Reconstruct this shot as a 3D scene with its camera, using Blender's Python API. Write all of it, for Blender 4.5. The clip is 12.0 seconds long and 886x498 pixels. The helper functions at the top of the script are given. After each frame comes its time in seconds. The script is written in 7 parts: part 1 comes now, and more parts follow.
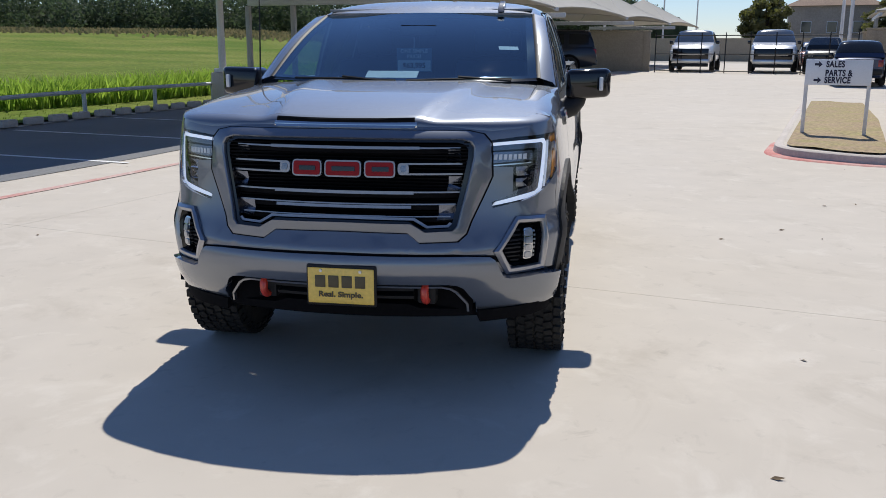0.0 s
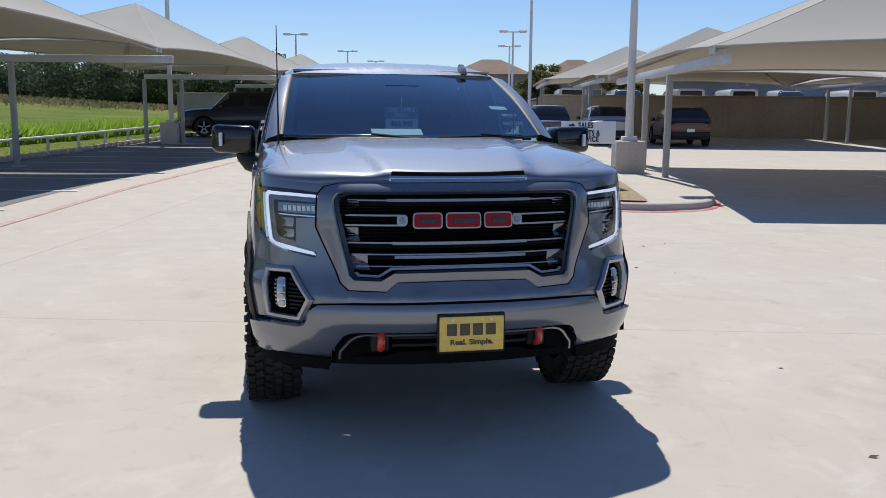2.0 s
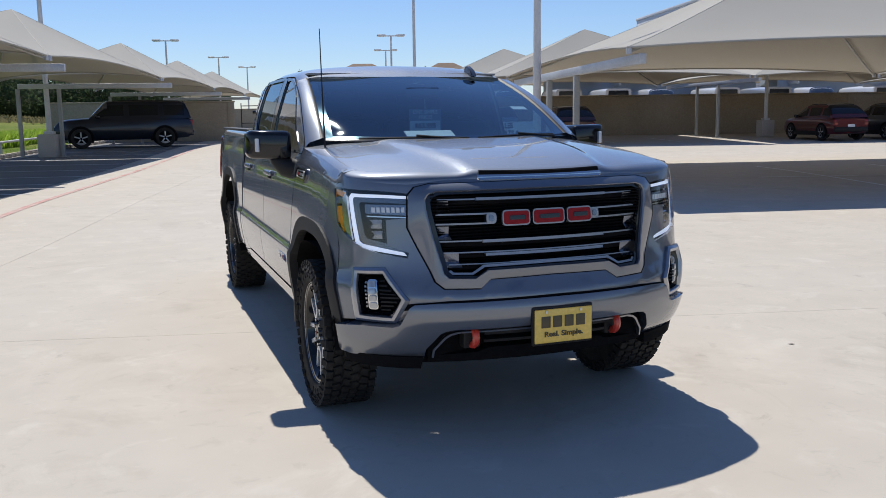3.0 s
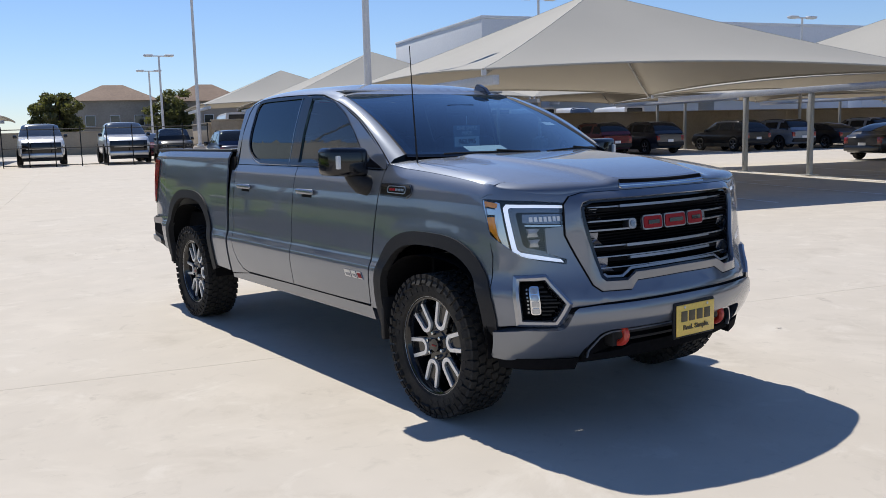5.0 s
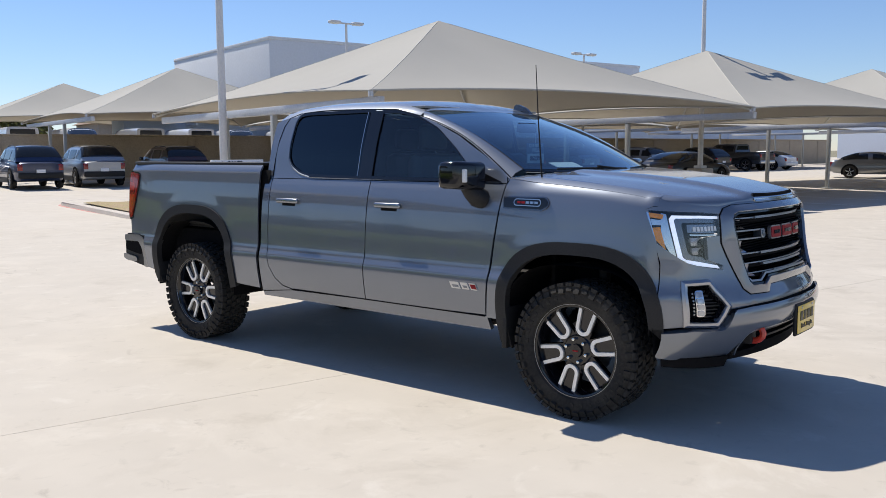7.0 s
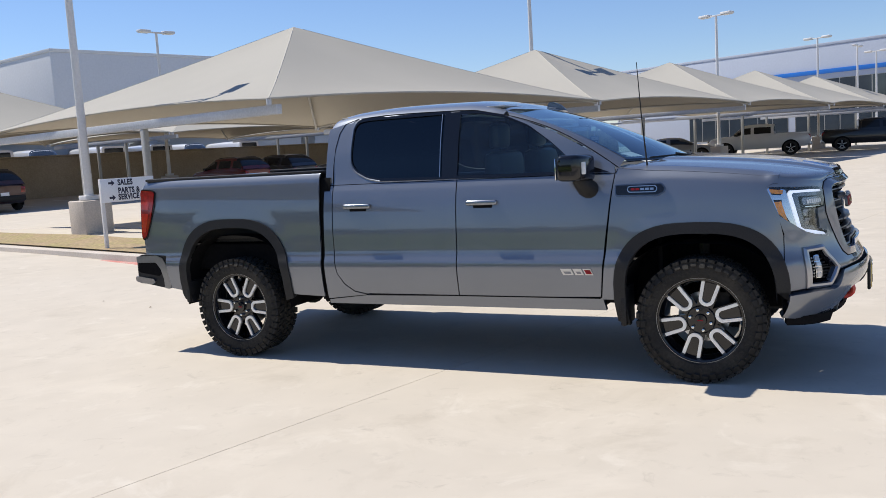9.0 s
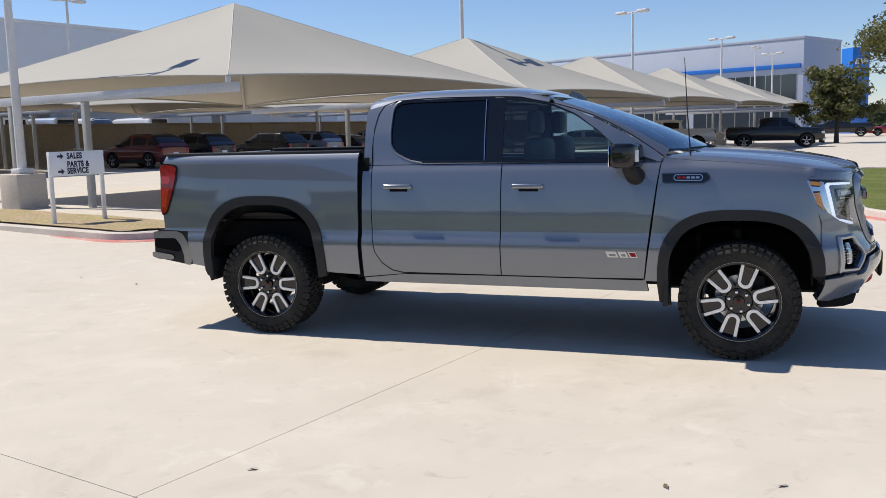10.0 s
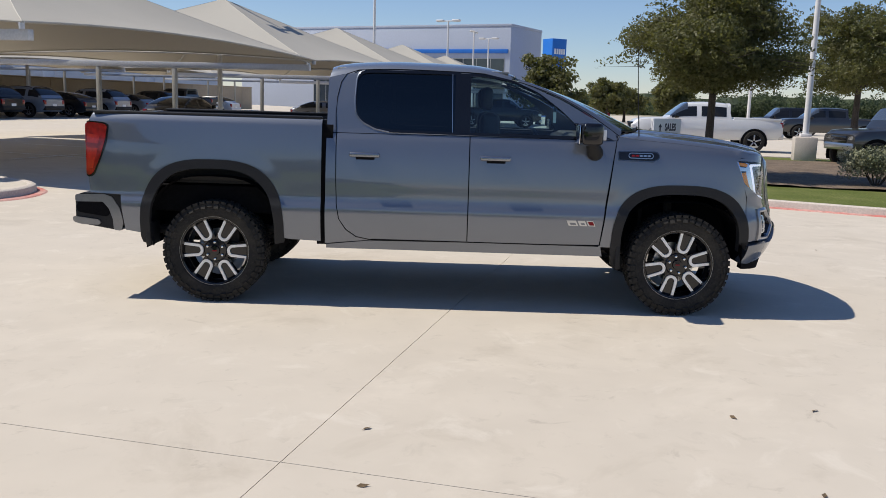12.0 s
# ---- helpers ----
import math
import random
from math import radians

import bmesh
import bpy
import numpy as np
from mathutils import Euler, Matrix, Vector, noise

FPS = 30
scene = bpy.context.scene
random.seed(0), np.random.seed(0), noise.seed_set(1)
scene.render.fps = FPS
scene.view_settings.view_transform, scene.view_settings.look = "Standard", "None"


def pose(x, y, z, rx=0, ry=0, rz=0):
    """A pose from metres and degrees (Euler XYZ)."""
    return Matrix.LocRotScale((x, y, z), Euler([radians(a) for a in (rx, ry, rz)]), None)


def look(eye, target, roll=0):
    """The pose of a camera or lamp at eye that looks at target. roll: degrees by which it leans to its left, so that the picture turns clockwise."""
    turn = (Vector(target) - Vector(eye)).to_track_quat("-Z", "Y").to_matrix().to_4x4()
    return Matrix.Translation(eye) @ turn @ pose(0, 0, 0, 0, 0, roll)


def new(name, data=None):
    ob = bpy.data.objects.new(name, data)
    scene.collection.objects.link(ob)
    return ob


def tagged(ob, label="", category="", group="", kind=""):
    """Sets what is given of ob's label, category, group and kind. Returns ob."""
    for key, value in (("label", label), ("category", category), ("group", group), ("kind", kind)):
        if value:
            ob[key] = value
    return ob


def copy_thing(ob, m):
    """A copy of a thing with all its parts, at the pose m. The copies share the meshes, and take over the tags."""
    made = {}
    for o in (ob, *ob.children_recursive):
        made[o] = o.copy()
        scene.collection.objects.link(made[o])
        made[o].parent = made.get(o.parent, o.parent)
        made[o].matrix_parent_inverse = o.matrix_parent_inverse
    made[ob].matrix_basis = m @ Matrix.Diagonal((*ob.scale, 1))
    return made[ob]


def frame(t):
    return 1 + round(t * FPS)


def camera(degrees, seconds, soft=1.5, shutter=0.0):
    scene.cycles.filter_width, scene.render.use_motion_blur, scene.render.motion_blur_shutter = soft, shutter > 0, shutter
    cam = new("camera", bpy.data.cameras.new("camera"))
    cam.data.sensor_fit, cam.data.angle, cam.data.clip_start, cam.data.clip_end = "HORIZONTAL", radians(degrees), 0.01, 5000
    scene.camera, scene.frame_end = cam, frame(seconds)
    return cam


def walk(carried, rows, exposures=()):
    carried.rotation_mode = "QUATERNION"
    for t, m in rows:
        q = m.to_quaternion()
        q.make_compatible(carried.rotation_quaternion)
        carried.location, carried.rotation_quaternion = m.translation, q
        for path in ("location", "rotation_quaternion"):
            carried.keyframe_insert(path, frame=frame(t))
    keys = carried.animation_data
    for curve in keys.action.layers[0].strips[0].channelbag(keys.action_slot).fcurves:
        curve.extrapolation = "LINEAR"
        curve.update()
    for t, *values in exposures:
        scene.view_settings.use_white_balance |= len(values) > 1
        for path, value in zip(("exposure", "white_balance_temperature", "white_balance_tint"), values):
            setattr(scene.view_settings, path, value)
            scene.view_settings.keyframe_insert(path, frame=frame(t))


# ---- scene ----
cam = camera(53.5, 12.0, 0.8)
PATH = [
    (0, (1.125, -4.701, 1.64), (0.806, -2.778, 1.191), 0.1),
    (0.5, (0.635, -4.83, 1.634), (0.509, -2.868, 1.265), -0.5),
    (1, (0.169, -4.878, 1.656), (0.181, -2.903, 1.341), -0.8),
    (1.5, (-0.381, -4.856, 1.631), (-0.224, -2.881, 1.357), -0.5),
    (2, (-0.912, -4.878, 1.608), (-0.515, -2.943, 1.298), 0.5),
    (2.5, (-1.413, -4.832, 1.595), (-0.927, -2.919, 1.275), -1.3),
    (3, (-1.934, -4.684, 1.592), (-1.26, -2.825, 1.29), -0.8),
    (3.5, (-2.402, -4.599, 1.622), (-1.606, -2.783, 1.358), -0.7),
    (3.7, (-2.589, -4.53, 1.605), (-1.75, -2.734, 1.342), -1.0),
    (5.3, (-4.033, -3.769, 1.583), (-2.807, -2.209, 1.329), -1.1),
    (5.5, (-4.247, -3.684, 1.575), (-2.979, -2.157, 1.33), -0.8),
    (6, (-4.674, -3.395, 1.584), (-3.308, -1.955, 1.339), -0.6),
    (6.5, (-4.995, -2.959, 1.565), (-3.56, -1.586, 1.33), -0.3),
    (7, (-5.372, -2.573, 1.571), (-3.834, -1.313, 1.351), -0.3),
    (8.8, (-6.571, -1.16, 1.618), (-4.804, -0.253, 1.384), -3.0),
    (9, (-6.679, -0.958, 1.6), (-4.895, -0.083, 1.375), -3.5),
    (9.5, (-6.974, -0.465, 1.597), (-5.145, 0.319, 1.396), -2.9),
    (10, (-7.267, -0.049, 1.631), (-5.4, 0.614, 1.364), -1.5),
    (10.5, (-7.448, 0.449, 1.631), (-5.536, 0.966, 1.348), -1.4),
    (11, (-7.686, 0.908, 1.623), (-5.731, 1.231, 1.346), -0.3),
    (11.5, (-7.825, 1.383, 1.613), (-5.856, 1.545, 1.303), 1.0),
    (12, (-7.899, 1.865, 1.641), (-5.927, 1.877, 1.31), 1.7),
]
walk(cam, [(t, look(eye, target, roll)) for t, eye, target, roll in PATH],
     [(0.0, -0.10, 6250, 10), (3.5, -0.06, 6280, 10), (6.0, 0.10, 6350, 10), (9.5, 0.18, 6540, 10), (12.0, 0.0, 6680, 10)])

# ---- world and sun ----
SUN_EL, SUN_AZ = radians(55.8), radians(86.6)      # azimuth from +x towards +y
sun_way = Vector((math.cos(SUN_EL) * math.cos(SUN_AZ), math.cos(SUN_EL) * math.sin(SUN_AZ), math.sin(SUN_EL)))
world = bpy.data.worlds.new("sky")
scene.world = world
world.use_nodes = True
wn = world.node_tree.nodes
sky = wn.new("ShaderNodeTexSky")
sky.sky_type, sky.sun_disc = "NISHITA", False
sky.sun_elevation, sky.sun_rotation = SUN_EL, math.pi / 2 - SUN_AZ
sky.air_density, sky.dust_density, sky.ozone_density = 1.0, 0.0, 5.0
wn["Background"].inputs["Strength"].default_value = 0.095
tint = wn.new("ShaderNodeMix")
tint.data_type, tint.blend_type = "RGBA", "MULTIPLY"
tint.inputs["Factor"].default_value, tint.inputs["B"].default_value = 1.0, (0.98, 1.005, 1.15, 1)
world.node_tree.links.new(sky.outputs["Color"], tint.inputs["A"])
world.node_tree.links.new(tint.outputs["Result"], wn["Background"].inputs["Color"])
sun = new("sun", bpy.data.lights.new("sun", "SUN"))
sun.data.energy, sun.data.angle, sun.data.color = 4.6, radians(0.55), (1.0, 0.94, 0.84)
sun.matrix_world = Matrix.Translation((0, 0, 40)) @ sun_way.to_track_quat("Z", "Y").to_matrix().to_4x4()


# ---- materials ----
def mat(name, base, rough=0.5, metal=0.0, vary=0.12, big=0.6, fine=40.0, bump=0.0, coat=0.0, tone=None, spec=0.5, mask=0.5):
    """Principled material with broad stains towards `tone`, fine grain and relief, in object metres."""
    m = bpy.data.materials.new(name)
    m.use_nodes = True
    n, l = m.node_tree.nodes, m.node_tree.links
    b = n["Principled BSDF"]
    b.inputs["Roughness"].default_value, b.inputs["Metallic"].default_value = rough, metal
    b.inputs["Coat Weight"].default_value, b.inputs["Coat Roughness"].default_value = coat, 0.03
    b.inputs["Coat IOR"].default_value = 1.8
    b.inputs["Specular IOR Level"].default_value = spec
    co = n.new("ShaderNodeTexCoord")
    n1, n2 = n.new("ShaderNodeTexNoise"), n.new("ShaderNodeTexNoise")
    n1.inputs["Scale"].default_value, n1.inputs["Detail"].default_value = big, 5
    n2.inputs["Scale"].default_value, n2.inputs["Detail"].default_value = fine, 3
    l.new(co.outputs["Object"], n1.inputs["Vector"]), l.new(co.outputs["Object"], n2.inputs["Vector"])
    r1 = n.new("ShaderNodeMapRange")
    r1.inputs["From Min"].default_value, r1.inputs["From Max"].default_value = mask - 0.12, mask + 0.18
    l.new(n1.outputs["Fac"], r1.inputs["Value"])
    mix = n.new("ShaderNodeMix")
    mix.data_type = "RGBA"
    t = tone or [c * (1 - vary) for c in base]
    mix.inputs["A"].default_value, mix.inputs["B"].default_value = (*base, 1), (*t, 1)
    l.new(r1.outputs["Result"], mix.inputs["Factor"])
    hsv = n.new("ShaderNodeHueSaturation")
    r2 = n.new("ShaderNodeMapRange")
    r2.inputs["To Min"].default_value, r2.inputs["To Max"].default_value = 1 - vary, 1 + vary
    r2.inputs["From Min"].default_value, r2.inputs["From Max"].default_value = 0.3, 0.7
    l.new(n2.outputs["Fac"], r2.inputs["Value"]), l.new(r2.outputs["Result"], hsv.inputs["Value"])
    l.new(mix.outputs["Result"], hsv.inputs["Color"]), l.new(hsv.outputs["Color"], b.inputs["Base Color"])
    if bump:
        bp = n.new("ShaderNodeBump")
        bp.inputs["Strength"].default_value, bp.inputs["Distance"].default_value = min(1, bump), 0.02
        l.new(n2.outputs["Fac"], bp.inputs["Height"]), l.new(bp.outputs["Normal"], b.inputs["Normal"])
    return m


def glass(name, tint, clear, rough=0.0, shine=(1, 1, 1), least=0.06):
    """A thin tinted pane: see-through dye under a sharp reflection that grows towards grazing."""
    m = bpy.data.materials.new(name)
    m.use_nodes = True
    n, l = m.node_tree.nodes, m.node_tree.links
    n.remove(n["Principled BSDF"])
    tr, gl, mx, lw, pw, rg = (n.new("ShaderNode" + k) for k in ("BsdfTransparent", "BsdfGlossy", "MixShader", "LayerWeight", "Math", "MapRange"))
    tr.inputs["Color"].default_value = (*[clear * c for c in tint], 1)
    gl.inputs["Roughness"].default_value = rough
    gl.inputs["Color"].default_value = (*shine, 1)
    lw.inputs["Blend"].default_value = 0.5
    pw.operation = "POWER"
    pw.inputs[1].default_value = 4.0
    rg.inputs["To Min"].default_value, rg.inputs["To Max"].default_value = least, 1.0
    l.new(lw.outputs["Facing"], pw.inputs[0]), l.new(pw.outputs["Value"], rg.inputs["Value"])
    l.new(rg.outputs["Result"], mx.inputs["Fac"]), l.new(tr.outputs["BSDF"], mx.inputs[1]), l.new(gl.outputs["BSDF"], mx.inputs[2])
    l.new(mx.outputs["Shader"], n["Material Output"].inputs["Surface"])
    return m


def glow(name, colour, strength):
    m = bpy.data.materials.new(name)
    m.use_nodes = True
    b = m.node_tree.nodes["Principled BSDF"]
    b.inputs["Base Color"].default_value = b.inputs["Emission Color"].default_value = (*colour, 1)
    b.inputs["Emission Strength"].default_value = strength
    return m


def see_through(m, colour, amount):
    """Lets a thin leaf or cloth pass some of the light that falls on its other side."""
    n, l = m.node_tree.nodes, m.node_tree.links
    tr, mx = n.new("ShaderNodeBsdfTranslucent"), n.new("ShaderNodeMixShader")
    tr.inputs["Color"].default_value, mx.inputs["Fac"].default_value = (*colour, 1), amount
    l.new(n["Principled BSDF"].outputs["BSDF"], mx.inputs[1]), l.new(tr.outputs["BSDF"], mx.inputs[2])
    l.new(mx.outputs["Shader"], n["Material Output"].inputs["Surface"])


# ---- mesh helpers ----
def curve(xs, ys):
    """A smooth curve through points, as a function."""
    xs, ys = np.array(xs, float), np.array(ys, float)
    d = np.diff(ys) / np.diff(xs)
    m = np.concatenate([[d[0]], np.where(d[1:] * d[:-1] > 0, 2 * d[1:] * d[:-1] / (d[1:] + d[:-1] + 1e-12), 0), [d[-1]]])

    def f(x):
        x = min(max(x, xs[0]), xs[-1])
        i = min(int(np.searchsorted(xs, x, "right")) - 1, len(xs) - 2)
        h = xs[i + 1] - xs[i]
        t = (x - xs[i]) / h
        return float((1 + 2 * t) * (1 - t) ** 2 * ys[i] + t * (1 - t) ** 2 * h * m[i] + t * t * (3 - 2 * t) * ys[i + 1] + t * t * (t - 1) * h * m[i + 1])
    return f


def part(name, bm, material, parent=None, label="", angle=35, normals=None):
    """Links a bmesh, or a mesh, as one object under a thing or part."""
    if isinstance(bm, bmesh.types.BMesh):
        me = bpy.data.meshes.new(name)
        bm.to_mesh(me)
        bm.free()
    else:
        me = bm
    if material and not me.materials:
        me.materials.append(material)
    if angle:
        me.shade_smooth()
        me.set_sharp_from_angle(angle=radians(angle))
    else:
        me.shade_flat()
    if normals:
        me.normals_split_custom_set_from_vertices(normals)
    ob = new(name, me)
    if parent:
        ob.parent = parent
    return tagged(ob, label=label)


def thing(name, m, label, category, group="", kind=""):
    ob = new(name)
    ob.matrix_world = m
    return tagged(ob, label, category, group, kind)


def add_box(bm, lo, hi, bevel=0.0, m=None, seg=2):
    r = bmesh.ops.create_cube(bm, size=1)["verts"]
    c, s = [(a + b) / 2 for a, b in zip(lo, hi)], [b - a for a, b in zip(lo, hi)]
    bmesh.ops.transform(bm, matrix=(m or Matrix()) @ Matrix.LocRotScale(c, None, s), verts=r)
    if bevel:
        es = list({e for v in r for e in v.link_edges})
        bmesh.ops.bevel(bm, geom=es, offset=bevel, segments=seg, affect="EDGES", profile=0.5)
    return bm


def box(lo, hi, bevel=0.0, m=None, seg=2):
    return add_box(bmesh.new(), lo, hi, bevel, m, seg)


def lathe(bm, profile, n=48, axis="x", at=(0, 0, 0), closed=False):
    """Turns (radius, offset) rows round an axis."""
    rings = []
    for i in range(n):
        a = 2 * math.pi * i / n
        c, s = math.cos(a), math.sin(a)
        ring = []
        for r, o in profile:
            p = (o, r * c, r * s) if axis == "x" else (r * c, r * s, o)
            ring.append(bm.verts.new(Vector(p) + Vector(at)))
        rings.append(ring)
    k = len(profile)
    for i in range(n):
        a, b = rings[i], rings[(i + 1) % n]
        for j in range(k if closed else k - 1):
            bm.faces.new((a[j], a[(j + 1) % k], b[(j + 1) % k], b[j]))
    return bm


def tube(bm, pts, r, n=8, cap=True):
    """A round bar along points; r may be a list."""
    pts = [Vector(p) for p in pts]
    rs = r if isinstance(r, (list, tuple)) else [r] * len(pts)
    up, rings = None, []
    for i, p in enumerate(pts):
        d = (pts[min(i + 1, len(pts) - 1)] - pts[max(i - 1, 0)]).normalized()
        if up is None:
            up = d.orthogonal().normalized()
        up = (up - d * up.dot(d)).normalized()
        w = d.cross(up)
        rings.append([bm.verts.new(p + rs[i] * (math.cos(2 * math.pi * k / n) * up + math.sin(2 * math.pi * k / n) * w)) for k in range(n)])
    for a, b in zip(rings, rings[1:]):
        for k in range(n):
            bm.faces.new((a[k], a[(k + 1) % n], b[(k + 1) % n], b[k]))
    if cap:
        bm.faces.new(rings[0][::-1]), bm.faces.new(rings[-1])
    return bm


def prism(bm, loop, lo, hi, m=None):
    """A flat outline (a, b) pulled out along the third axis from lo to hi; m places it."""
    m = m or Matrix()
    a = [bm.verts.new(m @ Vector((p[0], p[1], lo))) for p in loop]
    b = [bm.verts.new(m @ Vector((p[0], p[1], hi))) for p in loop]
    bm.faces.new(a[::-1]), bm.faces.new(b)
    for i in range(len(loop)):
        j = (i + 1) % len(loop)
        bm.faces.new((a[i], a[j], b[j], b[i]))
    return bm


def skin(loops, surf, thick=0.006, step=0.08, lift=0.0, inward=None):
    """A sheet cut from flat outlines (outer first, then holes), laid on surf(a, b) -> point, with thickness; returns mesh, normals."""
    bm = bmesh.new()
    for loop in loops:
        vs = [bm.verts.new((p[0], p[1], 0)) for p in loop]
        for i in range(len(vs)):
            bm.edges.new((vs[i], vs[(i + 1) % len(vs)]))
    bmesh.ops.triangle_fill(bm, use_beauty=True, edges=bm.edges[:])
    for ax in (0, 1):
        s = step[ax] if isinstance(step, tuple) else step
        lo, hi = min(v.co[ax] for v in bm.verts), max(v.co[ax] for v in bm.verts)
        no = (1, 0, 0) if ax == 0 else (0, 1, 0)
        for k in range(math.floor(lo / s) + 1, math.ceil(hi / s)):
            bmesh.ops.bisect_plane(bm, geom=bm.verts[:] + bm.edges[:] + bm.faces[:], dist=1e-6, plane_co=(k * s, k * s, 0), plane_no=no)
    bm.verts.index_update()
    flat = [(v.co.x, v.co.y) for v in bm.verts]
    e = 0.004

    def normal(a, b):
        da = surf(a + e, b) - surf(a - e, b)
        db = surf(a, b + e) - surf(a, b - e)
        n = da.cross(db).normalized()
        return -n if inward and n.dot(inward) > 0 else n
    ns = [normal(a, b) for a, b in flat]
    P = [surf(a, b) + n * lift for (a, b), n in zip(flat, ns)]
    Q = [p - n * thick for p, n in zip(P, ns)]
    faces = [[v.index for v in f.verts] for f in bm.faces]
    rim = [(e.verts[0].index, e.verts[1].index) for e in bm.edges if len(e.link_faces) == 1]
    bm.free()
    k = len(P)
    co, fs, no = list(P) + list(Q), [], list(ns) + [-n for n in ns]
    for f in faces:
        n = (P[f[1]] - P[f[0]]).cross(P[f[2]] - P[f[0]])
        if n.dot(ns[f[0]]) < 0:
            f = f[::-1]
        fs.append(f)
        if thick:
            fs.append([i + k for i in f[::-1]])
    if not thick:
        co, no, rim = co[:k], no[:k], []
    for a, b in rim:
        i = len(co)
        co += [P[a], P[b], Q[b], Q[a]]
        no += [Vector((0, 0, 0))] * 4
        fs.append([i, i + 1, i + 2, i + 3])
    me = bpy.data.meshes.new("skin")
    me.from_pydata(co, [], fs)
    me.validate()
    return me, no


def panel(name, loops, surf, material, parent, thick=0.006, step=0.08, lift=0.0, inward=None, label=""):
    me, no = skin(loops, surf, thick, step, lift, inward)
    return part(name, me, material, parent, label, 180, no)


def rounded(loop, r=0.02, n=4):
    """Rounds the corners of an outline."""
    out, k = [], len(loop)
    for i in range(k):
        p, a, b = Vector(loop[i]), Vector(loop[i - 1]), Vector(loop[(i + 1) % k])
        d0, d1 = a - p, b - p
        q = min(r, 0.45 * d0.length, 0.45 * d1.length)
        s, e = p + d0.normalized() * q, p + d1.normalized() * q
        for j in range(n + 1):
            t = j / n
            out.append(tuple((1 - t) ** 2 * s + 2 * t * (1 - t) * p + t * t * e))
    return out


def words(name, body, size, material, parent, m, label="", spread=1.0, squeeze=1.0, bold=0.022):
    """Raised lettering in the built-in font, as a mesh."""
    cu = bpy.data.curves.new(name, "FONT")
    cu.body, cu.size, cu.align_x, cu.align_y, cu.extrude, cu.offset = body, size, "CENTER", "CENTER", 0.002, bold * size
    cu.space_character = spread
    t = bpy.data.objects.new("t", cu)
    scene.collection.objects.link(t)
    me = bpy.data.meshes.new_from_object(t.evaluated_get(bpy.context.evaluated_depsgraph_get()))
    bpy.data.objects.remove(t)
    me.transform(m @ Matrix.Diagonal((squeeze, 1, 1, 1)))
    return part(name, me, material, parent, label, 0)


U, V = Vector((0.97, -0.242, 0)), Vector((0.242, 0.97, 0))     # the lot's grid
TURN = -14.0


def rise(y):
    """The lot climbs a little behind the truck."""
    t, u = min(max((y - 6) / 8, 0), 1), min(max((y - 20) / 20, 0), 1)
    return 0.1 * t * t * (3 - 2 * t) + 0.2 * u * u * (3 - 2 * u)

# ---- colours of the place ----
CONCRETE = mat("concrete", (0.55, 0.497, 0.42), 0.85, vary=0.03, big=0.4, fine=2.6, bump=0.0, tone=(0.53, 0.475, 0.395))


def stains(m, dark, size, low, high, amount):
    """Lays broad soft stains over a material's colour."""
    n, l = m.node_tree.nodes, m.node_tree.links
    b = n["Principled BSDF"]
    src = b.inputs["Base Color"].links[0].from_socket
    co, t, r, mx = n.new("ShaderNodeTexCoord"), n.new("ShaderNodeTexNoise"), n.new("ShaderNodeMapRange"), n.new("ShaderNodeMix")
    t.inputs["Scale"].default_value, t.inputs["Detail"].default_value, t.inputs["Roughness"].default_value = size, 8, 0.65
    t.inputs["Distortion"].default_value = 0.6
    r.inputs["From Min"].default_value, r.inputs["From Max"].default_value, r.inputs["To Max"].default_value = low, high, amount
    mx.data_type = "RGBA"
    mx.inputs["B"].default_value = (*dark, 1)
    l.new(co.outputs["Object"], t.inputs["Vector"]), l.new(t.outputs["Fac"], r.inputs["Value"]), l.new(r.outputs["Result"], mx.inputs["Factor"])
    l.new(src, mx.inputs["A"]), l.new(mx.outputs["Result"], b.inputs["Base Color"])


stains(CONCRETE, (0.40, 0.35, 0.28), 1.1, 0.56, 0.72, 0.5)
stains(CONCRETE, (0.66, 0.60, 0.51), 0.8, 0.55, 0.75, 0.6)
stains(CONCRETE, (0.30, 0.26, 0.21), 3.5, 0.64, 0.74, 0.5)
stains(CONCRETE, (0.39, 0.35, 0.29), 7.0, 0.58, 0.70, 0.32)
stains(CONCRETE, (0.64, 0.59, 0.51), 2.4, 0.57, 0.68, 0.5)
JOINT = mat("joint_dirt", (0.44, 0.40, 0.335), 0.95, fine=60)
KERB = mat("kerb_concrete", (0.57, 0.51, 0.45), 0.85, vary=0.1, big=1.2, fine=30, bump=0.1)
RED_PAINT = mat("faded_red_paint", (0.52, 0.17, 0.14), 0.8, vary=0.2, big=2.0, fine=18, tone=(0.56, 0.36, 0.31), mask=0.52)
WHITE_PAINT = mat("worn_white_paint", (0.80, 0.80, 0.78), 0.75, vary=0.15, big=3, fine=25)
ASPHALT = mat("asphalt", (0.175, 0.177, 0.18), 0.9, vary=0.25, big=0.5, fine=80, bump=0.25, tone=(0.215, 0.213, 0.206))
SOIL = mat("bare_soil", (0.36, 0.265, 0.16), 0.95, vary=0.3, big=2.2, fine=16, bump=0.7, tone=(0.33, 0.28, 0.12))
MULCH = mat("bark_mulch", (0.17, 0.125, 0.085), 0.95, vary=0.4, big=1.8, fine=22, bump=0.8, tone=(0.11, 0.08, 0.055))
LAWN = mat("lawn", (0.10, 0.125, 0.032), 0.9, spec=0.1, vary=0.4, big=0.9, fine=35, bump=0.6, tone=(0.15, 0.165, 0.055))
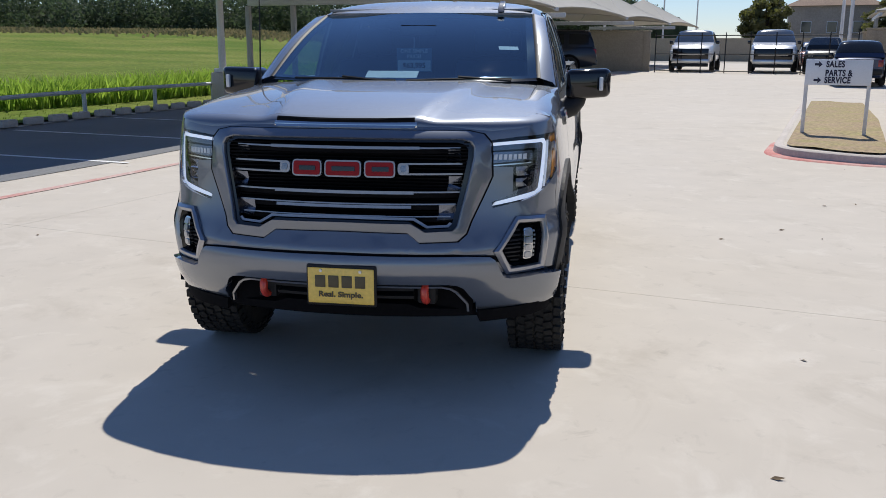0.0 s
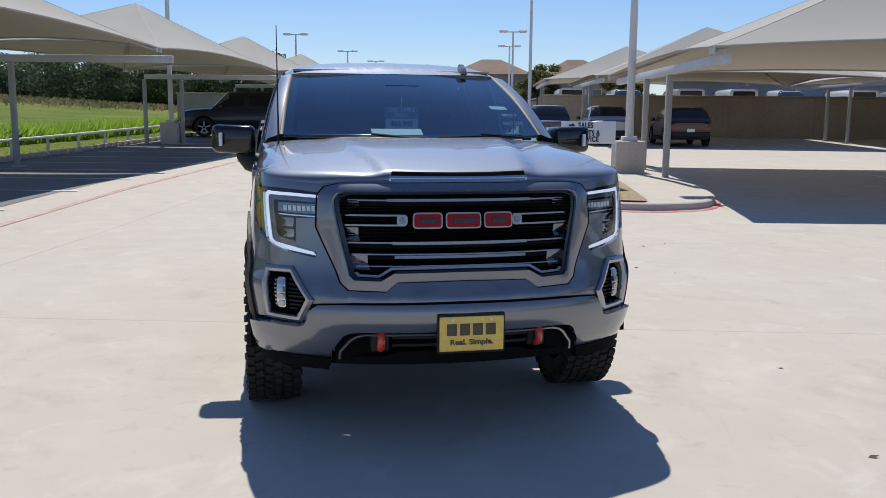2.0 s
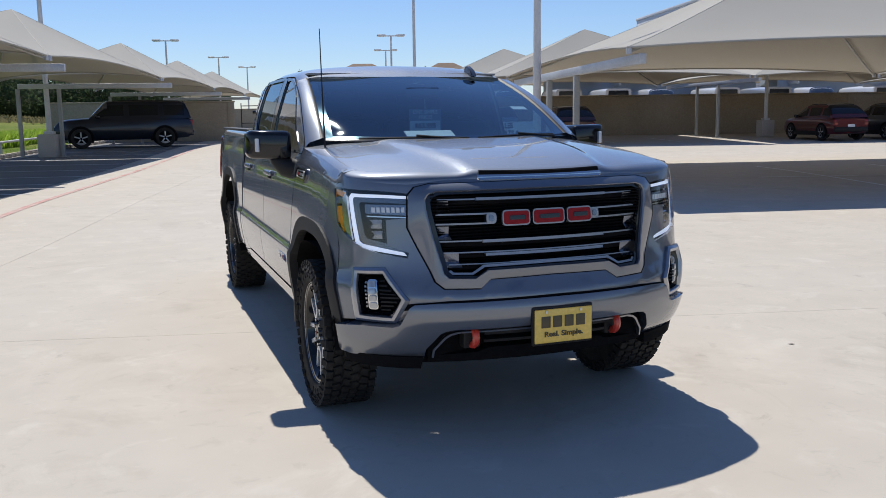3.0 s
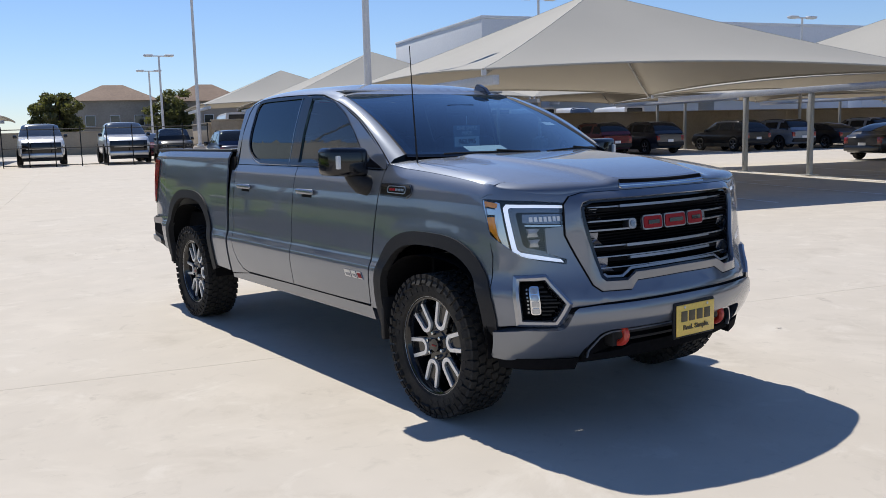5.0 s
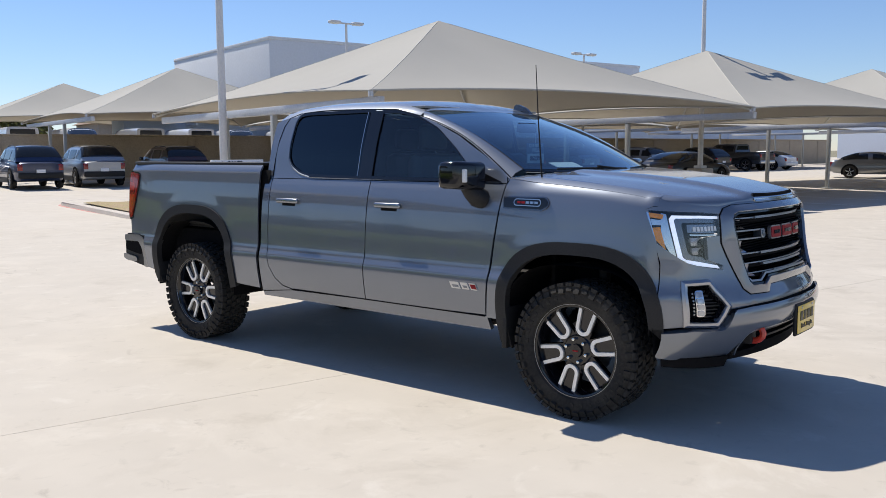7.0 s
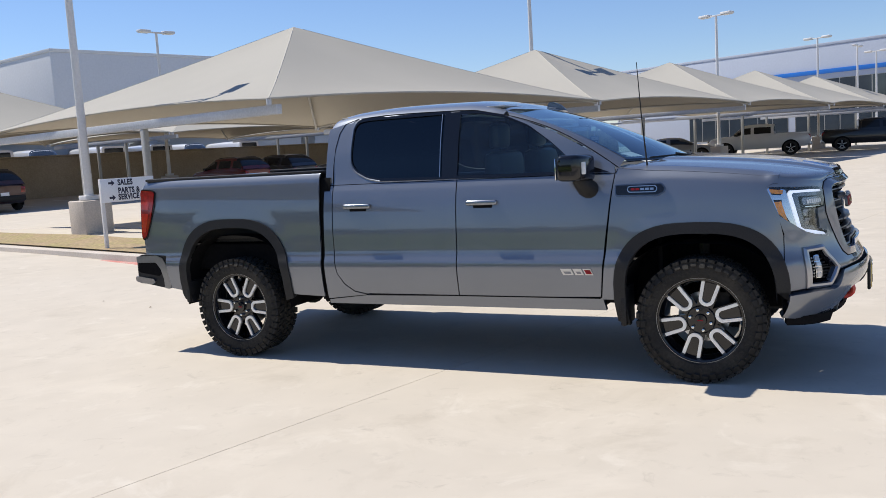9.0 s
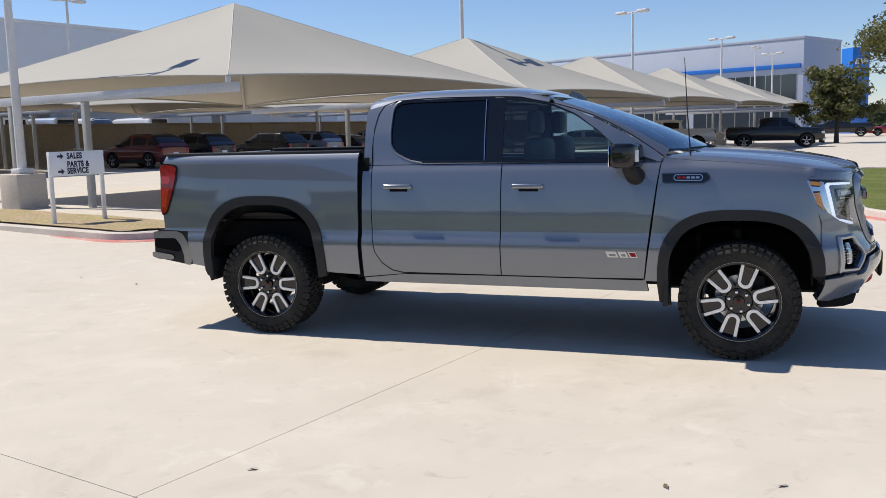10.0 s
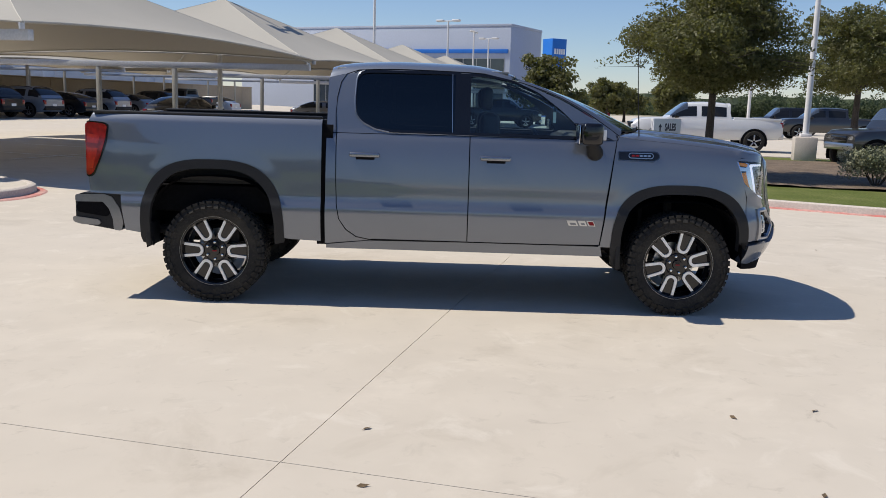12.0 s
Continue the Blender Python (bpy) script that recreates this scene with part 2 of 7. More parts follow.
FIELD = mat("meadow", (0.105, 0.158, 0.026), 0.95, spec=0.05, vary=0.3, big=0.12, fine=3.5, bump=0.4, tone=(0.20, 0.215, 0.055))
DRY = mat("dry_grass", (0.21, 0.185, 0.10), 0.95, spec=0.05, vary=0.35, big=0.3, fine=6, bump=0.4, tone=(0.20, 0.22, 0.08))
EARTH = mat("far_ground", (0.24, 0.225, 0.16), 0.95, spec=0.05, vary=0.3, big=0.02, fine=0.6, tone=(0.30, 0.27, 0.20))
BLADE = mat("weed_leaf", (0.20, 0.33, 0.04), 0.7, vary=0.35, big=0.8, fine=4, tone=(0.30, 0.40, 0.08))
LEAF = mat("oak_leaf", (0.075, 0.082, 0.030), 0.6, vary=0.4, big=0.9, fine=7, tone=(0.12, 0.115, 0.045))
# distant leaves; a slight bluish haze is put into their green
HAZED_LEAF = mat("hazed_far_leaf", (0.062, 0.088, 0.052), 0.8, vary=0.4, big=0.12, fine=1.1, tone=(0.095, 0.115, 0.05))
GRASS = mat("meadow_blade", (0.12, 0.175, 0.03), 0.8, spec=0.1, vary=0.35, big=0.3, fine=3, tone=(0.19, 0.215, 0.05))
see_through(BLADE, (0.42, 0.60, 0.08), 0.5)
see_through(GRASS, (0.17, 0.24, 0.04), 0.5)
see_through(DRY, (0.36, 0.30, 0.16), 0.3)
see_through(HAZED_LEAF, (0.10, 0.145, 0.07), 0.4)
see_through(LEAF, (0.22, 0.23, 0.05), 0.35)
BARK = mat("bark", (0.07, 0.056, 0.044), 0.95, vary=0.3, big=3, fine=30, bump=0.6)
FABRIC = mat("shade_cloth", (0.405, 0.388, 0.345), 0.85, vary=0.04, big=0.5, fine=60, bump=0.03)
see_through(FABRIC, (0.40, 0.31, 0.20), 0.07)
SEAM = mat("cloth_seam", (0.60, 0.57, 0.50), 0.85, vary=0.04)
STEEL = mat("painted_steel", (0.40, 0.40, 0.385), 0.5, vary=0.06, big=1.5, fine=20)
GALV = mat("galvanised_beam", (0.56, 0.575, 0.60), 0.5, 0.15, vary=0.08, big=2, fine=25)
POLE = mat("pole_paint", (0.72, 0.71, 0.70), 0.45, vary=0.05, big=1.5, fine=20)
LAMP_LENS = mat("lamp_lens", (0.75, 0.76, 0.76), 0.25, vary=0.03)
WALL = mat("tan_block_wall", (0.42, 0.345, 0.25), 0.9, vary=0.1, big=0.7, fine=14, bump=0.15)
PANEL_WALL = mat("white_concrete_wall", (0.70, 0.72, 0.75), 0.8, vary=0.03, big=0.2, fine=4)
# pale dealership walls, with the blue of distance haze mixed into the colour
HAZED_CLADDING = mat("hazed_metal_cladding", (0.43, 0.48, 0.58), 0.8, vary=0.03, big=0.2, fine=4)
BLUE_TRIM = mat("blue_trim", (0.02, 0.17, 0.60), 0.35, vary=0.06, big=0.5)
DARK_PANE = mat("dark_window", (0.03, 0.04, 0.05), 0.08, vary=0.2, big=0.4, spec=0.8)
ROOFING = mat("brown_shingles", (0.30, 0.21, 0.15), 0.9, vary=0.2, big=0.5, fine=6)
BRICKISH = mat("house_wall", (0.42, 0.36, 0.30), 0.9, vary=0.12, big=0.4, fine=6)
SIGN_WHITE = mat("sign_white", (0.74, 0.77, 0.82), 0.45, vary=0.03, big=2)
SIGN_NAVY = mat("sign_navy", (0.015, 0.018, 0.05), 0.5, vary=0.05)


# ---- ground, paving and kerbs ----
def sheet(name, corners, z, material, label, cells=1, category="ground", lifts=True):
    """A flat four-cornered sheet, cut into cells, that follows the lot's rise."""
    bm = bmesh.new()
    a, b, c, d = [Vector((*p, 0)) for p in corners]
    vs = [[bm.verts.new(a.lerp(b, i / cells).lerp(d.lerp(c, i / cells), j / cells)) for i in range(cells + 1)] for j in range(cells + 1)]
    for row in vs:
        for v in row:
            v.co.z = z + (rise(v.co.y) if lifts else 0)
    for j in range(cells):
        for i in range(cells):
            bm.faces.new((vs[j][i], vs[j][i + 1], vs[j + 1][i + 1], vs[j + 1][i]))
    return tagged(part(name, bm, material), label, category, kind="structure")


sheet("ground", [(-1500, -1500), (1500, -1500), (1500, 1500), (-1500, 1500)], -0.06, EARTH, "flat grassy land reaching the horizon", 1, lifts=False)
sheet("pavement_bed", [(-40, -60), (160, -60), (160, 110), (-40, 110)], -0.03, JOINT, "dark joint bed under the concrete paving", 60, "ground")
paving = sheet("pavement", [(70, -55), (150, -55), (150, 100), (70, 100)], -0.004, CONCRETE, "pale sunlit concrete paving of the car lot", 24, "pavement")

FADED = mat("worn_red_line", (0.52, 0.26, 0.22), 0.8, vary=0.2, big=2.0, fine=18, tone=(0.56, 0.44, 0.39), mask=0.47)

# the red fire-lane line and the asphalt bays beside the meadow
W = Vector((0.2, 0.98, 0))
WR = Vector((0.98, -0.2, 0))


def lane(a, b):
    """A point of the meadow side: a metres across from the red line, b metres along it."""
    p = Vector((-5.0, 5.2, 0)) + WR * a + W * b
    return (p.x, p.y)


sheet("road", [lane(-6.3, -34), lane(-0.95, -34), lane(-0.95, 62), lane(-6.3, 62)], 0.006, ASPHALT, "dark asphalt parking bays with white lines", 48, "asphalt")
sheet("red_line", [lane(-0.07, -34), lane(0.07, -34), lane(0.07, 62), lane(-0.07, 62)], 0.006, FADED, "faded red fire-lane line on concrete", 48, "road marking")


def stripe(name, p, q, w=0.1, z=0.012, material=None, label="worn white parking line", group="parking lines"):
    p, q = Vector((*p, 0)), Vector((*q, 0))
    s = (q - p).normalized().cross(Vector((0, 0, 1))) * w / 2
    ob = sheet(name, [(p - s)[:2], (p + s)[:2], (q + s)[:2], (q - s)[:2]], z, material or WHITE_PAINT, label, 4, "road marking")
    return tagged(ob, group=group)


def uv(a, b, o=(0, 0)):
    p = Vector((*o, 0)) + U * a + V * b
    return (p.x, p.y)


for i in range(-3, 15):
    stripe("parking_line", lane(-5.7, 1.6 + 2.75 * i), lane(-0.7, 1.6 + 2.75 * i))


for i in range(-1, 18):
    a = 7.0 + 3.15 * i
    if i > 0:
        stripe("parking_line", uv(a, 9.2), uv(a, 17.8), 0.1, 0.006)
    stripe("parking_line", uv(a + 1.2, 34.3), uv(a + 1.2, 39.6), 0.1, 0.006)
stripe("parking_line", uv(8.5, 14.2), uv(60, 14.2), 0.1, 0.0075)


sheet("gutter", [lane(-6.3, -34), lane(-6.06, -34), lane(-6.06, 62), lane(-6.3, 62)], 0.012, KERB, "pale concrete edge along the asphalt", 48, "kerb")


# ---- meadow behind the guard rail ----
def far_rise(x, y):
    """The meadow climbs away from the lot."""
    d = -(Vector((x, y, 0)) - Vector((*lane(-6.35, 0), 0))).dot(WR)
    return 0.05 + rise(y) + 3.3 * min(1, max(0, d / 60)) ** 1.1 * min(1, max(0, math.hypot(x, y) - 20) / 110)


bm = bmesh.new()
rows = []
for i in range(61):
    th = radians(-85 + 88 * i / 60)
    r0 = min(12.3 / math.sin(radians(11.5) - th), 120)
    rows.append([])
    for j in range(25):
        r = r0 + (175 - r0) * (j / 24) ** 1.5
        x, y = r * math.sin(th), r * math.cos(th)
        rows[-1].append(bm.verts.new((x, y, far_rise(x, y))))
for p, q in zip(rows, rows[1:]):
    for j in range(24):
        bm.faces.new((p[j], q[j], q[j + 1], p[j + 1]))
bmesh.ops.recalc_face_normals(bm, faces=bm.faces)
tagged(part("meadow", bm, FIELD, angle=60), "sunlit green meadow rising to the trees", "grass", kind="structure")


def blades(name, spots, h, w, material, label, seed, lean=0.35):
    """Upright grass and weed leaves as thin tapered triangles."""
    rnd = random.Random(seed)
    co, fs = [], []
    for x, y, z in spots:
        a, hh = rnd.uniform(0, 6.28), h * rnd.uniform(0.5, 1.25)
        dx, dy = math.cos(a) * w / 2, math.sin(a) * w / 2
        lx, ly = rnd.gauss(0, lean) * hh, rnd.gauss(0, lean) * hh
        i = len(co)
        co += [(x - dx, y - dy, z), (x + dx, y + dy, z), (x + lx * 0.4 + dx * 0.8, y + ly * 0.4 + dy * 0.8, z + hh * 0.55), (x + lx, y + ly, z + hh), (x + lx * 0.4 - dx * 0.8, y + ly * 0.4 - dy * 0.8, z + hh * 0.55)]
        fs.append((i, i + 1, i + 2, i + 3, i + 4))
    me = bpy.data.meshes.new(name)
    me.from_pydata(co, [], fs)
    return tagged(part(name, me, material, angle=0), label, "grass", kind="stuff")


rnd = random.Random(5)
spots = []
for i in range(26000):
    b = rnd.uniform(-8, 62)
    a = -8.6 - abs(rnd.gauss(0, 0.9)) - 0.7 * max(0, math.sin(b * 0.35))
    x, y = lane(a, b)
    spots.append((x, y, far_rise(x, y)))
blades("tall_weeds", spots, 0.66, 0.06, BLADE, "bright green tall weeds along the meadow edge", 1)
spots = []
for i in range(16000):
    a, b = -6.45 - 40 * rnd.random() ** 1.6, rnd.uniform(-8, 64)
    x, y = lane(a, b)
    spots.append((x, y, far_rise(x, y)))
blades("meadow_grass", spots, 0.05, 0.02, GRASS, "short green meadow grass", 2, 0.6)
spots = []
for i in range(14000):
    th, r = radians(rnd.uniform(-75, 3)), 124 + rnd.gauss(0, 6)
    x, y = r * math.sin(th), r * math.cos(th)
    spots.append((x, y, far_rise(x, y)))
blades("dry_reeds", spots, 0.5, 0.4, DRY, "brown dry grass below the far trees", 3, 0.4)


def leaf_cloud(co, fs, rnd, centre, radii, count, size, shell=0.55):
    """Loose leaves in an uneven clump."""
    c = Vector(centre)
    for _ in range(count):
        d = Vector((rnd.gauss(0, 1), rnd.gauss(0, 1), rnd.gauss(0, 1))).normalized()
        r = shell + (1 - shell) * rnd.random() ** 0.6
        r *= 0.8 + 0.35 * noise.noise(d * 1.7 + c * 0.37)
        p = c + Vector((d.x * radii[0], d.y * radii[1], d.z * radii[2])) * r
        n = (d + Vector((rnd.gauss(0, 0.7), rnd.gauss(0, 0.7), rnd.gauss(0, 0.7)))).normalized()
        t = n.orthogonal().normalized()
        t = (t * math.cos(a := rnd.uniform(0, 6.28)) + n.cross(t) * math.sin(a))
        s = size * rnd.uniform(0.6, 1.35)
        b = n.cross(t)
        i = len(co)
        co += [p - t * s * 0.5, p + b * s * 0.28, p + t * s * 0.5, p - b * s * 0.28]
        fs.append((i, i + 1, i + 2, i + 3))


def leaves(name, co, fs, material, parent=None):
    me = bpy.data.meshes.new(name)
    me.from_pydata(co, [], fs)
    return part(name, me, material, parent, angle=0)


rnd = random.Random(11)
co, fs = [], []
for i in range(170):
    th, r = radians(-82 + 86 * i / 170 + rnd.uniform(-.4, .4)), 138 + rnd.random() * 22
    x, y = r * math.sin(th), r * math.cos(th)
    h = rnd.uniform(5.2, 7.8)
    for k in range(5):
        leaf_cloud(co, fs, rnd, (x + rnd.gauss(0, 1.8), y + rnd.gauss(0, 1.8), 3.2 + h * (0.12 + 0.18 * k)), (3.4, 3.4, 1.6), 210, 0.55, 0.4)
for i in range(90):
    th, r = radians(84 + 66 * i / 90 + rnd.uniform(-.5, .5)), 190 + rnd.random() * 20
    x, y = r * math.sin(th), r * math.cos(th)
    h = rnd.uniform(3.4, 6.4)
    for k in range(4):
        leaf_cloud(co, fs, rnd, (x + rnd.gauss(0, 2), y + rnd.gauss(0, 2), h * (0.1 + 0.24 * k)), (4.5, 4.5, 1.3), 260, 0.6, 0.5)
tagged(leaves("far_woods", co, fs, HAZED_LEAF), "dark green belt of trees behind the meadow", "trees", kind="stuff")
woods = bmesh.new()
for i in range(60):
    th = radians(-84 + 90 * i / 60)
    x, y = 158 * math.sin(th), 158 * math.cos(th)
    add_box(woods, (x - 4.5, y - 4.5, 0), (x + 4.5, y + 4.5, 6.8 + 0.8 * math.sin(i * 1.7)), 1.5, seg=1)
for i in range(40):
    th = radians(82 + 70 * i / 40)
    x, y = 205 * math.sin(th), 205 * math.cos(th)
    add_box(woods, (x - 6, y - 6, 0), (x + 6, y + 6, 4.0 + 0.8 * math.sin(i * 1.7)), 1.5, seg=1)
tagged(part("woods_shade", woods, HAZED_LEAF), "dense dark inside of the far woods", "trees", kind="stuff")


def kerb_ring(name, loop, w, h, material, label, z0=0.0, category="kerb"):
    """A kerb with a rounded top round a closed outline."""
    bm = bmesh.new()
    k = len(loop)
    c = sum((Vector((*p, 0)) for p in loop), Vector()) / k
    prof = [(0, 0), (0.02, h * 0.85), (0.05, h), (w - 0.03, h), (w, h * 0.9), (w, 0)]
    rows = []
    for i in range(k):
        p, a, b = Vector((*loop[i], 0)), Vector((*loop[i - 1], 0)), Vector((*loop[(i + 1) % k], 0))
        n = (b - a).normalized().cross(Vector((0, 0, 1)))
        if n.dot(c - p) < 0:
            n = -n
        rows.append([bm.verts.new(p + n * o + Vector((0, 0, z0 + rise(p.y) + z))) for o, z in prof])
    for i in range(k):
        for j in range(len(prof) - 1):
            bm.faces.new((rows[i][j], rows[(i + 1) % k][j], rows[(i + 1) % k][j + 1], rows[i][j + 1]))
    bmesh.ops.recalc_face_normals(bm, faces=bm.faces)
    return tagged(part(name, bm, material), label, category, kind="structure")


def fill(name, loop, z, material, label, category):
    bm = bmesh.new()
    vs = [bm.verts.new((p[0], p[1], z + rise(p[1]))) for p in loop]
    bm.faces.new(vs)
    bmesh.ops.triangulate(bm, faces=bm.faces)
    bmesh.ops.subdivide_edges(bm, edges=bm.edges, cuts=3, use_grid_fill=True)
    for v in bm.verts:
        v.co.z += (0.03 if material in (SOIL, MULCH) else 0.01) * noise.noise(v.co * 2.6)
    return tagged(part(name, bm, material), label, category, kind="structure")


# the planted island under the direction sign
ISLAND = rounded([(3.82, 9.2), (5.15, 8.32), (6.35, 8.5), (7.0, 9.4), (8.2, 12.9), (9.2, 16.6), (8.7, 22.2), (7.1, 22.0)], 0.7, 6)
kerb_ring("kerb_island", ISLAND, 0.16, 0.13, KERB, "pale concrete kerb round the sign island, faded red at its foot")
BED = rounded([(4.1, 9.45), (5.1, 8.6), (5.35, 8.7), (6.7, 13.8), (8.0, 19.6), (6.9, 20.2)], 0.2, 5)
fill("island_walk", [(6.4 + (x - 6.4) * 0.96, 13.5 + (y - 13.5) * 0.985) for x, y in ISLAND], 0.118, CONCRETE, "raised concrete walk on the island", "pavement")
fill("island_bed", BED, 0.155, SOIL, "bare brown soil bed with dry mulch", "soil")
kerb_ring("red_gutter", [(p[0] + (p[0] - 6.6) * 0.06, p[1] + (p[1] - 14.5) * 0.03) for p in ISLAND], 0.30, 0.016, RED_PAINT, "faded red paint along the island gutter", category="road marking")

# the lawn strip on the customer side
LAWN_LOOP = rounded([(8.6, -2.1), (7.75, -2.75), (6.3, -5.4), (3.6, -15), (20, -19), (24, -3.2), (16, -1.75), (9.3, -1.75)], 0.6, 5)
kerb_ring("kerb_lawn", LAWN_LOOP, 0.16, 0.13, KERB, "pale concrete kerb round the lawn")
fill("lawn", [(9.5 + (x - 9.5) * 0.96, -6 + (y + 6) * 0.96) for x, y in LAWN_LOOP], 0.11, LAWN, "mown green lawn strip beside the kerb", "grass")
fill("mulch_bed", rounded([(10.9, -2.6), (10.1, -5.2), (9.4, -8.2), (19, -12), (20.5, -4.9), (15, -2.9)], 0.8, 5), 0.15, MULCH, "brown mulch bed with stones under the trees", "soil")
kerb_ring("red_gutter_lawn", [(p[0] + (p[0] - 12) * 0.025, p[1] + (p[1] + 8) * 0.03) for p in LAWN_LOOP], 0.28, 0.016, RED_PAINT, "faded red paint along the lawn kerb", category="road marking")


# ---- walls ----
def wall(name, p, q, h, t, label, cap=True):
    """A block wall with pilasters and a coping, from p to q."""
    p, q = Vector((*p, 0)), Vector((*q, 0))
    d = (q - p).normalized()
    w = thing(name, Matrix.Translation((p.x, p.y, rise(p.y) - 0.1)) @ Matrix.Rotation(math.atan2(d.y, d.x), 4, "Z"), label, "wall", kind="structure")
    L = (q - p).length
    part("wall_face", box((0, -t / 2, 0), (L, t / 2, h), 0.02), WALL, w)
    part("coping", box((-0.05, -t / 2 - 0.04, h + 0.003), (L + 0.05, t / 2 + 0.04, h + 0.09), 0.015), WALL, w)
    for i in range(int(L // 4.9) + 1):
        part("pilaster", box((4.9 * i, -t / 2 - 0.03, 0), (4.9 * i + 0.4, -t / 2 - 0.003, h - 0.003), 0.01), WALL, w)
    return w


wall("wall_back", (14.2, 42.0), uv(76, 0, (14.2, 42.0)), 2.27, 0.2, "long tan block wall behind the parked cars")
wall("wall_side", (-5.7, 49.1), (4.3, 47.2), 2.26, 0.2, "tan block wall beside the open gate")
wall("wall_gate", (14.2, 42.2), (16.0, 49.5), 2.12, 0.2, "tan block wall running back from the gate")


# ---- shade canopies ----
def canopy(centre, a, b, eave, tip, label, group):
    """A hipped cloth roof on a rectangle: half-lengths along two directions."""
    c = Vector((*centre, 0))
    t = thing("shade_canopy", Matrix.Translation((c.x, c.y, eave)), label, "canopy", group)
    n = 20
    bm = bmesh.new()
    vs = []
    for j in range(n + 1):
        row = []
        for i in range(n + 1):
            x, y = 2 * i / n - 1, 2 * j / n - 1
            m = max(abs(x), abs(y))
            side = min(abs(x), abs(y)) / m if m else 0
            h = (1 - m) ** 1.08 - 0.10 * m * (1 - m) * (1 - side ** 2) * 2
            pull = 0.045 * (1 - side ** 2) * m ** 3          # edges drawn in between the corners
            sx = 1 - (pull if abs(x) >= abs(y) else 0)
            sy = 1 - (pull if abs(y) > abs(x) else 0)
            up = 0.20 * (1 - side ** 2) * m ** 4
            p = a * (x * sx) + b * (y * sy)
            row.append(bm.verts.new((p.x, p.y, (tip - eave) * h + up)))
        vs.append(row)
    for j in range(n):
        for i in range(n):
            q = (vs[j][i], vs[j][i + 1], vs[j + 1][i + 1], vs[j + 1][i])
            if (2 * i < n) == (2 * j < n):
                bm.faces.new((q[0], q[1], q[2])), bm.faces.new((q[0], q[2], q[3]))
            else:
                bm.faces.new((q[0], q[1], q[3])), bm.faces.new((q[1], q[2], q[3]))
    part("cloth", bm, FABRIC, t, angle=14)
    seam = bmesh.new()
    for x, y in ((-1, -1), (1, -1), (1, 1), (-1, 1)):
        pts = []
        for i in range(11):
            m = 1 - i / 10 * .97
            d = min(abs(x), abs(y))
            q = d * m if d < 1 else m
            side = q / m
            h = (1 - m) ** 1.08 - 0.10 * m * (1 - m) * (1 - side ** 2) * 2
            pull = 0.045 * (1 - side ** 2) * m ** 3
            p = a * (x * m * (1 - (pull if abs(x) > abs(y) else 0))) + b * (y * m * (1 - (pull if abs(y) > abs(x) else 0)))
            pts.append((p.x, p.y, (tip - eave) * h + 0.20 * (1 - side ** 2) * m ** 4))
        tube(seam, pts, 0.008, 4)
    part("seam", seam, SEAM, t, angle=0)
    hem = bmesh.new()
    for k, (s0, s1) in enumerate((((-1, -1), (1, -1)), ((1, -1), (1, 1)), ((1, 1), (-1, 1)), ((-1, 1), (-1, -1)))):
        pts = []
        for i in range(13):
            f = i / 12
            x, y = s0[0] + (s1[0] - s0[0]) * f, s0[1] + (s1[1] - s0[1]) * f
            side = min(abs(x), abs(y))
            pull = 0.045 * (1 - side ** 2)
            p = a * (x * (1 - (pull if k in (1, 3) else 0))) + b * (y * (1 - (pull if k in (0, 2) else 0)))
            pts.append((p.x, p.y, 0.20 * (1 - side ** 2) - 0.012))
        tube(hem, pts, 0.022, 6)
    part("hem_cable", hem, FABRIC, t)
    for sx in (-1, 1):
        for sy in (-1, 1):
            p = a * sx + b * sy
            bm = tube(bmesh.new(), [p * 0.995 + Vector((0, 0, -0.12)), p * 0.995 + Vector((0, 0, 0.0))], 0.05, 8)
            part("corner_bracket", bm, GALV, t)
            rib = p * 0.985
            part("corner_strut", tube(bmesh.new(), [rib + Vector((0, 0, -0.06)), p * 0.80 + Vector((0, 0, (tip - eave) * .176 - .10)), p * 0.5 + Vector((0, 0, (tip - eave) * .473 - .10))], 0.04, 6), STEEL, t)
    return t


def stand(mid, along, half, top, apart, label, group, shift=0.0):
    """A steel beam on two posts."""
    m = Vector((*mid, 0))
    g = rise(m.y)
    t = thing("canopy_stand", Matrix.Translation((m.x, m.y, g)) @ Matrix.Rotation(math.atan2(along.y, along.x), 4, "Z"), label, "canopy frame", group)
    part("beam", box((shift - half, -0.07, top - g - 0.18), (shift + half, 0.07, top - g), 0.01), GALV, t)
    for s in (-1, 1):
        part("post", box((s * apart / 2 - 0.065, -0.065, 0), (s * apart / 2 + 0.065, 0.065, top - g - 0.183), 0.012), STEEL, t)
        part("base_plate", box((s * apart / 2 - 0.17, -0.17, 0.004), (s * apart / 2 + 0.17, 0.17, 0.03), 0.004), STEEL, t)
    return t


STEP = Vector((11.95, -2.62, 0))
ROWS_AT = (((13.55, 13.05), 5, 2.70, 5.13), ((20.1, 35.0), 5, 3.15, 5.70), ((23.4, 52.3), 4, 3.60, 6.05))
HA, HB = U * 6.0, V * 6.0
for (x, y), k, ev, tp in ROWS_AT:
    for i in range(k + 1):
        p = Vector((x, y, 0)) + STEP * i
        if i < k:
            canopy((p.x, p.y), HA * 0.99, HB * 0.99, ev, tp, "beige cloth shade canopy with a peaked hip roof over parking bays", "shade canopies of the lot")
        e = p - HA * 0.94
        stand((e.x, e.y), V, 5.85, ev - 0.10, 2.7, "grey steel beam on twin square posts carrying the canopies", "canopy stands of the lot")
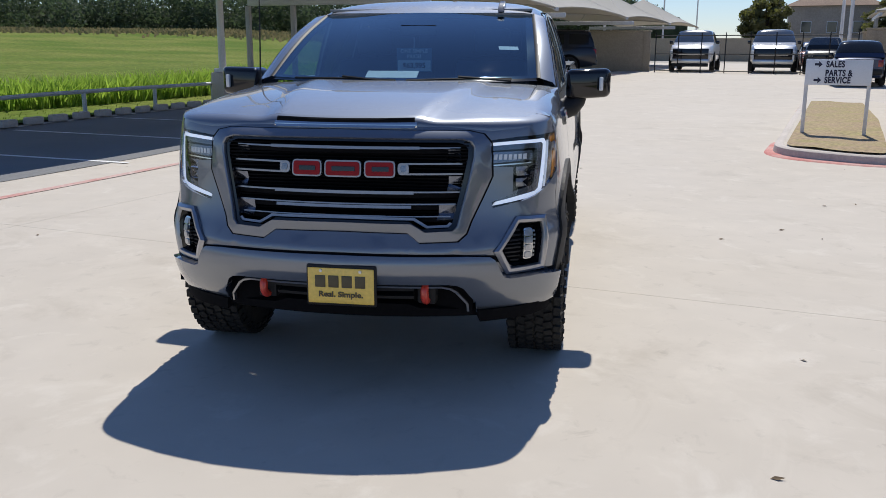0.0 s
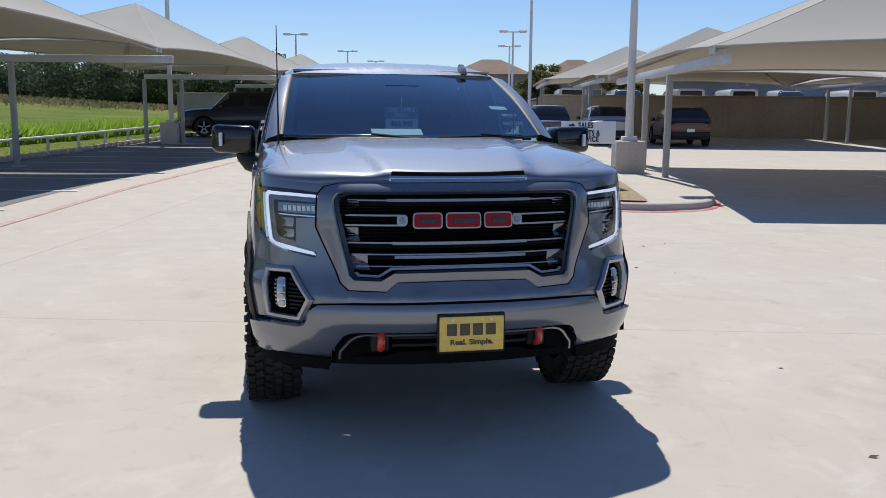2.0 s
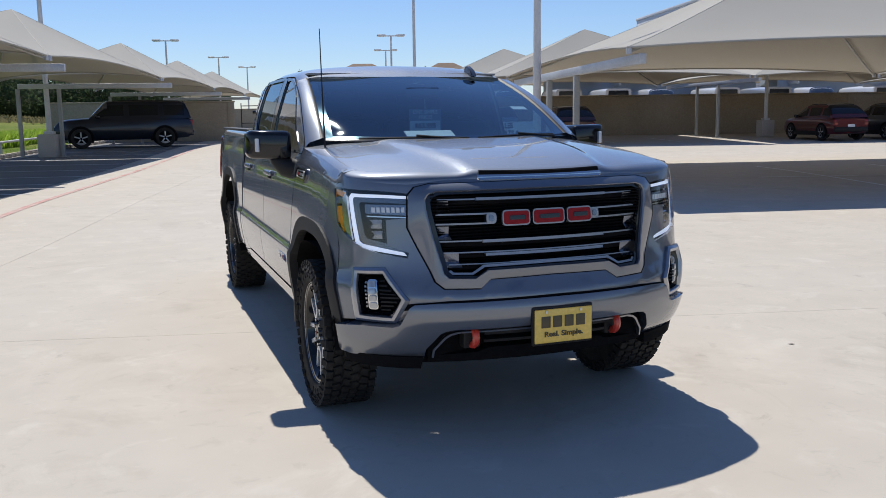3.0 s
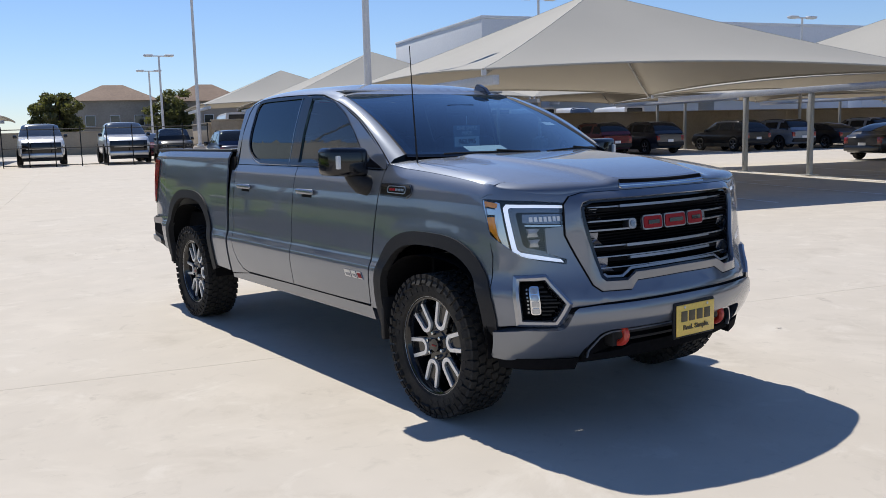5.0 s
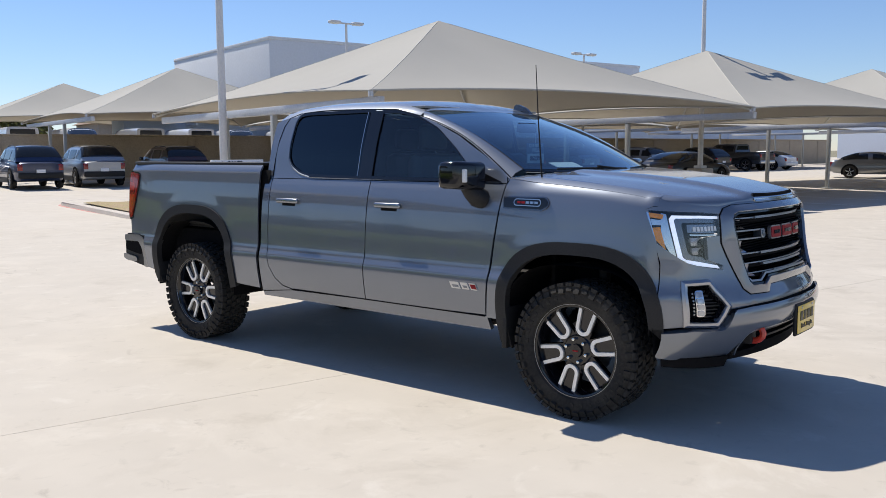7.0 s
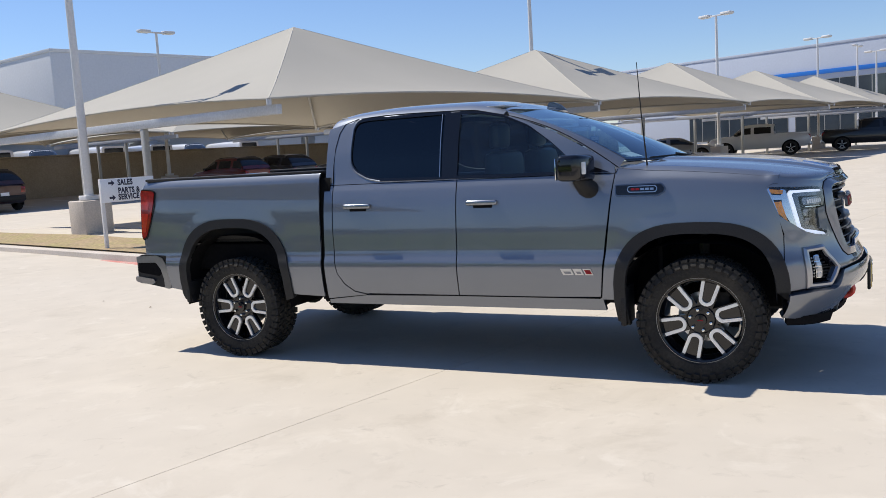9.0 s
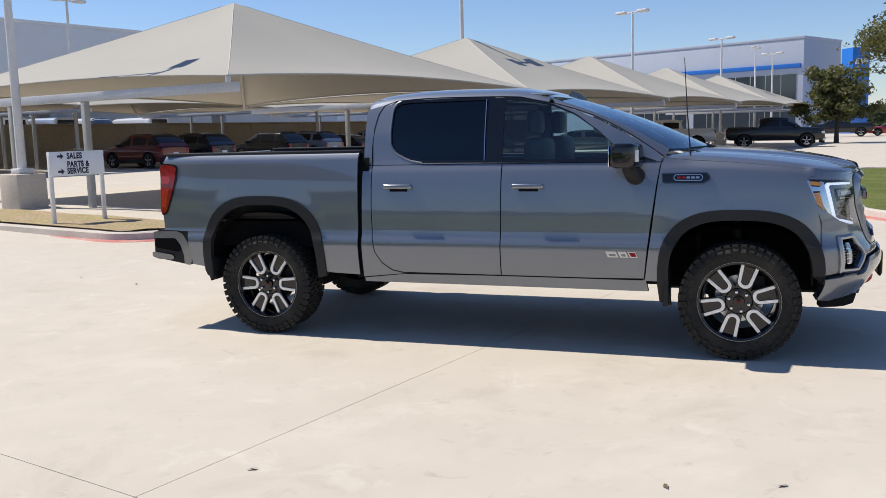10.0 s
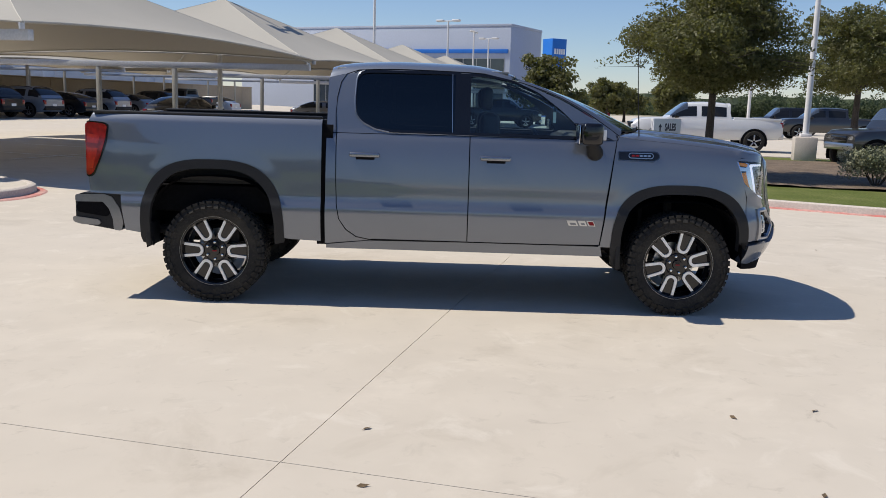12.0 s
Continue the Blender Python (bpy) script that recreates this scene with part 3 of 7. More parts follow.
for i in range(-1, 4):
    p = Vector((-4.75, 25.2, 0)) + Vector((3.1, 12.0, 0)) * i
    canopy((p.x, p.y), WR * 2.95, Vector((0.25, 0.968, 0)) * 6.1, 3.12, 4.9, "beige cloth shade canopy over the bays by the meadow", "shade canopies by the meadow")
    if i < 0:
        continue
    e = p - Vector((1.55, 6.0, 0)) - WR * 1.5
    stand((e.x, e.y), WR, 2.75, 2.92, 1.45, "grey steel cantilever beam on twin posts at its end", "canopy stands by the meadow", 2.05)


# ---- light poles ----
def light_pole(x, y, h=8.6, facing=0.0, heads=2, block=0.34, label="white steel light pole with twin lamp heads on concrete block"):
    g = rise(y)
    t = thing("light_pole", Matrix.Translation((x, y, g)) @ Matrix.Rotation(radians(facing), 4, "Z"), label, "light pole", "light poles of the lot")
    z = 0.0
    if block:
        part("concrete_block", box((-block, -block, 0), (block, block, 0.85), 0.03), KERB, t)
        part("base_cover", box((-0.17, -0.17, 0.853), (0.17, 0.17, 0.96), 0.02), POLE, t)
        z = 0.86
    part("pole", tube(bmesh.new(), [(0, 0, z), (0, 0, h * 0.5), (0, 0, h)], [0.1, 0.085, 0.065], 12), POLE, t)
    part("cross_arm", box((-0.5, -0.04, h - 0.06), (0.5, 0.04, h + 0.02), 0.01), POLE, t)
    for s in ((-1, 1) if heads == 2 else (1,)):
        head = part("lamp_head", box((s * 0.72 - 0.32, -0.2, h - 0.05), (s * 0.72 + 0.32, 0.2, h + 0.09), 0.04), POLE, t)
        part("lens", box((s * 0.72 - 0.26, -0.15, h - 0.075), (s * 0.72 + 0.26, 0.15, h - 0.053), 0.005), LAMP_LENS, head)
    return t


for x, y, h, f in ((7.58, 14.75, 8.5, TURN), (25.7, 10.65, 7.7, TURN), (-8.75, 18.3, 8.8, 70), (13.25, 41.3, 8.55, TURN), (17.6, 60, 7.2, TURN), (21, 73, 7.1, TURN),
                   (2.0, 71, 7.5, TURN), (8.1, 90, 7.45, TURN), (13, 105, 7.3, TURN), (-4.4, 31.5, 9.0, 70), (29.6, 32.9, 8.4, TURN), (47.6, 28.4, 7.9, TURN),
                   (43.4, 6.45, 7.85, 60), (63.2, 2.4, 7.9, 60), (81.3, -1.5, 7.9, 60), (80, 0, 8.4, TURN), (20.7, -9.5, 9.6, TURN), (46, -16, 8.4, TURN)):
    light_pole(x, y, h, f, block=0.23 if x < -5 else 0.34)


# ---- signs ----
def sign_board(p, q, z0, z1, lines, label, group):
    """A white board on two posts; lines: (text, across, height, letter size), arrows: (direction, across, height)."""
    p, q = Vector((*p, 0)), Vector((*q, 0))
    d = q - p
    g = rise(p.y) + 0.12
    t = thing("direction_sign", Matrix.Translation((p.x, p.y, g)) @ Matrix.Rotation(math.atan2(d.y, d.x), 4, "Z"), label, "sign", group)
    L = d.length
    for x in (0.03, L - 0.03):
        part("post", box((x - 0.03, -0.03, 0), (x + 0.03, 0.03, z1 - g), 0.005), POLE, t)
    board = part("board", box((0, -0.055, z0 - g), (L, -0.033, z1 - g), 0.004), SIGN_WHITE, t)
    for kind, x, z, s in lines:
        if kind in ("right", "up"):
            a = [(-0.5, -0.16), (0.02, -0.16), (0.02, -0.45), (0.5, 0), (0.02, 0.45), (0.02, 0.16), (-0.5, 0.16)]
            m = Matrix.Translation((x, -0.0565, z - g)) @ Matrix.Rotation(radians(90), 4, "X") @ Matrix.Rotation(radians(90 if kind == "up" else 0), 4, "Z") @ Matrix.Scale(s, 4)
            part("arrow", prism(bmesh.new(), a, 0, 0.01, m), SIGN_NAVY, board, angle=0)
        else:
            words("lettering", kind, s, SIGN_NAVY, board, Matrix.Translation((x, -0.0585, z - g)) @ Matrix.Rotation(radians(90), 4, "X"), squeeze=0.74, spread=1.08, bold=0.040)
    return t


sign_board((4.70, 11.31), (5.68, 11.01), 1.02, 1.44, [("right", 0.2, 1.36, 0.12), ("SALES", 0.46, 1.36, 0.140), ("PARTS &", 0.52, 1.215, 0.140), ("right", 0.2, 1.10, 0.12), ("SERVICE", 0.51, 1.10, 0.140)],
           "white sign with navy SALES, PARTS & SERVICE lettering on two posts", "direction signs")
sign_board((12.25, -2.66), (13.0, -3.46), 0.98, 1.40, [("up", 0.25, 1.2, 0.17), ("SALES", 0.66, 1.2, 0.22)], "white sign with a navy arrow and SALES lettering", "direction signs")


# ---- guard rail and wheel stops by the meadow ----
rail = thing("guard_rail", Matrix.Translation((0, 0, 0.0)), "low galvanised pipe guard rail along the meadow", "guard rail")
part("rail", tube(bmesh.new(), [(*lane(-6.6, b), 0.55 + rise(lane(-6.6, b)[1])) for b in range(-20, 62, 2)], 0.045, 8), GALV, rail)
for i in range(-8, 26):
    x, y = lane(-6.6, 2.4 * i)
    part("post", tube(bmesh.new(), [(x, y, 0.0), (x, y, 0.53 + rise(y))], 0.05, 8), GALV, rail)
stop_bm = box((-0.09, -0.2, 0), (0.09, 0.2, 0.15), 0.035)
stop = tagged(part("wheel_stop", stop_bm, KERB), "short pale concrete wheel stop at the asphalt edge", "wheel stop", "wheel stops")
rnd = random.Random(3)
for i in range(-16, 84):
    x, y = lane(-6.16, 0.66 * i)
    m = pose(x, y, rise(y) + 0.013, 0, 0, -11.5 + rnd.uniform(-6, 6))
    if i == -16:
        stop.matrix_world = m
    else:
        copy_thing(stop, m)


# ---- buildings ----
def block_building(name, corner, along, length, depth, h, label, bands=(), windows=(), cladding=None):
    a = Vector((*along, 0)).normalized()
    t = thing(name, Matrix.Translation((*corner, 0)) @ Matrix.Rotation(math.atan2(a.y, a.x), 4, "Z"), label, "building")
    part("wall", box((0, 0, 0), (length, depth, h), 0.05), cladding or HAZED_CLADDING, t)
    part("parapet", box((-0.06, -0.06, h + 0.003), (length + 0.06, depth + 0.06, h + 0.35), 0.03), cladding or HAZED_CLADDING, t)
    for x0, x1, z0, z1, m in bands:
        part("trim_band", box((x0, -0.25, z0), (x1, -0.004, z1), 0.02), m, t)
    for x0, x1, z0, z1 in windows:
        w = part("window", box((x0, -0.06, z0), (x1, -0.004, z1), 0.01), STEEL, t)
        k = max(1, round((x1 - x0) / 2.2))
        for i in range(k):
            f = (x1 - x0) / k
            part("pane", box((x0 + f * i + 0.06, -0.09, z0 + 0.06), (x0 + f * (i + 1) - 0.06, -0.063, z1 - 0.06)), DARK_PANE, w)
    return t


block_building("warehouse", (60, 76), (0.97, -0.242), 62, 30, 14.2, "tall plain white warehouse behind the canopies", cladding=PANEL_WALL)
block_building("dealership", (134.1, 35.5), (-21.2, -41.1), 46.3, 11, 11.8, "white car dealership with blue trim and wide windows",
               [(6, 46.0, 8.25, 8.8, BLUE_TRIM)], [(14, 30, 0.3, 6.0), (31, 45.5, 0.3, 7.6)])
pyl = thing("blue_pylon", Matrix.Translation((111.6, -11.4, 0)) @ Matrix.Rotation(radians(-60), 4, "Z"), "tall blue entrance tower beside the dealership", "tower")
part("tower_body", box((-1.15, -1.1, 0), (1.15, 1.1, 10.2), 0.06), BLUE_TRIM, pyl)
for i in range(5):
    part("letter_bar", box((-0.85 + i * .36, -1.2, 8.2), (-0.59 + i * .36, -1.103, 8.9), 0.02), SIGN_WHITE, pyl)


def house(x, y, turn, w, d, h, r, label):
    t = thing("house", Matrix.Translation((x, y, 0)) @ Matrix.Rotation(radians(turn), 4, "Z"), label, "house", "houses behind the lot")
    part("wall", box((-w / 2, -d / 2, 0), (w / 2, d / 2, h), 0.02), BRICKISH, t)
    bm = bmesh.new()
    e = 0.5
    b = [bm.verts.new(p) for p in ((-w / 2 - e, -d / 2 - e, h), (w / 2 + e, -d / 2 - e, h), (w / 2 + e, d / 2 + e, h), (-w / 2 - e, d / 2 + e, h))]
    k = max(0.1, w / 2 - d / 2)
    c = [bm.verts.new(p) for p in ((-k, 0, h + r), (k, 0, h + r))]
    bm.faces.new((b[0], b[1], c[1], c[0])), bm.faces.new((b[2], b[3], c[0], c[1])), bm.faces.new((b[1], b[2], c[1])), bm.faces.new((b[3], b[0], c[0])), bm.faces.new(b[::-1])
    part("roof", bm, ROOFING, t, angle=0)
    for i in range(3):
        x0 = -w / 2 + w * (0.16 + 0.28 * i)
        f = part("window", box((x0 - 0.08, -d / 2 - 0.05, h * 0.5 - 0.08), (x0 + 1.38, -d / 2 - 0.004, h * 0.5 + 1.58)), SIGN_WHITE, t)
        part("pane", box((x0, -d / 2 - 0.08, h * 0.5), (x0 + 1.3, -d / 2 - 0.053, h * 0.5 + 1.5)), DARK_PANE, f)
    return t


for x, y, tn, w, d, h, r in ((36.9, 140.7, TURN, 12.6, 9.5, 7.6, 2.6), (50.2, 136.5, TURN, 11.6, 9, 7.4, 2.8), (66, 112, TURN, 15, 11, 5.6, 2.9), (84, 108, TURN, 16, 11, 5.6, 3.0)):
    house(x, y, tn, w, d, h, r, "two-storey tan house with a brown hip roof behind the lot")


# ---- trees and bushes ----
def tree(x, y, h, spread, count, size, label, seed, trunk=0.12, z0=0.1, lean=(0, 0), clear=0.3, taper=None):
    rnd = random.Random(seed)
    t = thing("tree", Matrix.Translation((x, y, z0)), label, "tree", "trees by the lot")
    bm = bmesh.new()
    fork = h * clear
    tube(bm, [(0, 0, -0.1), (0.03, 0, fork * 0.5), (lean[0] * 0.3, lean[1] * 0.3, fork), (lean[0] * 0.6, lean[1] * 0.6, h * 0.6), (lean[0], lean[1], h * 0.86)], [trunk * 1.35, trunk, trunk * 0.85, trunk * 0.5, trunk * 0.15], 9)
    co, fs = [], []
    n = 15
    for i in range(n):
        a = i * 2.4 + rnd.uniform(-0.4, 0.4)
        f = (i + 0.5) / n
        zz = fork + (h - fork) * (0.06 + 0.86 * f)
        rr = spread * (1 - taper * f if taper else 1 - 0.75 * max(0, f - 0.35) ** 1.3) * rnd.uniform(0.5, 0.95) * (0.8 if f < 0.15 else 1)
        e = Vector((rr * math.cos(a), rr * math.sin(a), zz))
        s = Vector((0, 0, fork * 0.9 + (zz - fork) * 0.35))
        mid = s.lerp(e, 0.55) + Vector((0, 0, 0.12 * h * 0.3))
        tube(bm, [s, mid, e], [trunk * 0.45, trunk * 0.25, trunk * 0.06], 6)
        for k in range(4):
            c = s.lerp(e, 0.45 + 0.17 * k) + Vector((rnd.gauss(0, 1), rnd.gauss(0, 1), rnd.gauss(0, 0.6))) * spread * 0.13
            q = spread * rnd.uniform(0.24, 0.38)
            leaf_cloud(co, fs, rnd, c, (q, q, q * 0.62), count // (4 * n), size, 0.25)
    if size < 0.2:
        # loose drooping sprays past the edge of the crown
        for k in range(130):
            a, f = rnd.uniform(0, 2 * math.pi), rnd.uniform(0, 0.9)
            rr = spread * (1 - taper * f if taper else 1 - 0.75 * max(0, f - 0.35) ** 1.3)
            zz = fork + (h - fork) * (0.10 + 0.86 * f)
            p0, r1 = Vector((rr * 0.7 * math.cos(a), rr * 0.7 * math.sin(a), zz)), rr * rnd.uniform(1.0, 1.28)
            p1 = Vector((r1 * math.cos(a + 0.1), r1 * math.sin(a + 0.1), zz + rnd.uniform(-0.12, 0.07) * spread))
            tube(bm, [p0, p0.lerp(p1, 0.8)], [0.008, 0.002], 4)
            for j in range(8):
                c = p0.lerp(p1, j / 7) + Vector((0, 0, 0.05 * spread * math.sin(math.pi * j / 7)))
                leaf_cloud(co, fs, rnd, c, (spread * 0.045, spread * 0.045, spread * 0.03), 11 - j, size, 0.25)
    part("trunk", bm, BARK, t)
    leaves("crown", co, fs, LEAF if size < 0.5 else HAZED_LEAF, t)
    return t


tree(12.5, -4.05, 5.0, 2.3, 115000, 0.068, "live oak with a bare trunk and loose dark green crown", 4, 0.09, clear=0.43, taper=0.72)
tree(26.6, -13.7, 5.8, 2.6, 52000, 0.10, "live oak with a loose dark green crown over the mulch bed", 9, 0.13, clear=0.42)
tree(62, -5.6, 5.6, 2.9, 9000, 0.30, "round green tree in front of the dealership", 21, 0.14)
tree(90, -17, 3.8, 2.6, 7000, 0.32, "round green tree far down the street", 22, 0.14)
tree(84, -14, 4.4, 2.6, 6000, 0.36, "round green tree far down the street", 23, 0.14)
tree(76, -19, 4.4, 2.8, 6000, 0.36, "round green tree far down the street", 28, 0.14)
tree(22.2, 113.4, 8.6, 3.6, 16000, 0.42, "broad dark green tree behind the houses", 24, 0.3, clear=0.15)
tree(41.9, 128.8, 9.6, 4.4, 16000, 0.42, "broad green tree between the houses", 25, 0.3, clear=0.15)
tree(43, 98, 6.8, 4.6, 16000, 0.42, "broad green tree between the houses", 26, 0.3, clear=0.15)
tree(60, 100, 7.5, 5.0, 16000, 0.42, "broad green tree between the houses", 27, 0.3, clear=0.15)


def bush(x, y, r, h, seed, label):
    rnd = random.Random(seed)
    t = thing("bush", Matrix.Translation((x, y, 0.12)), label, "bush", "bushes by the lawn")
    co, fs = [], []
    for k in range(14):
        a = rnd.uniform(0, 6.28)
        d = r * rnd.uniform(0.1, 0.75)
        leaf_cloud(co, fs, rnd, (d * math.cos(a), d * math.sin(a), h * rnd.uniform(0.3, 0.68)), (r * 0.45, r * 0.45, h * 0.34), 420, 0.055, 0.3)
    leaves("foliage", co, fs, BUSH, t)
    for k in range(7):
        a = k * 0.9
        part("stem", tube(bmesh.new(), [(0.05 * math.cos(a), 0.05 * math.sin(a), -0.02), (r * 0.5 * math.cos(a), r * 0.5 * math.sin(a), h * 0.6)], [0.02, 0.006], 5), BARK, t)


BUSH = mat("sage_leaf", (0.17, 0.19, 0.10), 0.7, vary=0.3, big=2, fine=9, tone=(0.24, 0.23, 0.15))
bush(10.9, -7.2, 0.85, 0.95, 1, "rounded grey-green sage bush in the mulch bed")
bush(12.4, -8.6, 0.8, 0.9, 2, "rounded grey-green sage bush in the mulch bed")


# ---- the pickup: colours ----
PAINT = mat("steel_grey_metallic", (0.192, 0.212, 0.251), 0.22, 0.92, vary=0.05, big=1.2, fine=900, coat=1.0)


def flakes(m, rough, share):
    """Adds the wide glint of metal flakes to a paint's sharper sheen."""
    n, l = m.node_tree.nodes, m.node_tree.links
    a = n["Principled BSDF"]
    b, mx = n.new("ShaderNodeBsdfPrincipled"), n.new("ShaderNodeMixShader")
    for key in ("Metallic", "Coat Weight", "Coat Roughness", "Coat IOR", "Specular IOR Level"):
        b.inputs[key].default_value = a.inputs[key].default_value
    b.inputs["Roughness"].default_value, mx.inputs["Fac"].default_value = rough, share
    l.new(a.inputs["Base Color"].links[0].from_socket, b.inputs["Base Color"])
    l.new(a.outputs["BSDF"], mx.inputs[1]), l.new(b.outputs["BSDF"], mx.inputs[2])
    l.new(mx.outputs["Shader"], n["Material Output"].inputs["Surface"])


PAINT.node_tree.nodes["Principled BSDF"].inputs["Coat IOR"].default_value = 1.68
flakes(PAINT, 0.62, 0.64)
BLACK = mat("black_plastic", (0.018, 0.018, 0.019), 0.55, vary=0.2, big=3, fine=90, bump=0.03, spec=0.3)
GLOSS = mat("gloss_black", (0.006, 0.006, 0.008), 0.1, vary=0.1, coat=0.2, spec=0.4)
FLARE = mat("flare_plastic", (0.022, 0.022, 0.023), 0.6, vary=0.12, big=4, fine=120, spec=0.3)
SATIN = mat("satin_chrome", (0.55, 0.56, 0.58), 0.28, 1.0, vary=0.05)
HANDLE = mat("satin_handle", (0.27, 0.29, 0.33), 0.27, 0.9, vary=0.05)
CHROME = mat("chrome", (0.70, 0.71, 0.72), 0.14, 1.0, vary=0.02)
BADGE_EDGE = mat("smoked_chrome", (0.16, 0.17, 0.19), 0.22, 0.9, vary=0.05)
MACHINED = mat("machined_alloy", (0.86, 0.86, 0.85), 0.42, 0.6, vary=0.05, big=5)
RUBBER = mat("tyre_rubber", (0.020, 0.0195, 0.019), 0.8, vary=0.25, big=6, fine=60, bump=0.12, tone=(0.042, 0.038, 0.032), spec=0.25)
HOOK_RED = mat("red_hook", (0.62, 0.05, 0.025), 0.4, vary=0.08, coat=0.4)
BADGE_RED = mat("badge_red", (0.26, 0.010, 0.016), 0.5, vary=0.05, spec=0.2)
AMBER = mat("amber_lens", (0.95, 0.34, 0.01), 0.2, vary=0.2, big=8, fine=60, coat=0.2)
TAIL_RED = mat("tail_red", (0.27, 0.006, 0.004), 0.15, vary=0.35, big=9, fine=24, coat=0.3)
TAIL_BRIGHT = mat("tail_reflector", (0.45, 0.022, 0.010), 0.15, vary=0.2, big=12, coat=0.3)
PLATE = mat("gold_plate", (0.88, 0.61, 0.11), 0.35, vary=0.08, big=6, fine=60, coat=0.3)
PLATE_INK = mat("plate_ink", (0.10, 0.08, 0.04), 0.5, vary=0.1)
# near-black for linings, and for shade painted into gaps, slots and recesses
LINER = mat("liner_and_gap_shade", (0.008, 0.008, 0.009), 0.9, vary=0.2, spec=0.08)
UNDER = mat("dirty_underbody", (0.035, 0.032, 0.030), 0.9, vary=0.3, big=4, fine=25)
SEAT = mat("black_leather", (0.025, 0.025, 0.027), 0.5, vary=0.15, big=4, fine=70, bump=0.05)
DASH = mat("dash_top_vinyl", (0.07, 0.072, 0.075), 0.6, vary=0.15, big=4, fine=80, bump=0.05)
SHEET = mat("printed_sheet", (0.80, 0.88, 0.90), 0.7, vary=0.03)
PAPER = mat("white_paper", (0.82, 0.83, 0.84), 0.7, vary=0.02)
PAPER_BLUE = mat("printed_blue", (0.12, 0.22, 0.30), 0.7, vary=0.04)
INK = mat("black_ink", (0.02, 0.02, 0.03), 0.7, vary=0.05)
WINDSHIELD = glass("windshield_glass", (0.48, 0.78, 0.95), 0.62, 0.012, (0.80, 0.92, 1.0), 0.13)
FRONT_GLASS = glass("door_glass", (0.70, 0.88, 0.92), 0.85)
PRIVACY = glass("privacy_glass", (0.5, 0.55, 0.6), 0.08, 0.0, (0.7, 0.82, 0.9))
LENS = glass("lamp_cover", (0.95, 0.97, 1.0), 0.97)
LED = glow("led_white", (0.80, 0.87, 1.0), 0.55)

# ---- the pickup: its shape (front towards -y, front axle at y = 0) ----
plan_x = [0, .15, .3, .45, .584, .71, .805, .879, .929, .957, .971, .978, .98]
plan_y = [-.868, -.862, -.846, -.816, -.775, -.720, -.664, -.598, -.520, -.43, -.31, -.14, .05]
_fine = [curve(plan_x, plan_y)(x) for x in np.linspace(0, .98, 400)]
_xs = np.linspace(0, .98, 400)
_arc = np.concatenate([[0], np.cumsum(np.hypot(np.diff(_xs), np.diff(_fine)))])
A0 = float(_arc[-1]) - 0.05                  # arc length minus y, on the straight flank
side_w = curve([.36, .50, .60, .70, .755, .785, .83, .87, 1.0, 1.12, 1.2, 1.26, 1.308, 1.322, 1.37, 1.42, 1.5, 1.6, 1.7, 1.8, 1.86, 1.92],
               [.965, .995, 1.013, 1.026, 1.030, 1.028, 1.013, 1.006, .999, .988, .978, .967, .955, .951, .932, .916, .896, .872, .84, .805, .78, .752])
bed_w = curve([.36, .50, .60, .70, .755, .785, .83, .87, 1.0, 1.12, 1.22, 1.30, 1.40, 1.425, 1.437, 1.465, 1.475, 1.5], [.965, .995, 1.013, 1.026, 1.030, 1.028, 1.014, 1.008, 1.004, .998, .991, .982, .968, .963, .958, .942, .932, .91])
lean = curve([.35, .55, .70, .735, .80, .88, 1.0, 1.12, 1.25, 1.33], [.05, .0, -.05, -.048, -.014, .012, .036, .05, .074, .115])


FA = dict(yc=0.035, a=.525, b=.50, zb=.53)
RA = dict(yc=3.745, a=.55, b=.605, zb=.52)


def at_y(y):
    """Arc length of the flank or corner at y."""
    return A0 + y if y > .05 else float(np.interp(y, _fine, _arc))


def at_x(x):
    return math.copysign(float(np.interp(abs(x), _xs, _arc)), x)


def swell(y, z):
    """The flank swells round the wheel arches."""
    out = 0
    for d, n in ((FA, 2.85), (RA, 2.85)):
        e = ((abs(y - d["yc"]) / d["a"]) ** n + (max(0, z - d["zb"]) / d["b"]) ** n) ** (1 / n) - 1
        t = min(1, max(0, 1 - max(0, e) * .55 / .11))
        out += .003 * t * t * (3 - 2 * t)
    return out * min(1, max(0, (y + .66) / .2)) * min(1, max(0, (z - .3) / .2))


def nose(a, z):
    """The body's skin from the middle of the nose (a = 0) round the corner along the flank."""
    s, b = math.copysign(1, a), abs(a)
    if b > _arc[-1]:
        px, py = .98, b - A0
    else:
        px, py = float(np.interp(b, _arc, _xs)), float(np.interp(b, _arc, _fine))
    return Vector((s * (px * side_w(z) / .98 + swell(py, z)), py + lean(z) * max(0, 1 - (px / .96) ** 4), z))


def flank(s):
    return lambda y, z: nose(s * at_y(y), z)


def bed_side(s):
    return lambda y, z: Vector((s * (bed_w(z) + swell(y, z)) * (1 - .035 * min(1, max(0, (y - 4.3) / .45)) ** 2), y, z))


hood_z = curve([-.88, -.80, -.70, -.5, -.2, .2, .55], [1.262, 1.298, 1.33, 1.374, 1.414, 1.446, 1.464])
hood_d = curve([0, .34, .37, .43, .47, .6, .75, .82, .88, .925, .965], [.005, .004, .001, -.0145, -.0185, -.0245, -.037, -.044, -.051, -.058, -.066])


def narrow(y):
    return 1 if y > .05 else float(np.interp(y, _fine, _xs)) / .98


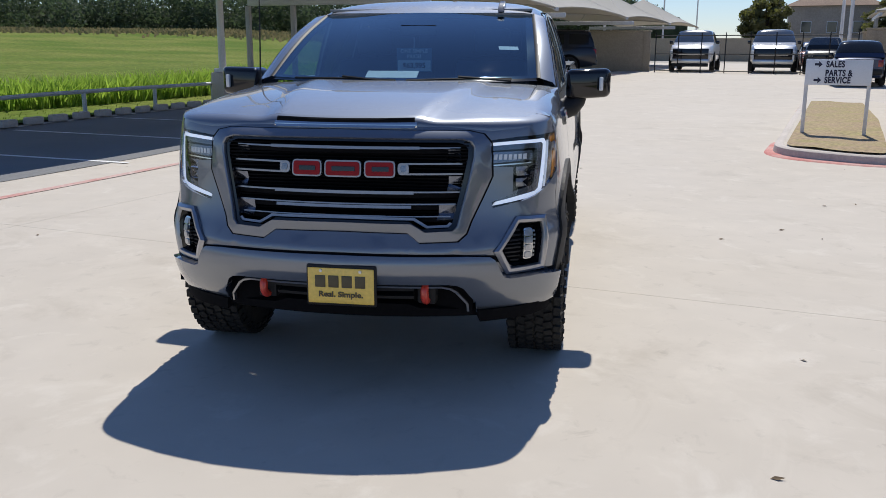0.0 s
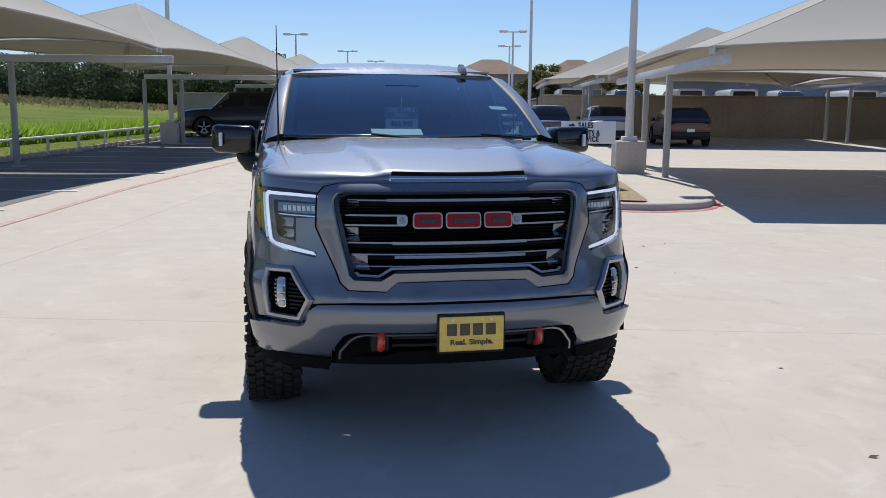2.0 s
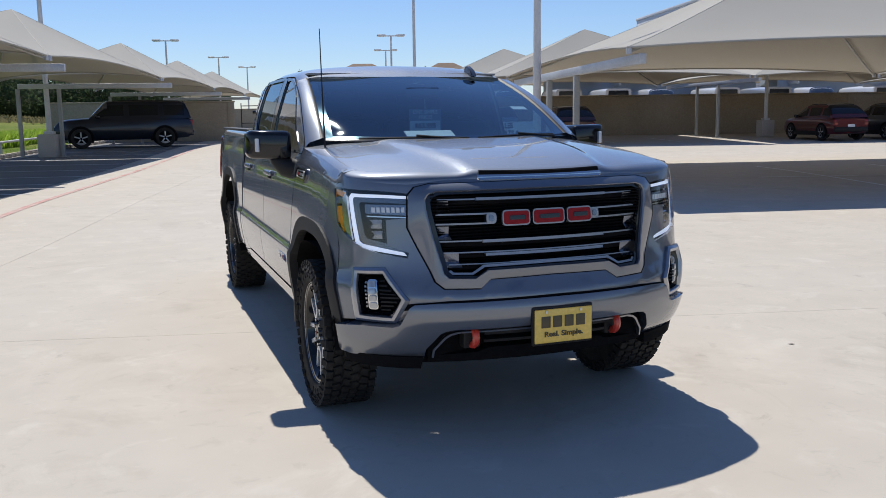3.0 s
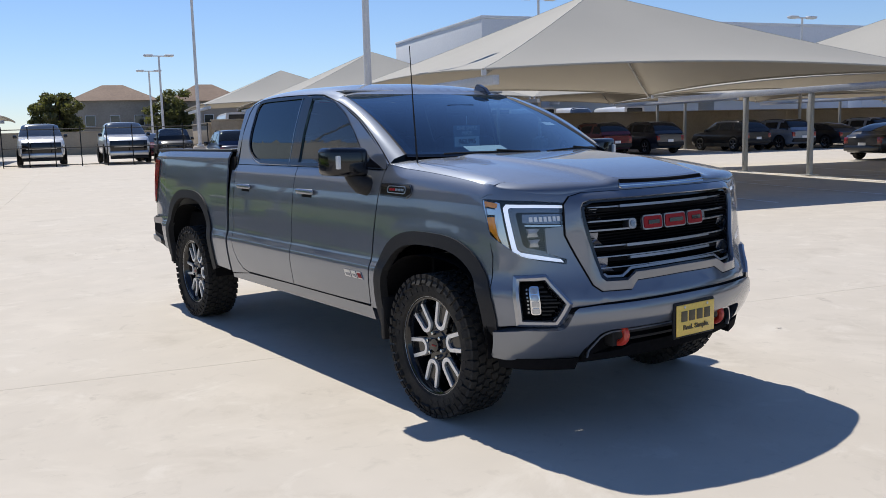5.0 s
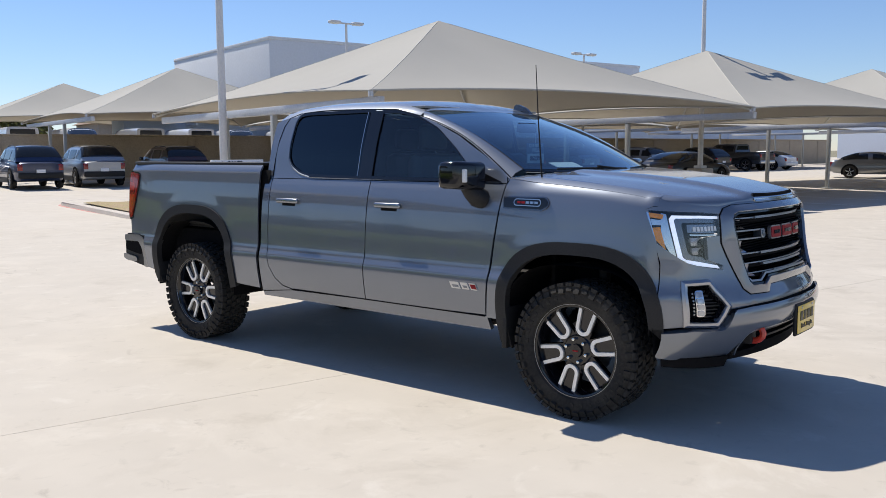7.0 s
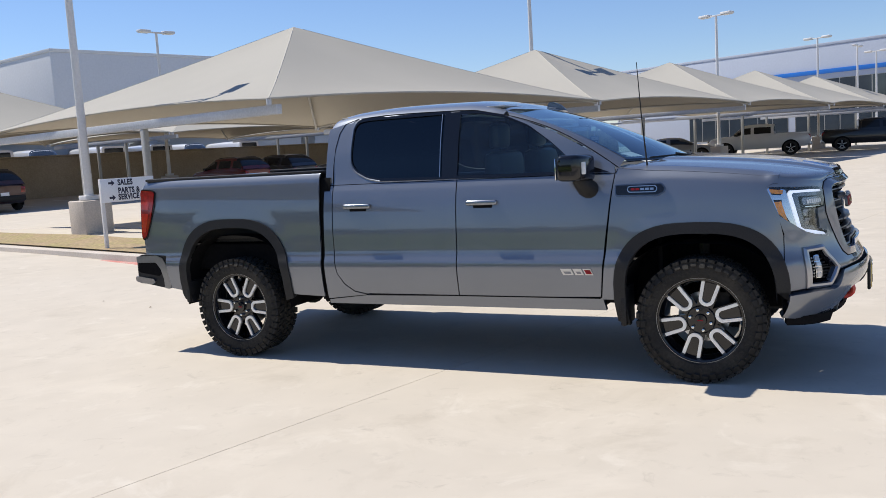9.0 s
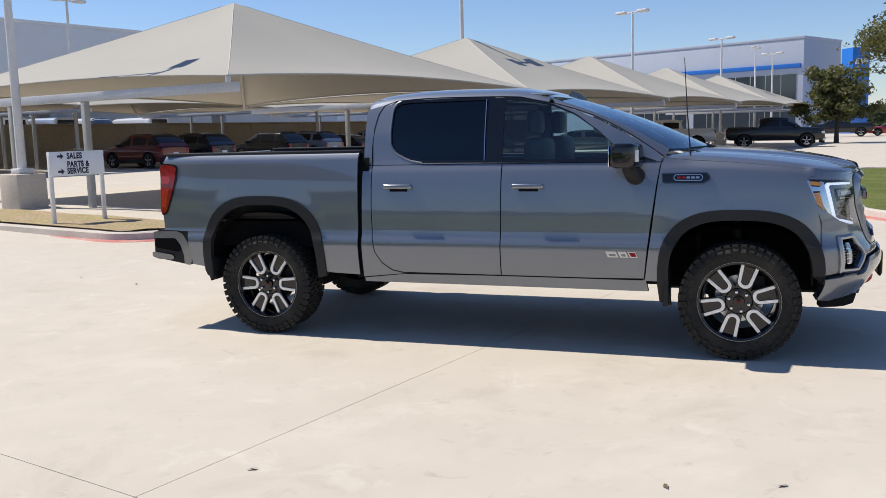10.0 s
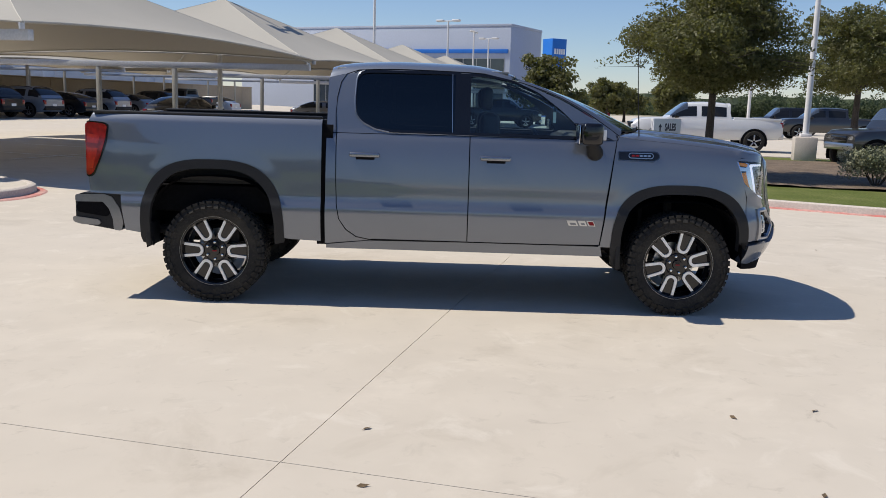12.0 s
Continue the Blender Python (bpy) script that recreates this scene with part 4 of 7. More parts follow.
def dome(u, y):
    """The two raised lines of the hood spread towards the windshield."""
    a = .46 + .15 * min(1, max(0, (y + .7) / 1.1))
    u = min(.965, u)
    return hood_d(u * .46 / a if u < a else .46 + (u - a) * .505 / (.965 - a))


def hood(x, y):
    return Vector((x, y, hood_z(y) + dome(abs(x) / max(narrow(y), .95), y)))


def soft_edge(y):
    """How far the fender's upper edge is rounded: it fades at the lamp and at the door."""
    a, b = min(1, max(0, (y + .455) / .10)), min(1, max(0, (.55 - y) / .22))
    return a * a * (3 - 2 * a) * b * b * (3 - 2 * b)


def shoulder(x, y):
    """Top of the fender: x is measured as on the straight part."""
    f = soft_edge(y)
    u = min(1.1, max(0, (abs(x) - (side_w(hood_z(y) - .062 - .018 * f) - .02 * f - .08)) / .08))
    return Vector((x * narrow(y), y, hood_z(y) + dome(abs(x), y) - .018 * f * u * u))


roof_z = curve([1.25, 1.36, 1.5, 1.75, 2.3, 2.65, 2.80, 2.87], [1.885, 1.915, 1.94, 1.957, 1.966, 1.95, 1.93, 1.905])
roof_d = curve([0, .35, .55, .65, .71, .75, .775], [0, -.008, -.022, -.038, -.057, -.082, -.112])


roof_dip = curve([1.2, 1.36, 1.5, 1.72, 3], [.05, .042, .018, 0, 0])


def roof(x, y):
    return Vector((x, y, roof_z(y) + roof_d(abs(x)) - roof_dip(y) * max(0, 1 - (x / .775) ** 4)))


def shield(x, t):
    """The windshield: x as at its foot, t from the foot to the roof."""
    f = x / .80
    foot = Vector((x, .27 + .25 * f * f, 1.452 + .01 * f * f))
    head = Vector((.70 * f, 1.355 + .06 * f * f, 1.912 - .045 * f * f - .042 * max(0, 1 - (.70 * f / .775) ** 4)))
    p = foot.lerp(head, t)
    k = .03 * math.sin(math.pi * min(max(t, 0), 1))
    return p + Vector((0, -.45 * k, .9 * k))


def brow(y):
    """Outer edge of the fender's top, as on the straight part, and its height."""
    f = soft_edge(y)
    x = side_w(hood_z(y) - .062 - .018 * f) - .02 * f
    return x, hood_z(y) + dome(x, y) - .018 * f


def fender_skin(s):
    """The flank, turned in towards the top of the fender."""
    def at(y, z):
        p, e = nose(s * at_y(y), z), max(0, (z - brow(y)[1] + .06) / .06)
        p.x -= s * .02 * soft_edge(y) * min(1.2, e) ** 2
        return p
    return at


truck = thing("pickup_truck", Matrix.Translation((.01, 0, 0)), "steel-grey metallic crew-cab pickup truck with black flares, lamps lit", "pickup truck")
RIGHT, LEFT = -1, 1


def arch(yc, a, b, zb, n=2.85, k=26, t0=0.0, t1=math.pi):
    """Points of a wheel arch from rear to front over the top."""
    out = []
    for i in range(k + 1):
        t = t0 + (t1 - t0) * i / k
        c, s = math.cos(t), math.sin(t)
        out.append((yc + a * math.copysign(abs(c) ** (2 / n), c), zb + b * abs(s) ** (2 / n)))
    return out



for s in (RIGHT, LEFT):
    S, B = flank(s), bed_side(s)
    inn = Vector((-s, 0, 0))
    body = lambda name, loops, surf=S, **k: panel(name, loops, surf, k.pop("m", PAINT), truck, inward=inn, **k)
    # fender: flank, then shoulder
    top = [(y, brow(y)[1]) for y in np.linspace(-.455, .555, 16)]
    fl = top + [(.585, 1.2), (.62, .9), (.665, .535), (FA["yc"] + FA["a"] - .012, .535)] + arch(FA["yc"], FA["a"] - .012, FA["b"] - .012, FA["zb"])[1:-1] + [(-.478, .60), (-.478, .95), (-.455, 1.06), (-.375, 1.247), (-.42, 1.268), (-.455, 1.27)]
    body("fender", [fl], fender_skin(s), step=(.04, .012), thick=.01)
    edge = [(.806, y) for y in np.linspace(.50, -.455, 10)] + [(brow(y)[0], y) for y in np.linspace(-.455, .555, 16)]
    panel("fender_top", [[(s * x, y) for x, y in edge]], shoulder, PAINT, truck, step=(.02, .06), inward=Vector((0, 0, -1)))
    # doors
    fd = [(.567, 1.372), (.595, 1.2), (.635, .9), (.672, .553)] + [(1.0, .548), (1.4, .546), (1.716, .545), (1.716, .9), (1.716, 1.372)]
    rd = [(1.724, 1.372), (1.724, .9), (1.724, .545), (2.2, .543), (2.50, .545), (2.60, .565), (2.68, .62), (2.735, .70), (2.757, .82), (2.765, 1.0), (2.77, 1.372)]
    d1 = body("front_door", [fd], step=(.12, .02), thick=.012)
    d2 = body("rear_door", [rd], step=(.12, .02), thick=.012)
    rq = [(2.777, 1.372), (2.772, 1.0), (2.764, .82), (2.742, .70), (2.687, .615), (2.605, .558), (2.5, .537), (2.850, .50), (2.850, 1.372)]
    body("cab_corner", [rq], step=(.05, .02))
    body("rocker", [[(.64, .458), (2.842, .462), (2.842, .492), (2.5, .531), (1.7, .539), (1.0, .541), (.66, .545)]], step=(.2, .03), thick=.03)
    # dark tube drawn along the door's lower edge as the shade of the gap
    part("sill_gap", tube(bmesh.new(), [S(y, .5425) + Vector((s * .001, 0, 0)) for y in np.linspace(.675, 2.48, 14)], .0042, 6), LINER, truck)
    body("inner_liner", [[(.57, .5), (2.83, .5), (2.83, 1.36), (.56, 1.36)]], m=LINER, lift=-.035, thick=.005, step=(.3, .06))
    # greenhouse frame with its two openings
    rl = [(y, roof_z(y) - .108) for y in np.linspace(1.34, 2.845, 12)]
    fr = [(.562, 1.377), (2.850, 1.377), (2.852, 1.6), (2.852, 1.78)] + rl[::-1] + [(1.22, 1.765), (1.0, 1.675), (.78, 1.555), (.60, 1.45), (.572, 1.42)]
    w1 = [(.845, 1.392), (1.742, 1.397), (1.742, 1.852), (1.58, 1.845), (1.38, 1.805), (1.19, 1.725), (1.02, 1.605), (.89, 1.49)]
    w2 = [(1.815, 1.394), (2.36, 1.404), (2.47, 1.425), (2.575, 1.475), (2.622, 1.535), (2.630, 1.64), (2.622, 1.80), (2.59, 1.845), (2.5, 1.856), (1.815, 1.858)]
    w1, w2 = rounded(w1, .03, 3), rounded(w2, .03, 3)
    body("cab_frame", [fr, w1, w2], step=(.1, .04), thick=.02)
    grow = lambda w, d: [(c[0] + (p[0] - c[0]) * (1 + d), c[1] + (p[1] - c[1]) * (1 + 2.2 * d)) for c in [tuple(np.mean(w, 0))] for p in w]
    for nm, w in (("front_window_trim", w1), ("rear_window_trim", w2)):
        body(nm, [grow(w, .03), grow(w, -.012)], m=GLOSS, lift=.004, thick=.006, step=(.2, .06))
    ring = grow(w2, .034)
    low = [p for p in ring if p[1] < 1.44 or p[0] > 2.5]
    low = sorted([p for p in low if p[1] <= 1.5], key=lambda p: p[0]) + sorted([p for p in low if p[1] > 1.5 and p[0] > 2.55], key=lambda p: p[1])
    line = [(.84, 1.384), (1.4, 1.386), (1.85, 1.386)] + [p for p in low if p[0] > 1.95]
    part("belt_lip", tube(bmesh.new(), [S(*p) for p in line], .007, 6), PAINT, truck)
    body("b_pillar_cover", [[(1.722, 1.392), (1.845, 1.392), (1.845, 1.862), (1.722, 1.862)]], m=GLOSS, lift=.005, thick=.006)
    g1 = body("front_side_window", [grow(w1, -.004)], m=FRONT_GLASS, lift=-.006, thick=0, label="lightly tinted door glass")
    g2 = body("rear_side_window", [grow(w2, -.004)], m=PRIVACY, lift=-.006, thick=0, label="dark privacy glass")
    g1.visible_shadow = g2.visible_shadow = False
    body("window_sill", [[(.80, 1.374), (2.36, 1.386), (2.36, 1.398), (.80, 1.392)]], m=GLOSS, lift=.007, thick=.006)
    body("window_divider", [[(1.858, 1.40), (1.863, 1.40), (1.873, 1.855), (1.868, 1.855)]], m=SATIN, lift=.007, thick=.003)
    body("mirror_sail", [[(.60, 1.382), (.86, 1.39), (.90, 1.50), (.87, 1.50), (.76, 1.44)]], m=GLOSS, lift=.006, thick=.01)
    # windshield pillar between the glass and the frame, with its black moulding
    bm, mould = bmesh.new(), bmesh.new()
    prev = None
    for i in range(13):
        t = i / 12
        p = shield(s * .80, t)
        y, z = .545 + (1.34 - .545) * t, 1.40 + (roof_z(1.34) - .108 - 1.40) * t + .055 * math.sin(math.pi * t)
        q = S(y, z)
        edge = p.lerp(q, .15) + Vector((s * .006, -.006, .008))
        mid = p.lerp(q, .60) + Vector((s * .018, -.010, .014))
        cur = [bm.verts.new(v) for v in (edge, mid, q)]
        rim = [mould.verts.new(v) for v in (p, p.lerp(q, .08) + Vector((s * .004, -.005, .008)), edge)]
        if prev:
            for j in (0, 1):
                bm.faces.new((prev[0][j], prev[0][j + 1], cur[j + 1], cur[j]))
                mould.faces.new((prev[1][j], prev[1][j + 1], rim[j + 1], rim[j]))
        prev = (cur, rim)
    bmesh.ops.recalc_face_normals(bm, faces=bm.faces), bmesh.ops.recalc_face_normals(mould, faces=mould.faces)
    part("windshield_moulding", mould, BLACK, truck, angle=60)
    part("windshield_pillar", bm, PAINT, truck, angle=60)
    rail = bmesh.new()
    prev = None
    for y in np.linspace(1.34, 2.848, 14):
        p, q = roof(s * .774, max(y, 1.395)), S(y, roof_z(y) - .108)
        p.y = y
        cur = [rail.verts.new(v) for v in (p, p.lerp(q, .5) + Vector((s * .003, 0, .003)), q)]
        if prev:
            for j in (0, 1):
                rail.faces.new((prev[j], prev[j + 1], cur[j + 1], cur[j]))
        prev = cur
    bmesh.ops.recalc_face_normals(rail, faces=rail.faces)
    part("roof_rail", rail, PAINT, truck, angle=60)
    gap = [S(2.777, 1.38) + Vector((s * .001, 0, 0)), S(2.784, 1.52), S(2.776, 1.66), S(2.752, 1.77), S(2.712, 1.835)]
    gap += [roof(s * .752, y) + Vector((s * .001, 0, .001)) for y in np.linspace(2.62, 1.62, 9)]
    for i in range(10):
        t = .97 - .97 * i / 9
        p = shield(s * .80, t)
        y, z = .545 + (1.34 - .545) * t, 1.40 + (roof_z(1.34) - .108 - 1.40) * t + .055 * math.sin(math.pi * t)
        gap.append(S(y, z).lerp(p.lerp(S(y, z), .60) + Vector((s * .018, -.010, .014)), .22))
    gap += [S(.560, 1.375)]
    # the door seam's shade, drawn as a thin dark tube on the skin
    part("door_gap", tube(bmesh.new(), gap, .0035, 6), LINER, truck)
    # bedside
    bed = [(2.884, 1.474), (4.70, 1.486), (4.735, 1.40), (4.735, 1.0), (4.72, .85), (4.47, .84), (4.44, .56), (4.30, .54), (RA["yc"] + RA["a"] - .012, .535)]
    bed += arch(RA["yc"], RA["a"] - .012, RA["b"] - .012, RA["zb"])[1:-1] + [(RA["yc"] - RA["a"] + .012, .535), (3.12, .525), (2.884, .515)]
    body("bedside", [bed], B, step=(.04, .02), thick=.014)
    part("bed_rail_cap", box((s * .885 - .05, 2.892, 1.470), (s * .885 + .05, 4.70, 1.496), .012), BLACK, truck)
    # dark sheet added between cab and bed to give the gap its shade
    body("bed_gap_shade", [[(2.80, .48), (2.92, .48), (2.92, 1.45), (2.80, 1.45)]], B, m=LINER, lift=-.03, thick=.004)
    # arches: flare, well, flap
    for nm, d, srf in (("front", FA, S), ("rear", RA, B)):
        o = arch(d["yc"], d["a"] + .02, d["b"] + .015, d["zb"])
        i = arch(d["yc"], d["a"] - .055, d["b"] - .058, d["zb"])
        lo = .36 if nm == "front" else .44
        rear_o, rear_i = [(d["yc"] + d["a"] + .005, lo + .03)], [(d["yc"] + d["a"] - .075, lo)]
        fo, fi = [(d["yc"] - d["a"] - .02, .60 if nm == "front" else .50)], [(d["yc"] - d["a"] + .055, .60 if nm == "front" else .48)]
        panel("wheel_arch_flare", [rear_o + o + fo + fi + i[::-1] + rear_i], srf, FLARE, truck, lift=.012, thick=.05, step=(.05, .05), inward=inn)
        bm = bmesh.new()
        rows = [[bm.verts.new((s * x, y, z)) for y, z in arch(d["yc"], d["a"] - .02, d["b"] - .02, d["zb"] - .1, k=18)] for x in (1.0, .55)]
        for j in range(18):
            bm.faces.new((rows[0][j], rows[0][j + 1], rows[1][j + 1], rows[1][j]))
        bm.faces.new(rows[1])
        part("wheel_well", bm, LINER, truck)
        y0 = d["yc"] + d["a"] - .03
        part("mud_flap", box((s * .90 - .12, y0 - .03, lo), (s * .90 + .12, y0 + .01, .62), .01), BLACK, truck)
    # handles
    for y in (1.52, 2.55):
        door = d1 if y < 2 else d2
        x = nose(s * at_y(y), 1.205).x
        cup = part("handle_cup", box((x - .005, y - .085, 1.168), (x + .005, y + .065, 1.215), .004), LINER, door)
        part("door_handle", box((x + s * .014 - .014, y - .125, 1.191), (x + s * .014 + .014, y + .115, 1.228), .013, seg=3), HANDLE, door, "satin grey handle")
    # engine badge on the fender
    bo = rounded([(.275, 1.216), (.555, 1.222), (.558, 1.296), (.25, 1.300), (.226, 1.270), (.232, 1.240)], .012, 3)
    body("badge_frame", [bo], m=BADGE_EDGE, lift=.010, thick=.012, step=.1)
    bi = [(.39 + (y - .39) * .955, 1.26 + (z - 1.26) * .80) for y, z in bo]
    body("badge_inset", [bi], m=GLOSS, lift=.013, thick=.004, step=.1)
    bp = lambda d: rounded([(.292 - d, 1.244 - d), (.462 + d, 1.246 - d), (.474 + d, 1.262), (.462 + d, 1.280 + d), (.292 - d, 1.280 + d), (.280 - d, 1.262)], .012, 3)
    body("badge_pill", [bp(.004), bp(-.001)], m=SATIN, lift=.016, thick=.004, step=.1)
    for k in range(5):
        y = .302 + .031 * k
        body("badge_bar", [[(y, 1.256), (y + .024, 1.256), (y + .024, 1.269), (y, 1.269)]], m=BADGE_RED if k > 2 else SATIN, lift=.0155, thick=.003)
    # door badge, three plain shapes
    for y0, y1, m in ((.850, .925, SATIN), (.780, .838, SATIN), (.715, .768, BADGE_RED)):
        rim = body("door_badge", [[(y0 - .004, .704), (y1 - .004, .704), (y1 + .016, .746), (y0 + .016, .746)]], m=SATIN, lift=.005, thick=.005)
        if m is not SATIN:
            body("badge_core", [[(y0 + .004, .711), (y1 - .010, .711), (y1 + .006, .739), (y0 + .018, .739)]], m=m, lift=.007, thick=.003)
        else:
            body("badge_core", [[(y0 + .012, .712), (y1 - .018, .712), (y1 - .006, .728), (y0 + .020, .728)]], m=PAINT, lift=.007, thick=.003)
    # tail lamp
    tl = rounded([(4.575, 1.372), (4.60, 1.39), (4.742, 1.402), (4.742, 1.0), (4.725, .985), (4.69, 1.0), (4.630, 1.13), (4.587, 1.27)], .02, 3)
    lamp = body("tail_lamp", [tl], B, m=TAIL_RED, lift=.014, thick=.03, label="red wrap-around tail lamp")
    body("lamp_edge", [rounded([(4.565, 1.385), (4.60, 1.402), (4.745, 1.412), (4.745, .985), (4.725, .97), (4.682, .985), (4.620, 1.13), (4.573, 1.27)], .02, 3)], B, m=GLOSS, lift=.008, thick=.02)
    x = s * .86
    back = part("lamp_back", box((x - .09, 4.70, 1.0), (x + .09, 4.765, 1.395), .02), TAIL_RED, truck)
    body("lamp_reflector", [[(4.63, 1.30), (4.73, 1.31), (4.73, 1.24), (4.64, 1.235)]], B, m=TAIL_BRIGHT, lift=.016, thick=.003)
    body("lamp_bar", [[(4.688, 1.04), (4.73, 1.04), (4.73, 1.2), (4.645, 1.2)]], B, m=TAIL_BRIGHT, lift=.016, thick=.003)
    # fender side step into the bumper, tow hook
    bm = bmesh.new()
    pts = [(s * .39 + .0, -.79 - .062 * math.sin(math.pi * k / 8), .525 + .048 * math.cos(math.pi * k / 8)) for k in range(9)]
    part("tow_hook", tube(bm, pts, .019, 8), HOOK_RED, truck, "red recovery hook")
    part("hook_bracket", box((s * .39 - .045, -.80, .46), (s * .39 + .045, -.70, .585), .012), BLACK, truck)

# hood, roof, windshield
def cap_edge(a):
    """Where the hood meets the nose cap: a step in from the body's outline."""
    e = .02
    p, d = nose(a, 1.2), (nose(a + e, 1.2) - nose(a - e, 1.2)).normalized()
    q = p + Vector((-d.y, d.x, 0)) * .075
    return hood(q.x, q.y)


def roll(p, q, f):
    """The rounded skin from the nose's upper edge p back to the hood's edge q."""
    c = Vector((p.x, p.y, max(hood(p.x, p.y).z, p.z + .008)))
    return p * (1 - f) ** 2 + c * (2 * f * (1 - f)) + q * f * f


A_CAP = at_y(-.457)
hl = [(-.803, .46)] + [(-.803, y) for y in np.linspace(.36, -.36, 9)]
hl += [tuple(cap_edge(a)[:2]) for a in np.linspace(-A_CAP * .955, A_CAP * .955, 41)] + [(-x, y) for x, y in hl[::-1]]
hl += [(x, .225 + .24 * (x / .8) ** 2) for x in np.linspace(.7, -.7, 13)]
panel("hood", [hl], hood, PAINT, truck, step=(.022, .06), thick=.012, inward=Vector((0, 0, -1)))
bm = bmesh.new()
prev = None
for a in np.linspace(-A_CAP, A_CAP, 61):
    zt = float(np.interp(abs(a), [0, at_x(.5), at_x(.6), at_x(.68), at_x(.8), at_y(-.50), A_CAP], [1.289, 1.283, 1.272, 1.264, 1.272, 1.296, 1.308]))
    p, q = nose(a, zt), cap_edge(a)
    ring = [roll(p, q, f) for f in (0, .12, .25, .4, .55, .7, .85, 1)]
    cur = [bm.verts.new(v) for v in ring + [q - Vector((0, 0, .02))]]
    if prev:
        for j in range(8):
            bm.faces.new((prev[j], cur[j], cur[j + 1], prev[j + 1]))
    prev = cur
bmesh.ops.recalc_face_normals(bm, faces=bm.faces)
part("nose_cap", bm, PAINT, truck, angle=60)
rf = [(-.7745, 2.85), (-.7745, 2.2), (-.7745, 1.6), (-.7745, 1.40)] + [(x, 1.325 + .06 * (x / .72) ** 2) for x in np.linspace(-.70, .70, 13)] + [(.7745, 1.40), (.7745, 1.6), (.7745, 2.2), (.7745, 2.85)] + [(x, 2.87 - .03 * (x / .7) ** 2) for x in np.linspace(.7, -.7, 9)]
panel("roof", [rf], roof, PAINT, truck, step=(.05, .1), thick=.02, inward=Vector((0, 0, -1)))
sh = [(x, 0.0) for x in np.linspace(-.80, .80, 15)] + [(.80, 1.0)] + [(x, 1.0) for x in np.linspace(.7, -.7, 13)] + [(-.80, 1.0)]
ws = panel("windshield", [sh], shield, WINDSHIELD, truck, step=(.1, .1), thick=0, inward=Vector((0, .8, -.6)), label="lightly tinted windshield")
ws.visible_shadow = False
band = [(-.806, -.02), (.806, -.02), (.806, .99), (-.806, .99)]
hole = [(-.752, .04), (.752, .04), (.752, .95), (-.752, .95)]
panel("windshield_band", [band, hole], shield, GLOSS, truck, lift=-.007, step=(.1, .1), thick=.003, inward=Vector((0, .8, -.6)))
cw = [(x, .225 + .24 * (x / .8) ** 2) for x in np.linspace(-.78, .78, 13)] + [(x, .31 + .25 * (x / .8) ** 2) for x in np.linspace(.78, -.78, 13)]
panel("cowl", [cw], lambda x, y: hood(x, y) + Vector((0, 0, -.018)), BLACK, truck, step=.08, thick=.02, inward=Vector((0, 0, -1)))
for x0, x1 in ((-.62, .02), (.08, .66)):
    pts = [shield(x0 + (x1 - x0) * k / 8, -.012 + .015 * math.sin(k / 8 * 3)) + Vector((0, -.014, .006)) for k in range(9)]
    w = part("wiper", tube(bmesh.new(), pts, .006, 6), BLACK, truck)
    part("wiper_arm", tube(bmesh.new(), [shield(x1, -.02) + Vector((0, -.03, 0)), pts[4] + Vector((0, -.01, .012))], .007, 6), BLACK, w)
# cab back
bm = bmesh.new()
bk = [bm.verts.new(p) for p in ((-.98, 2.846, .5), (.98, 2.846, .5), (.93, 2.846, 1.37), (.80, 2.846, 1.79), (.765, 2.846, 1.80), (.7, 2.846, 1.848), (.4, 2.846, 1.89), (-.4, 2.846, 1.89), (-.7, 2.846, 1.848), (-.765, 2.846, 1.80), (-.80, 2.846, 1.79), (-.93, 2.846, 1.37))]
bm.faces.new(bk)
part("cab_back", bm, PAINT, truck, angle=0)
part("rear_window", box((-.62, 2.846, 1.42), (.62, 2.856, 1.80), .004), GLOSS, truck)
part("brake_light", box((-.14, 2.84, 1.845), (.14, 2.862, 1.875), .008), TAIL_RED, truck)
# shark fin and mast
fin = prism(bmesh.new(), [(0, -.036), (.17, -.022), (.168, .01), (.152, .040), (.128, .045), (.05, .012)], -.02, .02, Matrix.Translation((.50, 1.33, 1.899)) @ Matrix.Rotation(radians(90), 4, "Z") @ Matrix.Rotation(radians(90), 4, "X"))
bmesh.ops.bevel(fin, geom=fin.edges[:], offset=.006, segments=2, affect="EDGES")
part("roof_antenna", fin, BADGE_EDGE, truck)
mast = part("mast_antenna", tube(bmesh.new(), [(-.83, .37, 1.39), (-.83, .40, 1.75), (-.83, .42, 2.09)], [.006, .004, .0025], 6), BLACK, truck)
part("mast_base", lathe(bmesh.new(), [(.0, .04), (.014, .038), (.02, .0), (0, 0)], 12, "z", (-.83, .37, 1.365)), BLACK, mast)


# ---- the pickup: front end ----
def mirror_loop(half):
    """A symmetric outline from its right half (x, z), top middle to bottom middle."""
    return [(at_x(x), z) for x, z in half] + [(at_x(-x), z) for x, z in half[::-1] if x]


def corner(y, z):
    return (at_y(y), z)


def pt(x, z):
    return (at_x(x), z)


front = lambda name, loops, m, parent=truck, **k: panel(name, loops, nose, m, parent, inward=Vector((0, 1, 0)), **k)
FRAME_GREY = mat("grille_frame_grey", (0.25, 0.26, 0.28), 0.3, 0.9, vary=0.05, big=2, coat=0.6)
FOG_CELL = mat("fog_cell", (0.50, 0.51, 0.52), 0.2, 0.6, vary=0.2)
GRILLE_SATIN = mat("grille_satin", (0.33, 0.33, 0.35), 0.34, 0.9, vary=0.06)
